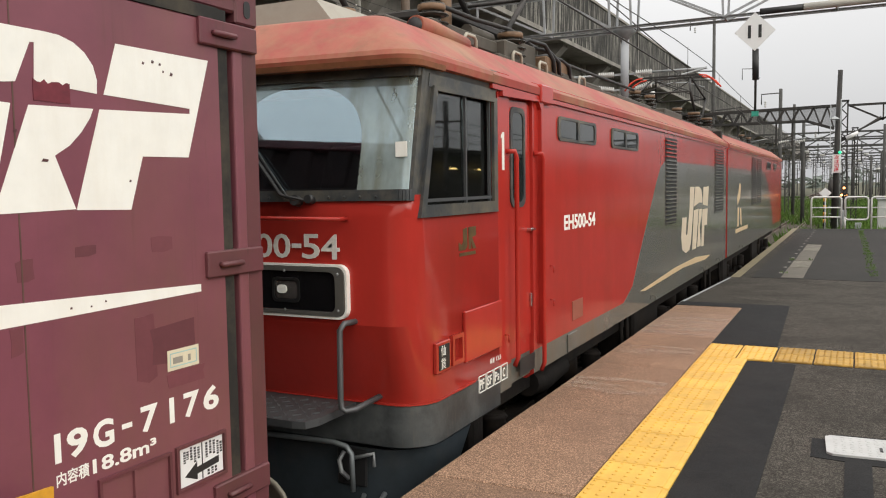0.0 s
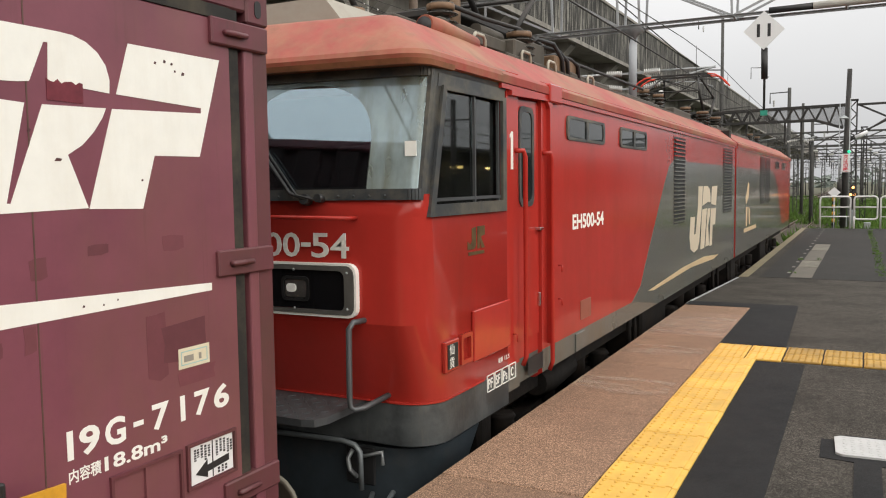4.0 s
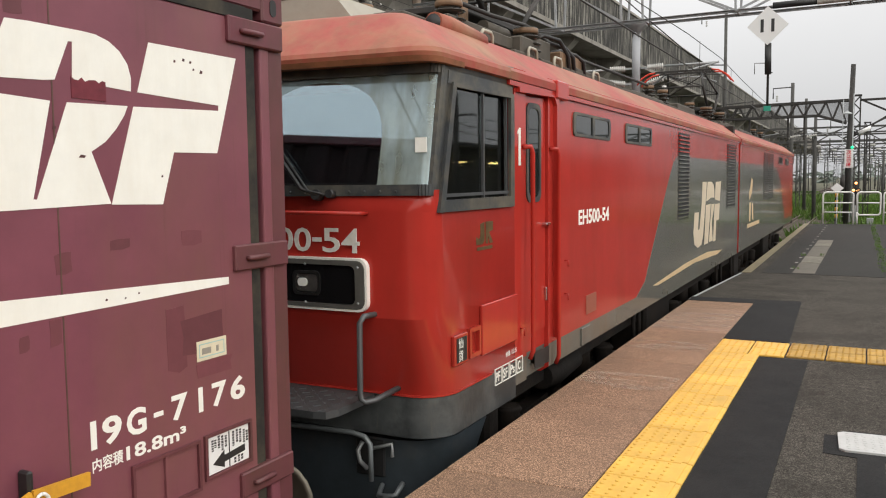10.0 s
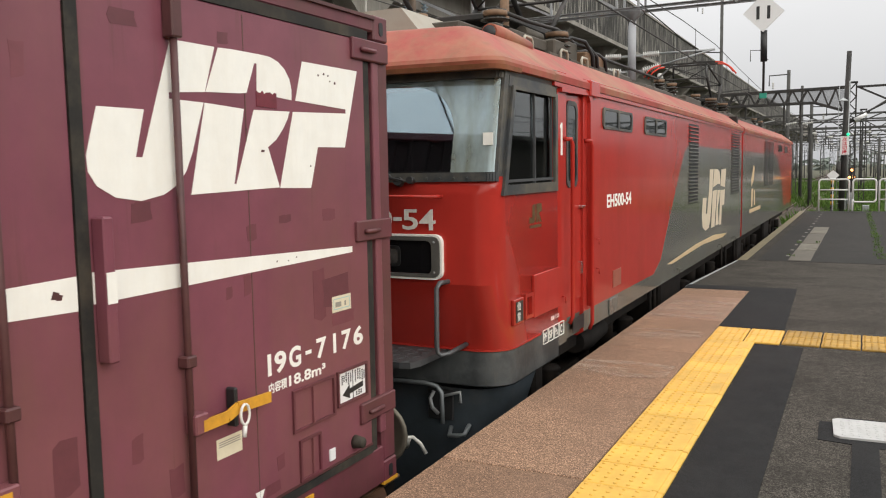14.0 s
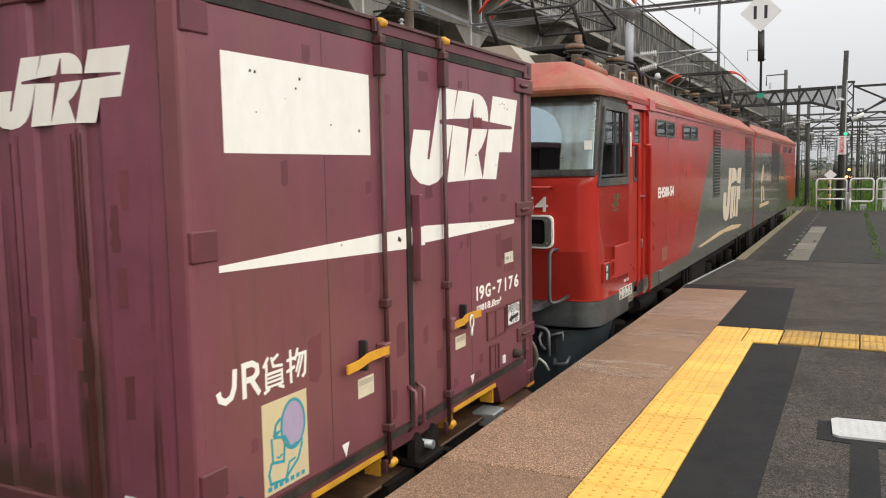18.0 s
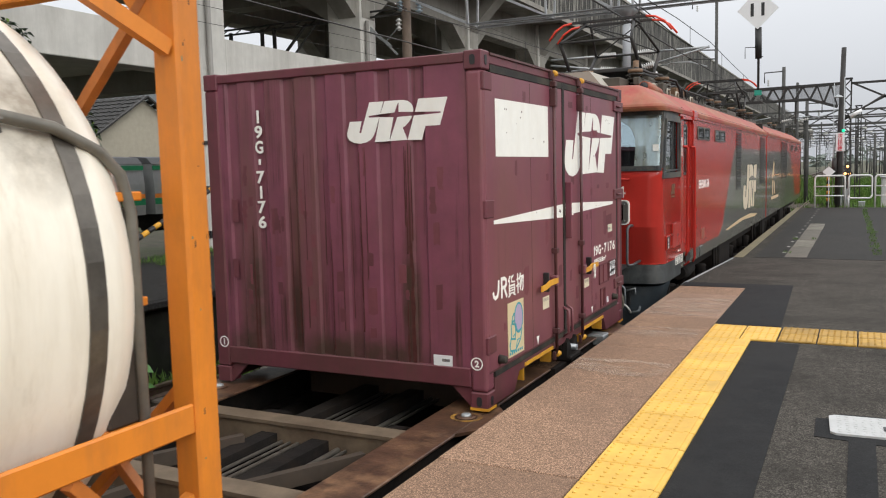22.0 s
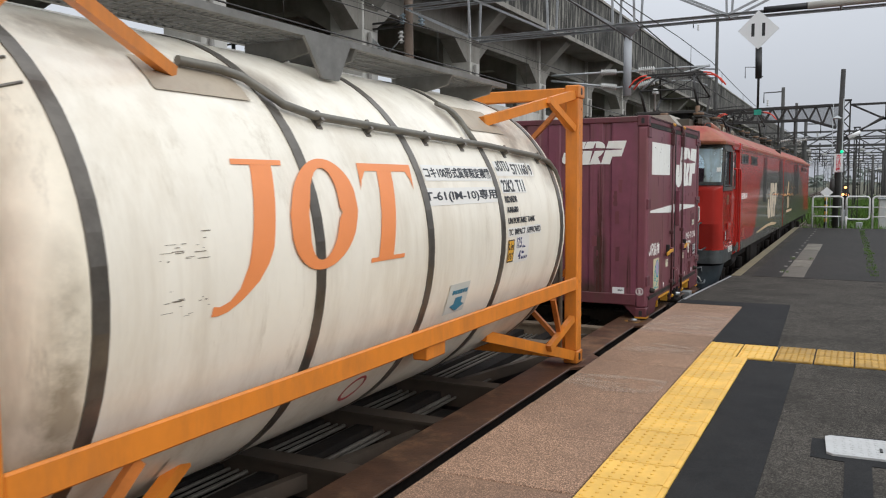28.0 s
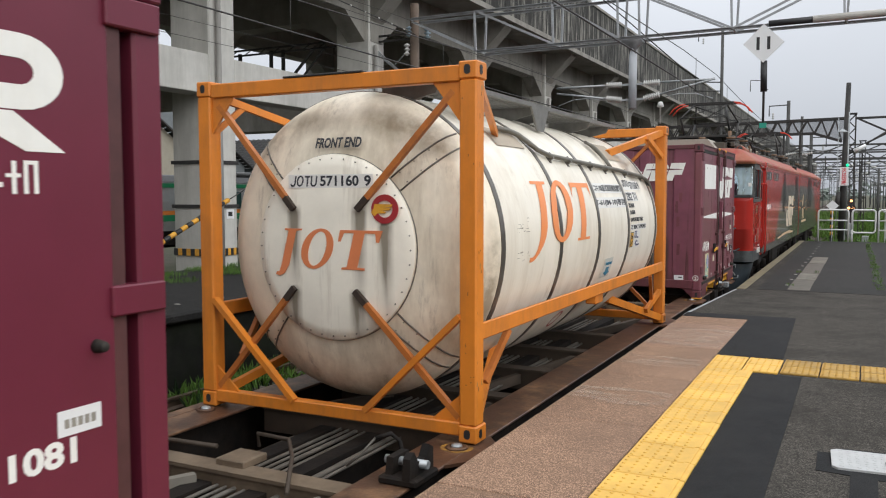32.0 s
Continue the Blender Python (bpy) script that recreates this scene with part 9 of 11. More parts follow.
pp("insulated_pipe", tube([(-2.05, YP - 0.33, ZL + 0.02), (-1.1, YP - 0.33, ZL + 0.03)], 0.075, 12), BLACK, portal, "black sleeve on the lower chord")
pp("insulated_pipe", tube([(-1.1, YP - 0.33, ZL + 0.03), (3.0, YP - 0.33, ZL + 0.06)], 0.085, 12), mat("pale_sleeve", (0.55, 0.53, 0.48), 0.5, var=0.1), portal, "pale sleeve on the lower chord")
# dark arm to the left, with its struts
for dz in (0.0, -0.16):
    bar("dark_arm", (-11.7, YP, 6.22 + dz), (-19.0, YP, 6.2 + dz), 0.07, 0.05, DARKIRON, portal)
for k in range(12):
    x = -12.0 - k * 0.58
    bar("arm_lacing", (x, YP, 6.22), (x - 0.29, YP, 6.06), 0.03, 0.02, DARKIRON, portal)
for x in (-17.03, -16.55, -18.3):
    bar("arm_post", (x, YP, 6.1), (x, YP, 4.7), 0.09, 0.09, DARKIRON, portal)
bar("arm_strut", (-15.3, YP, 6.1), (-16.55, YP, 4.9), 0.07, 0.07, FARIRON, portal)
bar("arm_strut", (-14.9, YP, 6.1), (-16.3, YP, 4.7), 0.05, 0.05, FARIRON, portal)
bar("arm_strut", (-13.6, YP, 6.15), (-12.3, YP, 5.15), 0.07, 0.07, STEEL, portal)
bar("arm_strut", (-13.4, YP, 6.15), (-12.1, YP, 4.9), 0.05, 0.05, STEEL, portal)
bar("arm_strut", (-12.5, YP, 5.3), (-11.8, YP, 5.9), 0.03, 0.03, STEEL, portal)


def shed_insulator(name, a, b, r, n, parent, material=CERAM):
    a, b = Vector(a), Vector(b)
    d = (b - a)
    m = Matrix.Translation(a) @ d.to_track_quat("Z", "Y").to_matrix().to_4x4()
    L = d.length
    prof = [(0.0, 0.0), (r * 0.4, 0.0)]
    for i in range(n):
        z = L * (i + 0.15) / n
        prof += [(r * 0.42, z), (r, z + L / n * 0.3), (r * 0.95, z + L / n * 0.42), (r * 0.42, z + L / n * 0.6)]
    prof += [(r * 0.4, L), (0, L)]
    return pp(name, lathe(prof, 12, m), material, parent)


for x, z0, z1 in ((-11.9, 6.2, 6.0), (-11.3, 6.1, 6.2)):
    shed_insulator("pin_insulator", (x, YP - 0.1, z0 - 0.1), (x, YP - 0.1, z0 + 0.2), 0.11, 3, portal, mat("blue_grey_ceramic", (0.32, 0.40, 0.46), 0.25) if x < -11.5 else bpy.data.materials["blue_grey_ceramic"])
shed_insulator("string_insulator", (-11.95, YP - 0.15, 5.9), (-11.95, YP - 0.15, 5.55), 0.1, 3, portal)
pp("mark_plate", box(-13.3, -13.05, YP - 0.06, YP - 0.05, 5.95, 6.12), mat("green_plate", (0.02, 0.28, 0.2), 0.4), portal, "small green number plate")
# drop post and its cantilevers
pp("drop_post", tube([(-5.35, YP, 3.72), (-5.35, YP, 5.3)], 0.105, 16), mat("pale_grey_tube", (0.42, 0.44, 0.47), 0.5, var=0.08), portal, "pale grey hanging post")
pp("post_head", lathe([(0.11, 5.1), (0.16, 5.3), (0.34, 5.42), (0.34, 5.47), (0, 5.47)], 4, Matrix.Translation((-5.35, YP, 0)) @ Matrix.Rotation(math.pi / 4, 4, "Z")), TRUSS, portal)
for s, reach in ((1, 1.95), (-1, 1.95)):
    x0 = -5.35 + s * 0.1
    for z, dz in ((4.34, 0.02), (3.95, 0.16 if s > 0 else 0.1)):
        bar("bracket_tube", (x0, YP, z), (x0 + s * 0.18, YP, z), 0.05, 0.05, STEEL, portal)
        shed_insulator("bracket_insulator", (x0 + s * 0.18, YP, z), (x0 + s * 0.6, YP, z + dz * 0.6), 0.085, 8, portal)
        pp("cantilever", tube([(x0 + s * 0.6, YP, z + dz * 0.6), (x0 + s * reach, YP, z + dz * (0.6 if z > 4.2 else 2.6))], 0.028, 8), STEEL, portal)
    pp("steady_arm", tube([(x0 + s * 0.75, YP, 3.98), (x0 + s * 1.1, YP, 4.04), (x0 + s * 1.5, YP, 4.02), (x0 + s * 1.9, YP, 3.88)], 0.014, 6), STEEL, portal)
pp("bell_insulator", lathe([(0.0, 0.25), (0.05, 0.24), (0.09, 0.12), (0.02, 0.1), (0.02, -0.3)], 12, Matrix.Translation((-4.5, YP - 0.6, 3.55))), CERAM, portal)

# stop-section sign hung from the lower chord
sign = empty("diamond_sign", Matrix.Translation((-2.145, YP - 0.45, 5.05)), "white diamond sign with two black bars, hung from the portal", "sign")
part("board", prism([(-0.455, 0), (0, -0.45), (0.455, 0), (0, 0.45)], 0.03, END), SIGNW, sign, "white diamond board")
for x in (-0.12, 0.115):
    part("black_bar", prism([(x - 0.035, -0.15), (x + 0.035, -0.15), (x + 0.035, 0.15), (x - 0.035, 0.15)], 0.004, Matrix.Translation((0, -0.03, 0)) @ END), BLACK, sign)
part("sleeve", tube([(0.01, 0.06, -0.40), (0.02, 0.06, -1.12)], 0.075, 12), BLACK, sign, "black insulating sleeve")
part("hanger_rod", tube([(0.02, 0.06, 0.45), (0.02, 0.06, -1.95)], 0.028, 8), DARKIRON, sign)
part("tag", box(-0.06, 0.1, 0.02, 0.06, -1.98, -1.86), bpy.data.materials["green_plate"], sign)
bm = bm_new()
add_tube(bm, [(0.02, 0.06, -0.86), (-0.28, 0.06, -0.84), (-0.28, 0.06, -1.1)], 0.01, 6)
add_tube(bm, [(0.02, 0.06, -1.08), (0.12, 0.06, -1.08)], 0.01, 6)
part("arm", bm, DARKIRON, sign)


# wires along the tracks
def wire(name, pts, r, label, parent=None):
    bm = tube(pts, r, 5)
    return tagged(part(name, bm, mat("wire", (0.045, 0.042, 0.04), 0.6, 0.3) if "wire" not in bpy.data.materials else bpy.data.materials["wire"]), label, "cable")


def sagging(x, z, sag, y0, y1, step, x1=None):
    pts = []
    y = y0
    x1 = x if x1 is None else x1
    n = max(2, int((y1 - y0) / step))
    for i in range(n + 1):
        f = i / n
        y = y0 + (y1 - y0) * f
        k = ((y - YP) / 45.0) % 1.0
        pts.append((x + (x1 - x) * f, y, z - sag * 4 * k * (1 - k)))
    return pts


wires = []
for tx in (TRACK, TRACK2):
    wires.append(wire("contact_wire", [(tx, -45, 3.90), (tx + 0.1, YP, 3.86), (tx, 260, 3.9)], 0.013, "thin copper contact wire over the track"))
    wires.append(wire("messenger_wire", sagging(tx, 4.72, 0.45, -45, 200, 4.5), 0.009, "sagging messenger wire over the contact wire"))
    bm = bm_new()
    for i in range(40):
        y = -20 + i * 5.0
        k = ((y - YP) / 45.0) % 1.0
        add_tube(bm, [(tx, y, 3.88), (tx, y, 4.72 - 0.45 * 4 * k * (1 - k))], 0.006, 4)
    tagged(part("dropper_wires", bm, bpy.data.materials["wire"]), "thin droppers between messenger and contact wire", "cable", kind="stuff")
for x, z, sag, x1 in ((-12.0, 6.28, 0.25, -11.4), (-11.35, 6.3, 0.25, -10.6), (-12.4, 5.2, 0.2, -12.4), (-12.4, 4.85, 0.2, -12.4), (-9.6, 7.4, 0.3, -9.4)):
    wires.append(wire("feeder_wire", sagging(x, z, sag, -30, 150, 4.5, x1), 0.006, "dark feeder cable along the line"))
wires.append(wire("stay_cable", [(-6.6, YP - 0.5, 7.0), (-5.57, YP, 6.04), (-4.92, YP, 5.43), (-4.14, YP, 4.71), (-3.58, YP, 4.29)], 0.016, "thick black stay cable"))
# beaded cable over the gap
bm = bm_new()
pts = [(-11.6, -6, 7.3), (-11.7, YP - 0.1, 6.15)]
add_tube(bm, pts, 0.014, 5)
part_w = tagged(part("beaded_cable", bm, bpy.data.materials["wire"]), "dark cable with white beads", "cable")
a, b = Vector(pts[0]), Vector(pts[1])
for i in range(26):
    p = a.lerp(b, 0.35 + i * 0.025)
    part("bead", lathe([(0.0, -0.04), (0.025, -0.02), (0.025, 0.02), (0, 0.04)], 8, Matrix.Translation(p) @ Matrix.Rotation(math.pi / 2, 4, "X")), CERAM, part_w)

# ---------------------------------------------------------------- yard beyond the platform
def lattice_mast(x, y, z0, h, w, material, label="dark lattice mast beside the tracks", group="lattice masts"):
    th = empty("lattice_mast", Matrix.Translation((x, y, z0)), label, "mast", group)
    for sx in (-1, 1):
        for sy in (-1, 1):
            bm = bm_new()
            add_bar(bm, (sx * w / 2, sy * w / 2, 0), (sx * w / 2, sy * w / 2, h), 0.06)
            part("leg", bm, material, th)
    n = int(h / (w * 1.1))
    bm = bm_new()
    for i in range(n):
        za, zb = h * i / n, h * (i + 1) / n
        s = 1 if i % 2 else -1
        for e in (-1, 1):
            add_bar(bm, (-s * w / 2, e * w / 2, za), (s * w / 2, e * w / 2, zb), 0.035)
            add_bar(bm, (e * w / 2, -s * w / 2, za), (e * w / 2, s * w / 2, zb), 0.035)
    part("lacing", bm, material, th)
    bm = box(-w * 0.7, w * 0.7, -w * 0.7, w * 0.7, h, h + 0.06)
    part("cap", bm, material, th)
    return th


def far_portal(y, x0, x1, z, depth, arch=True, masts=(None,)):
    """A lattice beam across the yard at one place, on lattice masts."""
    th = empty("yard_portal", Matrix.Translation(((x0 + x1) / 2, y, z)), "dark lattice gantry across the yard tracks", "gantry", "yard gantries")
    n = max(6, int((x1 - x0) / 1.15))
    bm = bm_new()
    hx = (x1 - x0) / 2
    low = lambda u: -depth * (1.0 if not arch else 0.62 + 0.6 * max(0.0, abs(u) * 2 - 1.35) ** 1.0 * 1.6)
    for i in range(n):
        u0, u1 = i / n - 0.5, (i + 1) / n - 0.5
        a, b = u0 * 2 * hx, u1 * 2 * hx
        la, lb = low(u0 * 1.0), low(u1 * 1.0)
        for dy in (-0.25, 0.25):
            add_bar(bm, (a, dy, la), (b, dy, lb), 0.08)
            add_bar(bm, (a, dy, 0), (b, dy, 0), 0.09)
            add_bar(bm, ((a, dy, la) if i % 2 else (a, dy, 0)), ((b, dy, 0) if i % 2 else (b, dy, lb)), 0.055)
    part("lattice_beam", bm, FARIRON, th)
    for k, m in enumerate(masts):
        if m is None:
            continue
        bm = bm_new()
        for sx in (-0.17, 0.17):
            for sy in (-0.17, 0.17):
                add_bar(bm, (m - (x0 + x1) / 2 + sx, sy, 0.3), (m - (x0 + x1) / 2 + sx, sy, -1.6 - z), 0.05)
        for j in range(18):
            za, zb = 0.3 - j * (z + 1.9) / 18, 0.3 - (j + 1) * (z + 1.9) / 18
            s = 1 if j % 2 else -1
            for e in (-0.17, 0.17):
                add_bar(bm, (m - (x0 + x1) / 2 - s * 0.17, e, za), (m - (x0 + x1) / 2 + s * 0.17, e, zb), 0.03)
        part("mast", bm, FARIRON, th)
    # hanging posts and insulators
    for k, dx in enumerate(np.linspace(-hx * 0.85, hx * 0.85, max(3, int(hx / 1.6)))):
        bm = bm_new()
        add_bar(bm, (dx, 0, -depth * 0.6), (dx, 0, -depth * 0.6 - 1.5), 0.09)
        add_bar(bm, (dx, 0, -depth * 0.6 - 0.9), (dx + 1.1, 0, -depth * 0.6 - 0.85), 0.05)
        part("hanging_post", bm, FARIRON, th)
        shed = bm_new()
        add_tube(shed, [(dx + 0.15, 0, -depth * 0.6 - 0.9), (dx + 0.5, 0, -depth * 0.6 - 0.9)], 0.07, 8)
        part("insulator", shed, CERAM, th)
    return th


def net_material():
    m = mat("wire_netting", (0.16, 0.165, 0.17), 0.6, 0.3)
    m.node_tree.nodes["Principled BSDF"].inputs["Alpha"].default_value = 0.6
    return m


NET = net_material()
# the nearest gantry: a warren beam that deepens towards its lattice mast, hung with netting
gy = 42.0
gan = empty("yard_gantry", Matrix.Translation((-6.0, gy, 4.9)), "dark lattice gantry with netting beside the pole", "gantry", "yard gantries")
bottom = lambda x: float(np.interp(x, [-13.5, -12.2, -2.0, -0.85], [3.9, 4.28, 4.29, 3.9]))
for dy in (-0.22, 0.22):
    xs = list(np.linspace(-13.5, -2.0, 19)) + [-1.42, -0.85]
    pp("chord", (lambda b: (add_bar(b, (-13.5, gy + dy, 4.74), (-0.6, gy + dy, 4.93), 0.09, 0.11), b)[1])(bm_new()), DARKIRON, gan)
    for k, (a, b) in enumerate(zip(xs, xs[1:])):
        bar("chord", (a, gy + dy, bottom(a)), (b, gy + dy, bottom(b)), 0.08, 0.1, DARKIRON, gan)
        mid = (a + b) / 2
        bar("diagonal", (a, gy + dy, bottom(a)), (mid, gy + dy, 4.9), 0.05, 0.06, DARKIRON, gan)
        bar("diagonal", (mid, gy + dy, 4.9), (b, gy + dy, bottom(b)), 0.05, 0.06, DARKIRON, gan)
net = bm_new()
vs = [[net.verts.new((x, gy + 0.25, z)) for x in np.linspace(-4.2, -0.7, 12) for z in (0,)] for _ in (0, 1)]
for k, v in enumerate(vs[0]):
    v.co.z = bottom(v.co.x) + 0.05
for k, v in enumerate(vs[1]):
    v.co.z = 4.86
for k in range(11):
    net.faces.new((vs[0][k], vs[0][k + 1], vs[1][k + 1], vs[1][k]))
pp("netting", net, NET, gan, "grey wire netting in the beam")
# its light arm to the other side
bar("chord", (-0.3, gy, 4.92), (7.0, gy, 5.0), 0.08, 0.1, DARKIRON, gan)
bar("brace", (-0.2, gy, 4.9), (1.13, gy, 4.22), 0.06, 0.08, DARKIRON, gan)
bar("brace", (-1.0, gy, 3.2), (1.13, gy, 4.30), 0.06, 0.08, DARKIRON, gan)
bar("brace", (1.13, gy, 4.26), (2.4, gy, 4.95), 0.06, 0.08, DARKIRON, gan)
bar("upright", (1.13, gy, 4.2), (1.13, gy, 4.95), 0.06, 0.06, DARKIRON, gan)
for x in (-3.3, -2.6, -5.0, -6.4, -8.0):
    bar("hanging_post", (x, gy, 4.3), (x, gy, 3.2), 0.08, 0.08, DARKIRON, gan)
    shed_insulator("insulator", (x + 0.1, gy, 3.35), (x + 0.55, gy, 3.42), 0.07, 5, gan)
    pp("cantilever", tube([(x + 0.55, gy, 3.42), (x + 1.3, gy, 3.55)], 0.025, 6), STEEL, gan)
lattice_mast(-0.43, gy, -1.6, 6.7, 0.27, DARKIRON)
lattice_mast(0.02, 60, -1.6, 6.5, 0.30, DARKIRON)
lattice_mast(-13.4, gy, -1.6, 6.4, 0.35, DARKIRON)
for i, (y, z, d) in enumerate(((60, 4.7, 0.5), (72, 4.9, 0.7), (85, 4.8, 0.75), (104, 5.1, 0.8), (126, 5.3, 0.8), (150, 5.5, 0.9), (180, 5.7, 0.9), (215, 6.0, 1.0), (262, 6.2, 1.1))):
    far_portal(y, -15 + i * 1.0, 15, z, d, False, (-15 + i * 1.0, -6.5 + 0.4 * i, 3.2 + 0.4 * i, 8.0, 15))
# close-set slim masts in the yard, lower than the gantries
for i in range(104):
    random.seed(100 + i)
    y = random.uniform(58, 330)
    x = random.uniform(-0.13 if i < 64 else 0.0, 0.1) * y + random.uniform(-6 if i < 64 else 0, 5)
    if -6.0 < x < -1.5 and y < 200:
        x -= 6
    h = random.uniform(4.6, 6.6) + y * 0.004
    th = empty("line_mast", Matrix.Translation((x, y, -1.62)), "slim dark overhead line mast", "mast", "line masts")
    part("pole", tube([(0, 0, 0), (0, 0, h)], [0.11, 0.08], 8), FARIRON, th)
    part("bracket", (lambda b: (add_bar(b, (0, 0, h - 1.2), (2.0, 0, h - 1.0), 0.06), b)[1])(bm_new()), FARIRON, th)
    part("insulator", tube([(0.3, 0, h - 1.1), (0.6, 0, h - 1.06)], 0.08, 8), CERAM, th)
# taller feeder masts with goal-post brackets
for x, y, top, arm in ((-8.78, 60.0, 13.0, -1.6), (-4.1, 55.0, 7.2, -1.1), (-4.23, 70.0, 7.5, 0.0), (-3.03, 60.0, 5.5, 0.9)):
    h = top + 1.62
    th = empty("tall_mast", Matrix.Translation((x, y, -1.62)), "tall dark pole carrying feeder brackets", "mast", "tall masts")
    part("pole", tube([(0, 0, 0), (0, 0, h)], [0.13, 0.10], 12), FARIRON, th)
    if arm:
        part("bracket", tube([(0, 0, h - 0.25), (arm, 0, h - 0.28), (arm, 0, h - 0.9)], 0.04, 6), FARIRON, th)
        shed_insulator("insulator", (x + arm * 0.8, y, top - 0.7), (x + arm * 0.8, y, top - 1.1), 0.08, 3, th)
    if top > 10:
        for z, a in ((5.8, 1.9), (8.6, -1.9), (9.2, -1.7)):
            part("bracket", tube([(0, 0, z + 1.62), (a, 0, z + 1.75)], 0.045, 6), FARIRON, th)
        part("bracket", tube([(-0.3, 0, 8.1), (1.85, 0, 8.25), (1.85, 0, 7.2)], 0.045, 6), FARIRON, th)

# dark pole with the notice board
pole = empty("signal_pole", Matrix.Translation((-0.62, 35, -1.62)), "dark tall pole with a notice board and green lamp", "pole")
part("shaft", tube([(-0.07, 0, 0), (0.10, 0, 7.31)], [0.125, 0.085], 14), DARKIRON, pole)
bm = bm_new()
for k in range(16):
    add_box(bm, -0.2, -0.12, -0.2, -0.17, 1.6 + k * 0.28, 1.62 + k * 0.28)
add_tube(bm, [(-0.2, -0.2, 1.4), (-0.2, -0.2, 6.0)], 0.015, 6)
add_tube(bm, [(0.15, -0.18, 1.4), (0.15, -0.18, 6.2)], 0.02, 6)
part("ladder", bm, STEEL, pole)
bd = part("board", box(-0.115, 0.18, -0.26, -0.23, 3.44, 4.137, 0.006), SIGNW, pole, "white board with red writing")
for k, c in enumerate("次は切換"):
    lettering("writing", c, 0.125, Matrix.Translation((0.032, -0.262, 3.965 - k * 0.160)) @ END, mat("red_writing", (0.6, 0.03, 0.05), 0.5) if k == 0 else bpy.data.materials["red_writing"], bd, 0.004, 1.0, "CENTER", 0.004)
part("lamp", lathe([(0.0, 0.0), (0.055, 0.0), (0.055, 0.06), (0.0, 0.07)], 12, Matrix.Translation((0.14, -0.24, 4.21)) @ Matrix.Rotation(math.pi / 2, 4, "X")), glow("green_signal", (0.01, 0.75, 0.32), 1.5), pole, "lit green lamp")
part("loudspeaker", tube([(-0.17, -0.15, 2.55), (-0.15, -0.15, 3.2)], [0.10, 0.08], 10), DARKIRON, pole)
part("lamp_shade", lathe([(0.02, 0.12), (0.16, 0.02), (0.17, 0.0), (0, 0.0)], 12, Matrix.Translation((-0.05, -0.3, 5.45))), STEEL, pole)
part("lamp_arm", tube([(0.12, 0, 4.6), (1.5, 0, 5.5)], 0.035, 6), DARKIRON, pole)
part("lamp_head", tube([(0.35, -0.1, 4.72), (0.75, -0.1, 4.95)], [0.1, 0.06], 8), SIGNW, pole)
stay = empty("stay_guard", Matrix.Translation((-0.92, 32.9, -1.6)), "yellow and black striped stay guard", "guard")
for k in range(8):
    part("stripe", tube([(0.0, 0, 1.5 + k * 0.125), (0.01, 0.0, 1.625 + k * 0.125)], 0.055, 10), YELLOW if k % 2 else BLACK, stay)
part("post", tube([(0, 0, 0), (0, 0, 1.5)], 0.05, 8), DARKIRON, stay)
dm = empty("diamond_marker", Matrix.Translation((-0.89, 32.55, FAR_Z)), "small white diamond marker on a thin post", "sign")
part("post", tube([(0, 0, -0.9), (0, 0, 1.1)], 0.018, 6), STEEL, dm)
part("board", prism([(-0.21, 1.26), (0, 1.07), (0.21, 1.26), (0, 1.45)], 0.02, END), SIGNW, dm)
for x, z in ((-0.40, 1.18), (-0.50, 0.84), (-0.32, 0.84)):
    lp = empty("signal_lamp", Matrix.Translation((x, 44, z)), "small lit yard signal lamp", "signal lamp", "yard signal lamps")
    part("lens", lathe([(0.0, 0.0), (0.06, 0.0), (0.06, 0.05), (0.0, 0.06)], 12, Matrix.Rotation(math.pi / 2, 4, "X")), glow("warm_signal", (1.0, 0.45, 0.15), 4.0) if "warm_signal" not in bpy.data.materials else bpy.data.materials["warm_signal"], lp)
    part("hood", tube([(0, 0.3, 0), (0, 0.02, 0)], 0.13, 12), BLACK, lp)
    part("post", tube([(0, 0.2, 0), (0, 0.2, -z - 1.62)], 0.05, 8), DARKIRON, lp)

# fence at the platform end
FEN = mat("white_fence_paint", (0.74, 0.74, 0.73), 0.45, var=0.06, dirt=(0.45, 0.42, 0.36), dirt_amt=0.4, dscale=3)
for x0, x1 in ((-1.32, -0.36), (-0.24, 0.48), (0.58, 1.5), (1.6, 2.5), (2.6, 3.5), (3.6, 4.5), (4.6, 5.5), (5.6, 6.5)):
    th = empty("fence_panel", Matrix.Translation((x0, 32.15, FAR_Z)), "white tubular railing panel at the platform end", "railing", "railing panels")
    w, h, r = x1 - x0, 1.12, 0.1
    gate = x0 == -0.24
    zb = 0.33 if gate else 0.0
    arc = lambda cx, cz, a0, a1: [(cx + r * math.cos(t), 0, cz + r * math.sin(t)) for t in np.linspace(a0, a1, 5)]
    pts = [(0, 0, zb if not gate else zb + r)] + arc(r, h - r, math.pi, math.pi / 2) + arc(w - r, h - r, math.pi / 2, 0) + [(w, 0, zb if not gate else zb + r)]
    if gate:
        pts += arc(w - r, zb + r, 0, -math.pi / 2) + arc(r, zb + r, -math.pi / 2, -math.pi) + [(0, 0, zb + r)]
    part("frame_tube", tube(pts, 0.03, 8), FEN, th)
    for z in ((0.75, 0.42) if not gate else (0.75,)):
        part("rail_tube", tube([(0, 0, z), (w, 0, z)], 0.022, 8), FEN, th)
    if gate:
        part("gate_foot", tube([(0.0, 0, 0), (0, 0, zb + r)], 0.03, 8), FEN, th)
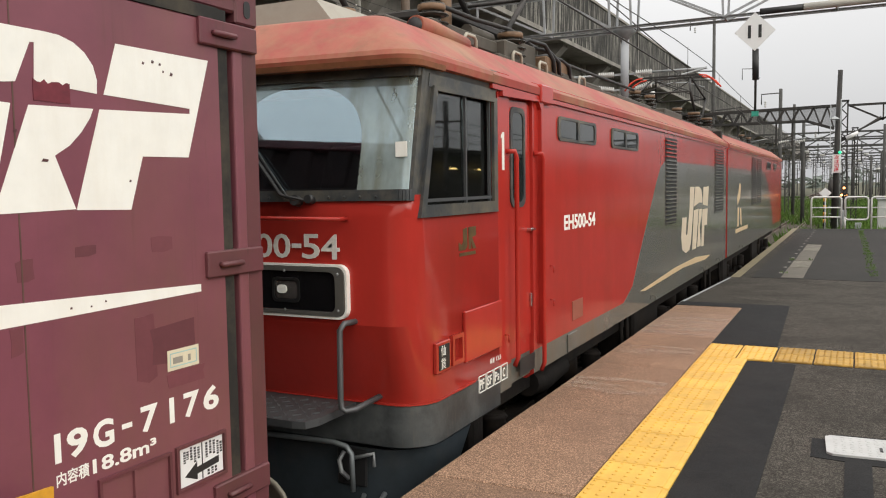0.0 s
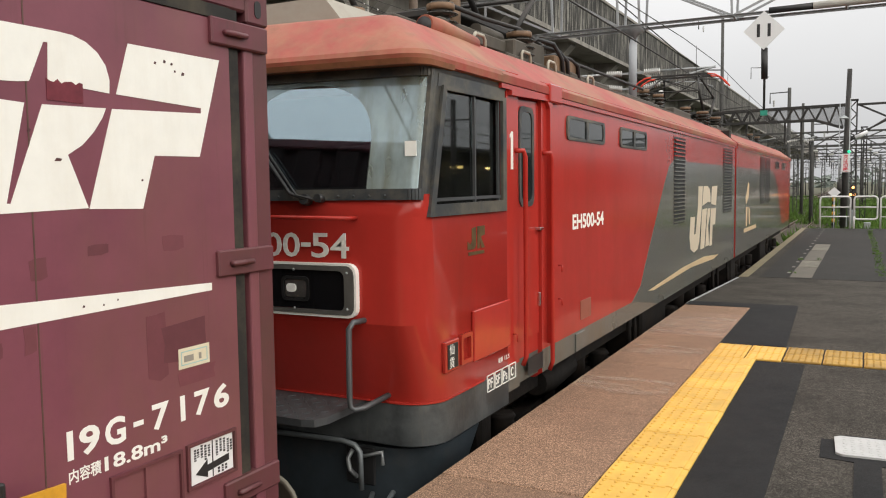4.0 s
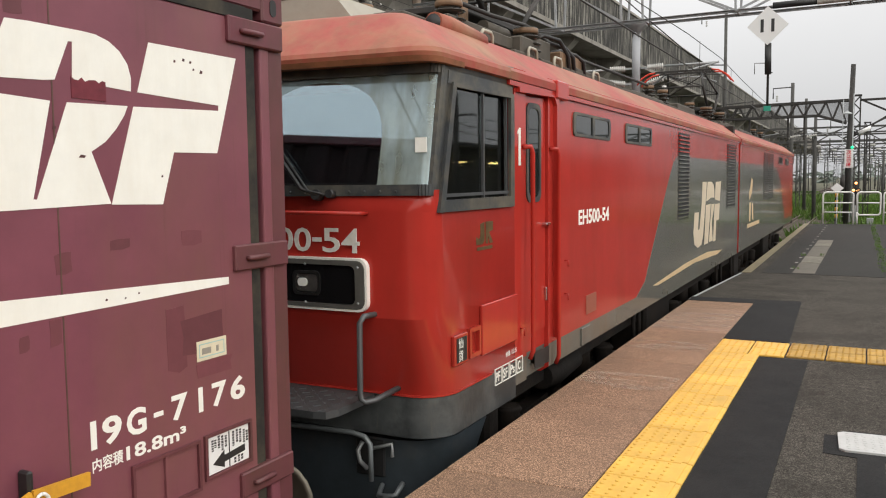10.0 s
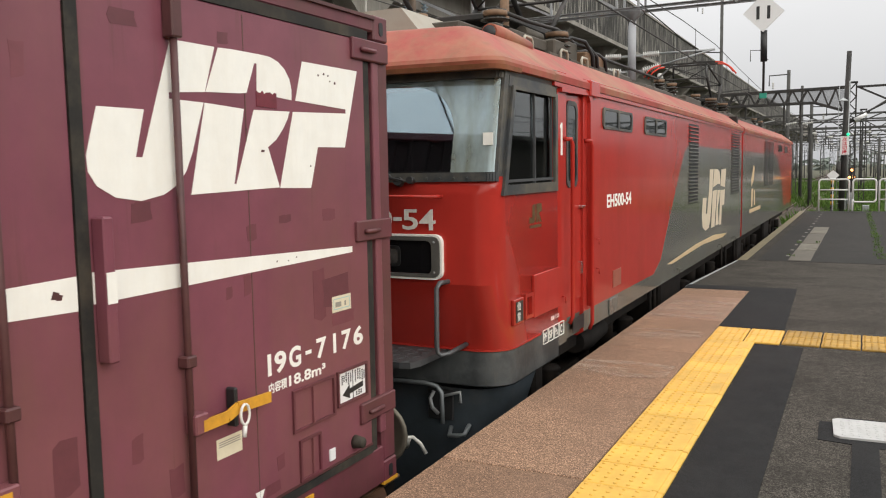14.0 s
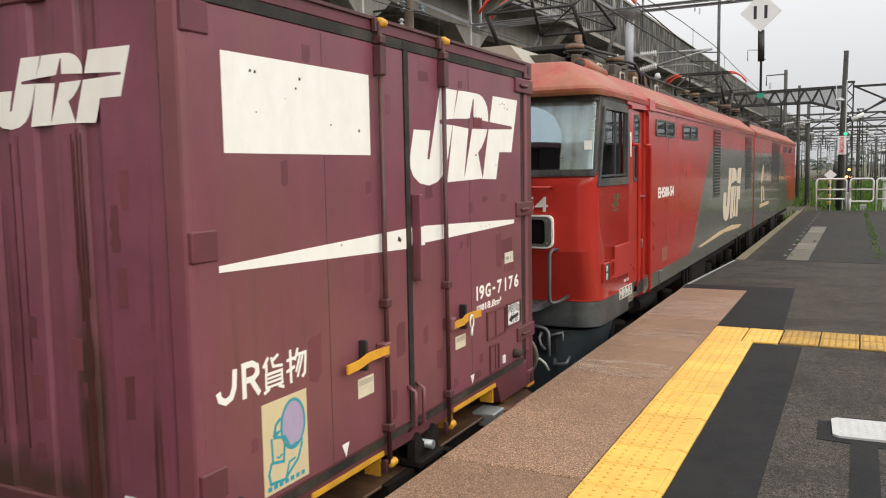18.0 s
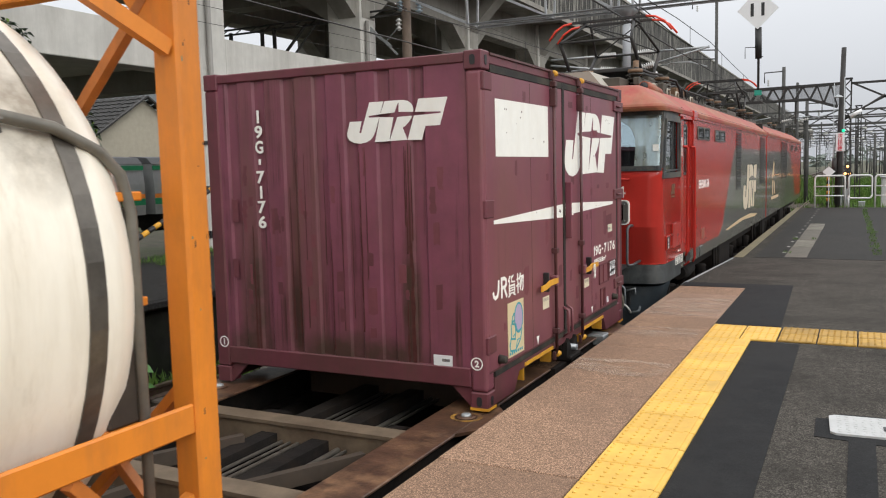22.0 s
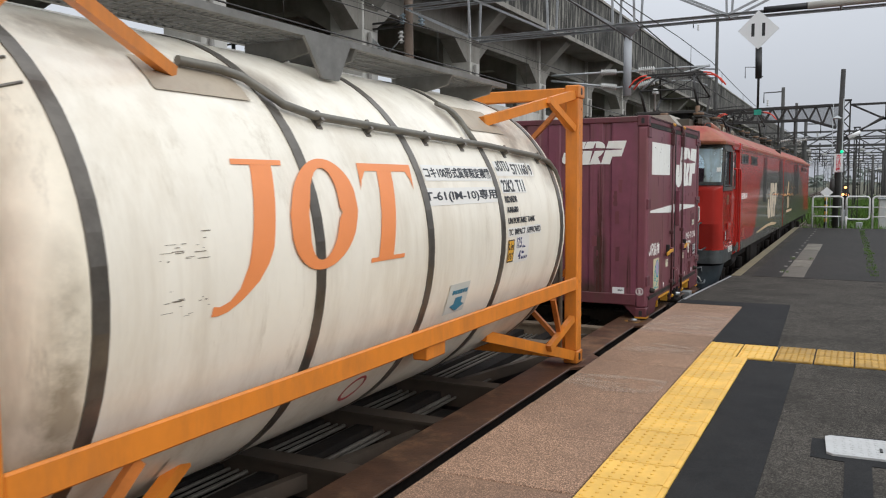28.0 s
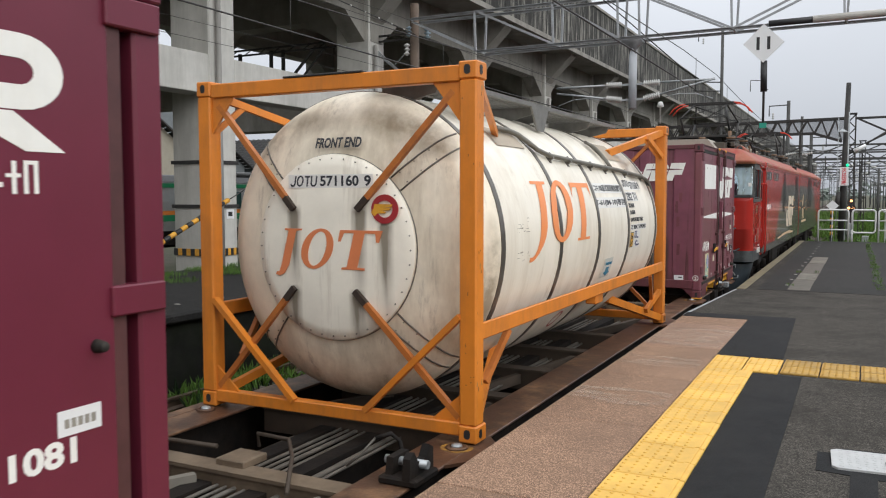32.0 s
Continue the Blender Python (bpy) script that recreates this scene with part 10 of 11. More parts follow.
cab = empty("trackside_cabinet", Matrix.Translation((1.45, 38.0, -1.62)), "pale grey trackside equipment cabinet", "cabinet")
part("body", box(-0.55, 0.55, -0.4, 0.4, 0.3, 2.35, 0.02), mat("pale_cabinet", (0.5, 0.51, 0.5), 0.5, var=0.08), cab)
part("roof", box(-0.6, 0.6, -0.45, 0.45, 2.36, 2.42, 0.01), STEEL, cab)
part("plinth", box(-0.5, 0.5, -0.35, 0.35, 0, 0.3), CONC, cab)
for x, z in ((0.0, 1.5), (-0.3, 1.2), (0.55, 1.0)):
    th = empty("relay_box", Matrix.Translation((x - 0.35, 37, -1.62)), "small grey relay box on a post", "relay box", "relay boxes")
    part("box", box(-0.12, 0.12, -0.1, 0.1, z, z + 0.45, 0.01), STEEL, th)
    part("post", box(-0.03, 0.03, -0.03, 0.03, 0, z), STEEL, th)


# ---------------------------------------------------------------- planting
def leaf_mesh(rng, n, spread, size, mats, kind="lance"):
    """Many bent leaves in one mesh: spread(rng) gives a place and a direction."""
    verts, faces, idx = [], [], []
    for i in range(n):
        p, d = spread(rng)
        d = Vector(d).normalized()
        s = d.cross(Vector((rng.uniform(-0.4, 0.4), rng.uniform(-0.4, 0.4), 1))).normalized()
        u = s.cross(d)
        L = size * rng.uniform(0.6, 1.25)
        w = L * (0.19 if kind == "lance" else 0.42 if kind == "broad" else 0.045)
        k = len(verts)
        p = Vector(p)
        sag = 0.28 if kind != "blade" else 0.1
        verts += [p, p + d * L * 0.45 + s * w + u * 0.04 * L, p + d * L * 0.5 - u * 0.03 * L, p + d * L * 0.45 - s * w + u * 0.04 * L, p + d * L - Vector((0, 0, sag * L))]
        faces += [(k, k + 1, k + 2), (k, k + 2, k + 3), (k + 1, k + 4, k + 2), (k + 2, k + 4, k + 3)]
        m = 0 if rng.random() < 0.82 else 1
        idx += [m] * 4
    me = bpy.data.meshes.new("leaves")
    me.from_pydata([tuple(v) for v in verts], [], faces)
    for m in mats:
        me.materials.append(m)
    me.polygons.foreach_set("material_index", idx)
    return me


def shrub(x, y, z, blobs, n, size, label, mats=(LEAFD, LEAFL), kind="lance", rosettes=True, name="shrub", stems=True):
    rng = random.Random(int(x * 100 + y * 10))
    th = empty(name, Matrix.Translation((x, y, z)), label, "shrub" if name == "shrub" else "tree", "shrubs" if name == "shrub" else "trees")
    centres = []
    for cx, cy, cz, rx, ry, rz in blobs:
        k = int(n / 9 * rx * ry * rz / sum(b[3] * b[4] * b[5] for b in blobs)) + 1
        for _ in range(k):
            t, c = rng.uniform(0, math.tau), rng.uniform(-0.6, 1)
            q = rng.uniform(0.66, 1.08)
            s_ = math.sqrt(1 - c * c)
            centres.append((Vector((cx + rx * q * s_ * math.cos(t), cy + ry * q * s_ * math.sin(t), max(0.05, cz + rz * q * c))), Vector((s_ * math.cos(t), s_ * math.sin(t), c + 0.35))))
    state = {"i": 0}

    def spread(r):
        c, d = centres[(state["i"] // 9) % len(centres)]
        state["i"] += 1
        a = state["i"] * 2.4
        v = d.normalized()
        s_ = v.cross(Vector((0.3, 0.2, 1))).normalized()
        u = s_.cross(v)
        return c + Vector((r.uniform(-0.03, 0.03),) * 3), (s_ * math.cos(a) + u * math.sin(a)) * 1.0 + v * r.uniform(0.1, 0.7)

    me = leaf_mesh(rng, len(centres) * 9, spread, size, mats, kind)
    ob = new("crown", me)
    ob.parent = th
    tagged(ob, kind="stuff")
    # Near-black solid core, its colour standing in for shade between the leaves
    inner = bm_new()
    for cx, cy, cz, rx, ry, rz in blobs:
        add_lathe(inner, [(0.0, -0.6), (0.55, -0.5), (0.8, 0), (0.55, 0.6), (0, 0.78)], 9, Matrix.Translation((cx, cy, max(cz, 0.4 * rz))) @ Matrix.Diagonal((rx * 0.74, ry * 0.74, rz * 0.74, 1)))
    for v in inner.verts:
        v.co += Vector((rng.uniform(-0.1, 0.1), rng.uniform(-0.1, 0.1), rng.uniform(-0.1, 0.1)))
    part("inner_foliage", inner, mat("shade_dark_core", (0.008, 0.013, 0.006), 0.9, spec=0.1) if "shade_dark_core" not in bpy.data.materials else bpy.data.materials["shade_dark_core"], th)
    if stems:
        for k in range(4):
            cx, cy, cz, rx, ry, rz = blobs[k % len(blobs)]
            part("stem", tube([(cx * 0.3 + 0.1 * k, cy * 0.3, 0), (cx * 0.7, cy * 0.7, cz * 0.6), (cx, cy, cz)], [0.05, 0.035, 0.015], 7), mat("bark", (0.09, 0.07, 0.05), 0.9) if "bark" not in bpy.data.materials else bpy.data.materials["bark"], th)
    return th


shrub(-12.9, 9.9, FAR_Z, [(0, 0, 1.0, 0.9, 1.1, 1.2), (0.0, -0.5, 2.3, 0.9, 1.0, 1.1), (-0.1, -0.9, 3.6, 0.8, 0.9, 0.8), (0.1, 0.45, 2.0, 0.75, 0.6, 1.0), (0.2, 0.5, 0.8, 0.7, 0.6, 0.8), (0.1, -1.9, 1.5, 0.95, 1.1, 1.6), (0.0, -1.9, 3.2, 0.9, 1.1, 1.2), (0.35, -0.4, 0.5, 0.6, 1.0, 0.55), (0.35, -1.9, 0.5, 0.6, 1.1, 0.6)], 25000, 0.17, "dense dark evergreen shrub with yellow-green new leaves on the old platform")
shrub(-13.1, 5.6, FAR_Z, [(0, 0, 1.3, 0.9, 1.7, 1.4), (0.0, 0.6, 2.7, 0.9, 1.4, 1.1)], 5500, 0.18, "dense dark evergreen shrub on the old platform")


def tufts(name, places, n, size, mats, label, kind="blade"):
    rng = random.Random(len(places) * 7 + n)
    pl = list(places)

    def spread(r):
        x, y, z, rad = pl[r.randrange(len(pl))]
        t, q = r.uniform(0, math.tau), rad * math.sqrt(r.random())
        return (x + q * math.cos(t), y + q * math.sin(t), z), (r.uniform(-0.5, 0.5), r.uniform(-0.5, 0.5), r.uniform(0.55, 1.2))

    ob = new(name, leaf_mesh(rng, n, spread, size, mats, kind))
    return tagged(ob, label, "grass", kind="stuff")


random.seed(21)
WEED = [(random.uniform(-8.5, -6.1), random.uniform(-8, 30), -1.44, 0.5) for _ in range(90)] + [(random.uniform(-5.7, -5.1), random.uniform(-6, 30), -1.44, 0.3) for _ in range(40)]
tufts("weeds", WEED, 9000, 0.26, (GRASS, LEAFL), "green weeds and grass between the tracks")
tufts("wall_weeds", [(random.uniform(-8.5, -8.0), 1.5 + 0.33 * k, -1.45, 0.22) for k in range(42)], 3800, 0.34, (GRASS, LEAFD), "tufts of grass along the foot of the platform wall")
tufts("low_weeds", [(x, y, z, 0.8) for x, y, z, r in WEED], 7000, 0.12, (LEAFD, GRASS), "low leafy weeds over the disused track", "broad")
tufts("platform_weeds", [(random.uniform(-12.9, -11.2), random.uniform(7.5, 20), FAR_Z, 0.35) for _ in range(34)], 4200, 0.13, (GRASS, LEAFD), "weeds along the back of the old platform")
tufts("crack_grass", [(0.36 - 0.004 * i, 16 + i * 0.55 + random.uniform(-0.2, 0.2), FAR_Z, 0.05 + 0.07 * random.random()) for i in range(28)] + [(-1.12, 19.0, FAR_Z, 0.07), (-0.78, 19.1, FAR_Z, 0.05), (-1.1, 16.2, FAR_Z, 0.08), (-1.5, 31.9, FAR_Z, 0.1), (0.35, 21, FAR_Z, 0.15)], 900, 0.07, (GRASS, LEAFL), "small grass in the platform cracks")
YARD = [(random.uniform(-1.9, 6.5), random.uniform(33.0, 37), -1.62, 0.5) for _ in range(120)]
tufts("yard_grass", YARD, 12000, 1.35, (GRASS, LEAFL), "tall bright grass beyond the platform end")
tufts("far_grass", [(random.uniform(-9, 14) if y > 60 else random.uniform(-1.0, 12), y, -1.62, 1.5) for y in [random.uniform(37, 130) for _ in range(260)]], 14000, 1.0, (GRASS, LEAFL), "rough grass between the yard tracks")
tufts("yard_bushes", [(random.choice((random.uniform(0.4, 9), random.uniform(-16, -8))), random.uniform(45, 160), -1.2, 1.2) for _ in range(70)], 16000, 0.38, (GRASS, LEAFD), "scrubby bushes in the yard", "broad")
# big-leaved seedlings beside the wagon
for x, y, z, k in ((-7.6, 5.7, -1.42, 15), (-7.7, 6.3, -1.48, 8), (-8.35, 7.25, -1.36, 26), (-8.25, 6.85, -1.44, 6)):
    th = empty("seedling", Matrix.Translation((x, y, z)), "young plant with large soft green leaves beside the rails", "plant", "seedlings")
    rng = random.Random(int(-x * 31))
    for i in range(k):
        a, h, L = rng.uniform(0, math.tau), rng.uniform(0.2, 0.62), rng.uniform(0.15, 0.27)
        out = rng.uniform(0.05, 0.36)
        c = Vector((math.cos(a) * out, math.sin(a) * out, h))
        tilt = pose(c.x, c.y, c.z, rng.uniform(-15, 15), rng.uniform(5, 35), math.degrees(a))
        o = [(-0.12, 0), (-0.02, 0.42), (0.3, 0.55), (0.62, 0.42), (1.0, 0.0), (0.62, -0.42), (0.3, -0.55), (-0.02, -0.42)]
        bm = bm_new()
        mid = bm.verts.new(tilt @ Vector((0.35 * L, 0, -0.06 * L)))
        vs = [bm.verts.new(tilt @ Vector((p * L, q * L, rng.uniform(-0.03, 0.03) * L))) for p, q in o]
        for j in range(len(vs)):
            bm.faces.new((mid, vs[j], vs[(j + 1) % len(vs)])).smooth = True
        part("leaf", bm, mat("soft_leaf", (0.075, 0.19, 0.045), 0.55, var=0.25, scale=8) if "soft_leaf" not in bpy.data.materials else bpy.data.materials["soft_leaf"], th)
    part("stem", tube([(0, 0, 0), (0.02, 0.02, 0.3)], 0.012, 6), LEAFL, th)

# ---------------------------------------------------------------- things on the old platform
can = empty("canopy_end", Matrix.Translation((-12.0, 6.9, 2.9)), "dull red fascia of an old platform canopy", "canopy")
part("fascia", box(-0.8, 0.8, -1.8, 1.6, 0.04, 0.62, 0.02), mat("dull_red_fascia", (0.34, 0.10, 0.085), 0.6, var=0.12, dirt=(0.24, 0.1, 0.08), dirt_amt=0.5, dscale=2), can)
part("top_edge", box(-0.83, 0.83, -1.8, 1.63, 0.62, 0.68), RUSTG, can)
for yy in (-1.6, 1.3):
    part("post", tube([(-0.4, yy, -2.9 + FAR_Z), (-0.4, yy, 0.04)], 0.07, 10), DARKIRON, can)
sg = empty("striped_stay", Matrix.Translation((-11.7, 9.98, FAR_Z)), "slanting yellow and black striped stay guard", "guard")
a, b = Vector((0, 0.0, 0.16)), Vector((0, 3.32, 1.56))
for k in range(22):
    part("stripe", tube([a.lerp(b, k / 22), a.lerp(b, (k + 1) / 22)], 0.05, 10), YELLOW if k % 2 else BLACK, sg)
part("stay_wire", tube([a - (b - a) * 0.10, b + (b - a) * 0.9], 0.012, 6), DARKIRON, sg)
for i, y in enumerate(COLS[3:6]):
    th = empty("striped_guard", Matrix.Translation((VX, y, FAR_Z)), "yellow and black striped band round the column foot", "guard", "column guards")
    bm = bm_new()
    for k in range(9):
        part("stripe", box(0.004, 0.03, k * 0.094, k * 0.094 + 0.094, 0.28, 0.44), YELLOW if k % 2 else BLACK, th)
    for k in range(9):
        part("stripe", box(-1.15 + k * 0.128, -1.15 + (k + 1) * 0.128, -0.03, -0.004, 0.28, 0.44), YELLOW if k % 2 else BLACK, th)
nt = empty("column_notice", Matrix.Translation((VX + 0.004, 14.6, 0.95)), "small white notices on the concrete column", "notice")
part("sheet", box(0, 0.006, 0.1, 0.36, 0.0, 0.22), SIGNW, nt)
part("print_block", box(0.006, 0.008, 0.16, 0.30, 0.06, 0.16), BLACK, nt)

# ---------------------------------------------------------------- commuter train in the yard
emu = empty("commuter_train", Matrix.Translation((-31.4, 40, RAIL)), "silver commuter train with green and orange stripes, standing in the yard", "train")
SILVER = mat("brushed_steel_body", (0.42, 0.43, 0.43), 0.4, 0.6, var=0.08, scale=3, dirt=(0.25, 0.24, 0.22), dirt_amt=0.4, dscale=1)
for c in range(3):
    y0 = -31 + c * 20.2
    cr = part("car_body", loft([[(-1.4, y, 0.95), (1.4, y, 0.95), (1.43, y, 1.4), (1.43, y, 2.4), (1.33, y, 3.35), (1.0, y, 3.62), (0, y, 3.7), (-1.0, y, 3.62), (-1.33, y, 3.35), (-1.43, y, 2.4), (-1.43, y, 1.4)] for y in (y0, y0 + 19.6)]), SILVER, emu, "silver car body")
    part("green_band", box(1.432, 1.438, y0, y0 + 19.6, 1.42, 1.72), mat("green_band", (0.015, 0.22, 0.09), 0.35) if c == 0 else bpy.data.materials["green_band"], cr)
    part("orange_band", box(1.432, 1.438, y0, y0 + 19.6, 1.73, 1.93), mat("orange_band", (0.72, 0.22, 0.03), 0.35) if c == 0 else bpy.data.materials["orange_band"], cr)
    part("top_band", prism([(y0, 3.06), (y0 + 19.6, 3.06), (y0 + 19.6, 3.26), (y0, 3.26)], 0.08, Matrix.Translation((1.32, 0, 0)) @ SIDE), bpy.data.materials["green_band"], cr)
    for k in range(4):
        yd = y0 + 1.6 + k * 4.9
        for dd in (0.0, 0.68):
            dr = part("door", box(1.42, 1.437, yd + dd, yd + dd + 0.64, 1.0, 2.98), SILVER, cr)
            part("door_window", box(1.437, 1.442, yd + dd + 0.16, yd + dd + 0.48, 2.0, 2.8), mat("train_glass", (0.02, 0.06, 0.055), 0.08) if "train_glass" not in bpy.data.materials else bpy.data.materials["train_glass"], dr)
        if k < 3:
            part("window", prism(rrect(yd + 1.9, yd + 4.3, 1.98, 2.86, 0.12), 0.012, Matrix.Translation((1.42, 0, 0)) @ SIDE), bpy.data.materials["train_glass"], cr)
    part("roof", loft([[(1.36, y, 3.34), (1.02, y, 3.64), (0, y, 3.72), (-1.02, y, 3.64), (-1.36, y, 3.34)] for y in (y0 - 0.02, y0 + 19.62)]), mat("dark_train_roof", (0.05, 0.05, 0.052), 0.6) if c == 0 else bpy.data.materials["dark_train_roof"], cr, "dark grey roof")
    part("roof_unit", box(-0.9, 0.9, y0 + 6, y0 + 12, 3.68, 3.95, 0.12, 2), mat("grey_roof_unit", (0.12, 0.12, 0.12), 0.6) if c == 0 else bpy.data.materials["grey_roof_unit"], cr)
    part("underframe", box(-1.2, 1.2, y0 + 0.5, y0 + 19.0, 0.25, 0.95), UNDER, cr)
    for yb in (2.8, 16.8):
        part("bogie", box(-1.1, 1.1, y0 + yb - 1.5, y0 + yb + 1.5, 0.02, 0.6, 0.08), UNDER, cr)

# ---------------------------------------------------------------- houses behind the yard
def house(x, y, w, d, h, ridge, wall, roofm, label, storeys=1):
    """Gable house: ridge along x; the gable faces the tracks."""
    th = empty("house", Matrix.Translation((x, y, -1.6)), label, "house", "houses behind the yard")
    part("wall", prism([(0, 0), (w, 0), (w, h), (w / 2, h + ridge), (0, h)], d, Matrix(((0, 0, -1, 0), (1, 0, 0, 0), (0, 1, 0, 0), (0, 0, 0, 1)))), wall, th)
    for s in (-1, 1):
        rf = bm_new()
        n = 12
        for i in range(n):
            f0, f1 = i / n, (i + 1) / n
            ya, yb = w / 2 + s * (w / 2 + 0.5) * (1 - f0), w / 2 + s * (w / 2 + 0.5) * (1 - f1)
            za, zb = h - 0.25 + (ridge + 0.25) * f0, h - 0.25 + (ridge + 0.25) * f1
            for k in range(int(d / 0.6) + 1):
                x0 = 0.5 - k * 0.6
                vs = [rf.verts.new(p) for p in ((x0, ya, za + 0.12), (x0 - 0.6, ya, za + 0.12), (x0 - 0.6, yb, zb + 0.07), (x0, yb, zb + 0.07), (x0 - 0.3, ya, za + 0.19), (x0 - 0.3, yb, zb + 0.14))]
                rf.faces.new((vs[0], vs[4], vs[5], vs[3]))
                rf.faces.new((vs[4], vs[1], vs[2], vs[5]))
        part("roof", rf, roofm, th, "ribbed tile roof slope")
        bg = bm_new()
        add_bar(bg, (0.5, w / 2 + s * (w / 2 + 0.5), h - 0.2), (0.5, w / 2, h + ridge + 0.05), 0.1, 0.22, (1, 0, 0))
        part("barge_board", bg, DARKIRON, th)
    for i in range(storeys):
        for yy in (w * 0.2, w * 0.62):
            wd = part("window", box(0.0, 0.05, yy, yy + w * 0.2, 1.0 + i * 2.7, 2.1 + i * 2.7), mat("window_frame_white", (0.6, 0.6, 0.6), 0.4) if "window_frame_white" not in bpy.data.materials else bpy.data.materials["window_frame_white"], th)
            part("pane", box(0.05, 0.055, yy + 0.06, yy + w * 0.2 - 0.06, 1.06 + i * 2.7, 2.04 + i * 2.7), bpy.data.materials["train_glass"], wd)
    return th


CREAMW = mat("cream_render", (0.40, 0.365, 0.29), 0.8, var=0.08, dirt=(0.4, 0.36, 0.28), dirt_amt=0.4, dscale=0.5)
GREYW = mat("grey_cladding", (0.16, 0.175, 0.18), 0.7, var=0.1)
ROOFT = mat("grey_roof_tile", (0.04, 0.039, 0.038), 0.75, spec=0.2, var=0.2, scale=3)
house(-41, 34.5, 9.5, 12, 5.2, 3.0, CREAMW, ROOFT, "cream house with a dark tiled gable roof")
house(-47, 47.5, 8, 10, 5.5, 2.6, GREYW, ROOFT, "grey house with a tiled roof", 2)
house(-44, 22, 9, 12, 5.0, 2.6, CREAMW, ROOFT, "cream house with a tiled roof")
house(-44, 60, 9, 12, 5.6, 2.8, GREYW, ROOFT, "grey house with a tiled roof", 2)
bl = empty("office_building", Matrix.Translation((-58, 52, -1.6)), "dark grey flat-roofed building with white windows", "building")
part("wall", box(-9, 0, 0, 12, 0, 11.5), GREYW, bl)
part("parapet", box(-9.1, 0.1, -0.1, 12.1, 11.5, 11.8), CONC, bl)
for i in range(3):
    for k in range(4):
        wd = part("window", box(0, 0.06, 1.0 + k * 2.8, 3.0 + k * 2.8, 1.4 + i * 3.3, 2.7 + i * 3.3), bpy.data.materials["window_frame_white"], bl)
        part("pane", box(0.06, 0.07, 1.1 + k * 2.8, 2.9 + k * 2.8, 1.5 + i * 3.3, 2.6 + i * 3.3), bpy.data.materials["train_glass"], wd)

# distant tree line all round: many small ragged crowns
rng = random.Random(5)
# Paler than leaves nearby: far haze put into the base colour
PALE = mat("hazed_foliage", (0.16, 0.185, 0.165), 0.9, var=0.25, scale=0.05, spec=0.1)
verts, faces = [], []
for k in range(5200):
    a = rng.uniform(0, math.tau)
    R = rng.uniform(380, 460)
    z = rng.uniform(-1.5, 6.5 + 2.5 * math.sin(a * 9) + 1.5 * math.sin(a * 31))
    c = Vector((R * math.sin(a), 40 + R * math.cos(a), z))
    n = len(verts)
    for q in range(6):
        verts.append(c + Vector((rng.uniform(-2.6, 2.6), rng.uniform(-2.6, 2.6), rng.uniform(-1.5, 1.6))))
    faces += [(n, n + 1, n + 2), (n + 2, n + 3, n + 4), (n + 4, n + 5, n), (n + 1, n + 3, n + 5)]
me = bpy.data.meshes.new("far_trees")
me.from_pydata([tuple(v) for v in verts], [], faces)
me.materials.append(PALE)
tagged(new("far_trees", me), "far belt of trees round the yard, paled for haze", "trees", kind="stuff")
# dark shed wall behind the platform, with lamps under its eave
shed = empty("station_shed", Matrix.Translation((17.0, 0, -1.6)), "long dark station shed with warm lamps under its eave", "shed", kind="structure")
SHED = mat("dark_corrugated_wall", (0.035, 0.033, 0.03), 0.7, var=0.25, scale=2.0, dirt=(0.055, 0.05, 0.04), dirt_amt=0.5, dscale=0.6, streak=2.0)
part("wall", box(0.6, 0.9, -40, 90, 0, 5.1), SHED, shed)
part("roof", box(-0.6, 4.0, -40, 90, 5.1, 5.3), SHED, shed)
TUBE = glow("warm_lamp_tube", (1.0, 0.72, 0.25), 9.0)
for y in (33.0, 38.0, 43.0, 48.0):
    part("lamp_tube", box(0.0, 0.12, y, y + 1.5, 4.15, 4.24), TUBE, shed, "lit warm lamp tube")

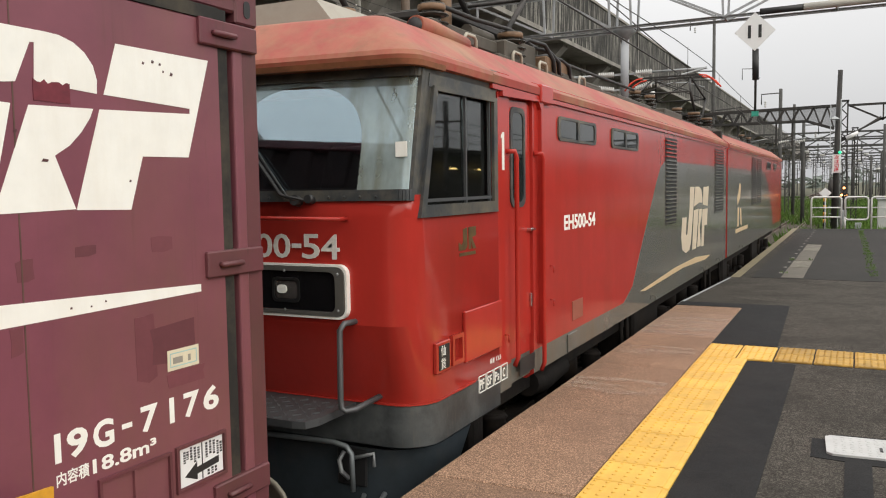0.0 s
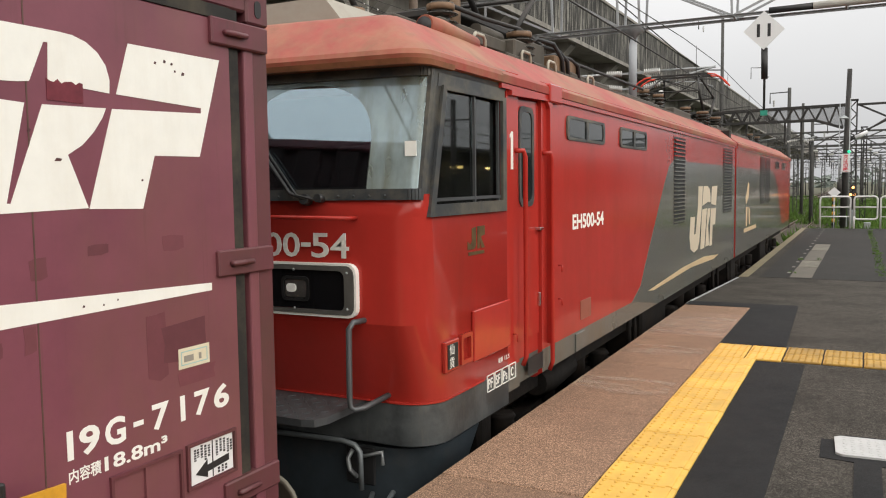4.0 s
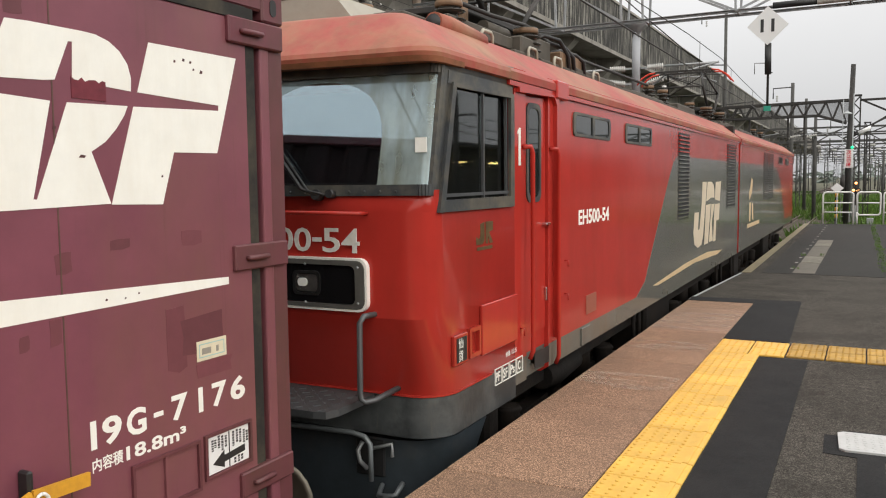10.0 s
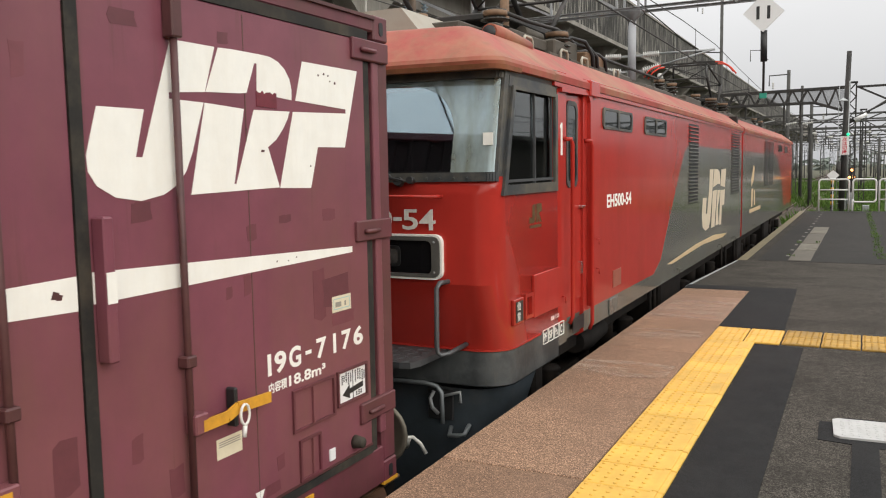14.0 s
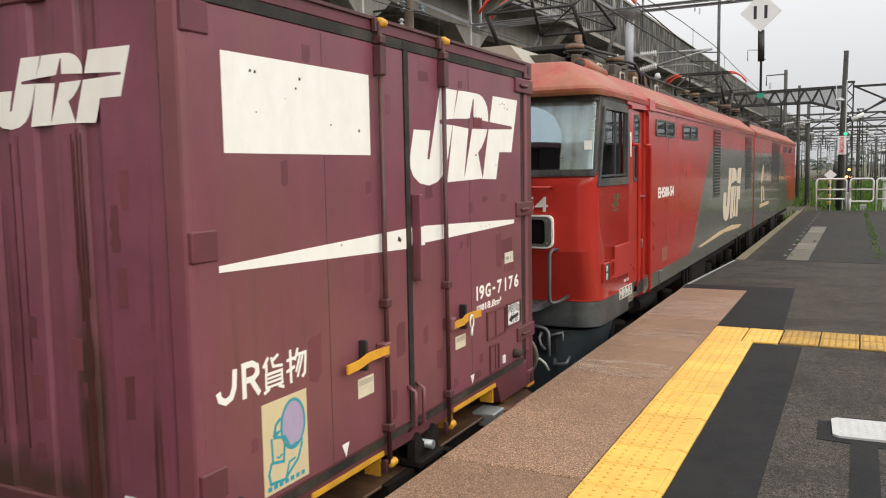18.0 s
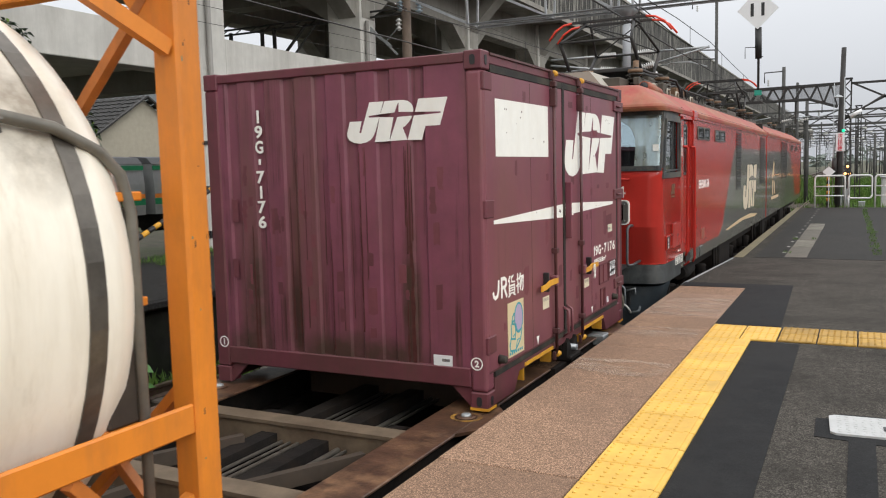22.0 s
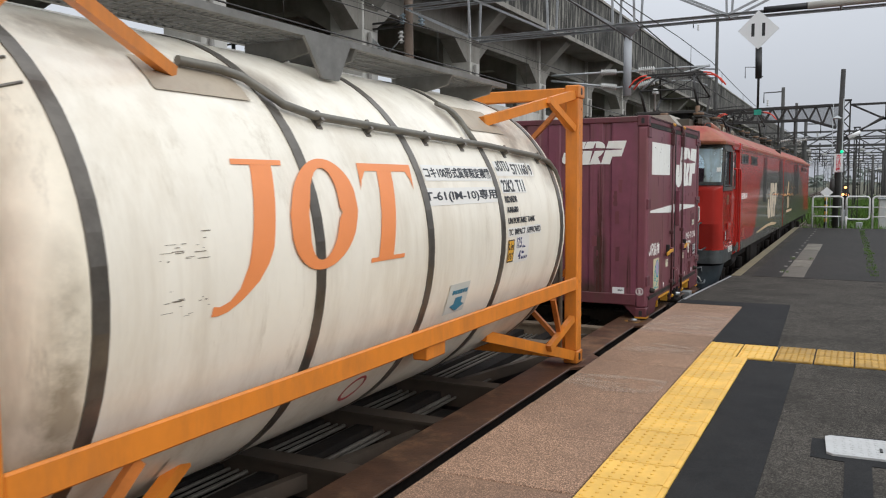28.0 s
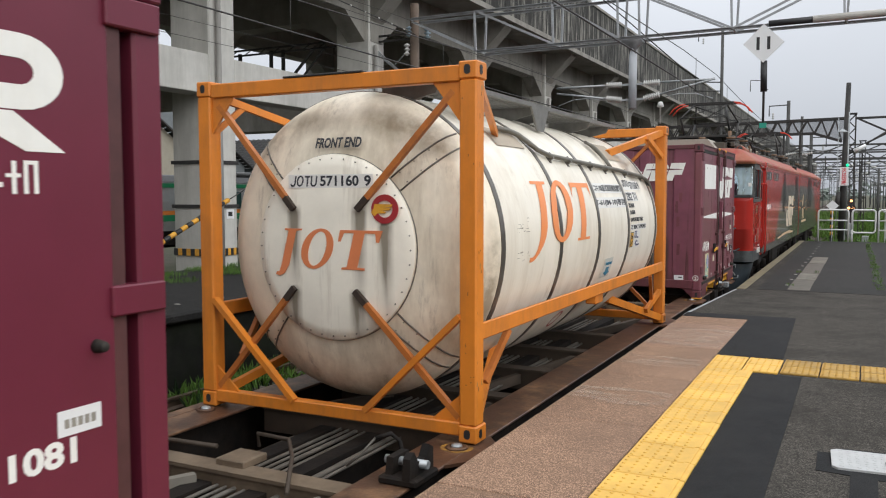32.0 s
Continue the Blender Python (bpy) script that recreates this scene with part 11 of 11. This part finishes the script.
# poles and wires of the siding behind the platform
for y, h in ((33.0, 6.9), (47.0, 6.6), (24.0, 6.2)):
    th = empty("siding_pole", Matrix.Translation((12.0, y, -1.62)), "tall dark line pole beside the station shed", "pole", "siding poles")
    part("shaft", tube([(0, 0, 0), (0, 0, h)], [0.16, 0.12], 10), DARKIRON, th)
    part("cross_arm", (lambda b: (add_bar(b, (-0.9, 0, h - 0.9), (0.9, 0, h - 0.9), 0.08), b)[1])(bm_new()), DARKIRON, th)
for k, (x, z, sag) in enumerate(((11.2, 4.35, 0.25), (12.8, 4.3, 0.3), (12.0, 3.75, 0.35), (11.6, 3.2, 0.2))):
    pts = [(x, y, z - sag * math.sin(math.pi * ((y - 5) % 14) / 14)) for y in np.linspace(5, 89, 49)]
    tagged(part("siding_wire", tube(pts, 0.022, 5), bpy.data.materials["wire"]), "dark line wire sagging between the siding poles", "cable", "siding wires")


# ---------------------------------------------------------------- what moves
def bend(y, start=12.0):
    """How far the line has curved towards the platform at y."""
    return max(0.0, y - start) ** 2 / 2400.0


def slack(t):
    """How far the couplers have stretched as the locomotive pulls."""
    return float(np.interp(t, [11.5, 14, 17, 20, 25], [0.0, 0.03, 0.06, 0.09, 0.12]))


def motions():
    for th in TRAIN:
        x, y0, z = th.matrix_basis.translation
        rows = []
        for t, d in RUN:
            if th == loco:
                # the near unit stands on two bogies, so it lies along a chord
                d += slack(t)
                ya, yb = y0 + 3.1, y0 + 15.0
                xa, xb = bend(ya + d, 8.0) - bend(ya, 8.0), bend(yb + d, 8.0) - bend(yb, 8.0)
                turn = Matrix.Rotation(-(xb - xa) / (yb - ya), 4, "Z")
                rows.append((t, Matrix.Translation((x + xa, ya + d, z)) @ turn @ Matrix.Translation((0, y0 - ya, 0))))
            else:
                turn = Matrix.Rotation(-(max(0.0, y0 + d - 12.0) - max(0.0, y0 - 12.0)) / 1200.0, 4, "Z")
                rows.append((t, Matrix.Translation((x + bend(y0 + d) - bend(y0), y0 + d, z)) @ turn))
        walk(th, rows)
    for ws, r in WHEELS:
        base = ws.matrix_basis.copy()
        walk(ws, [(t, base @ Matrix.Rotation(-d / r, 4, "X")) for t, d in RUN])


motions()
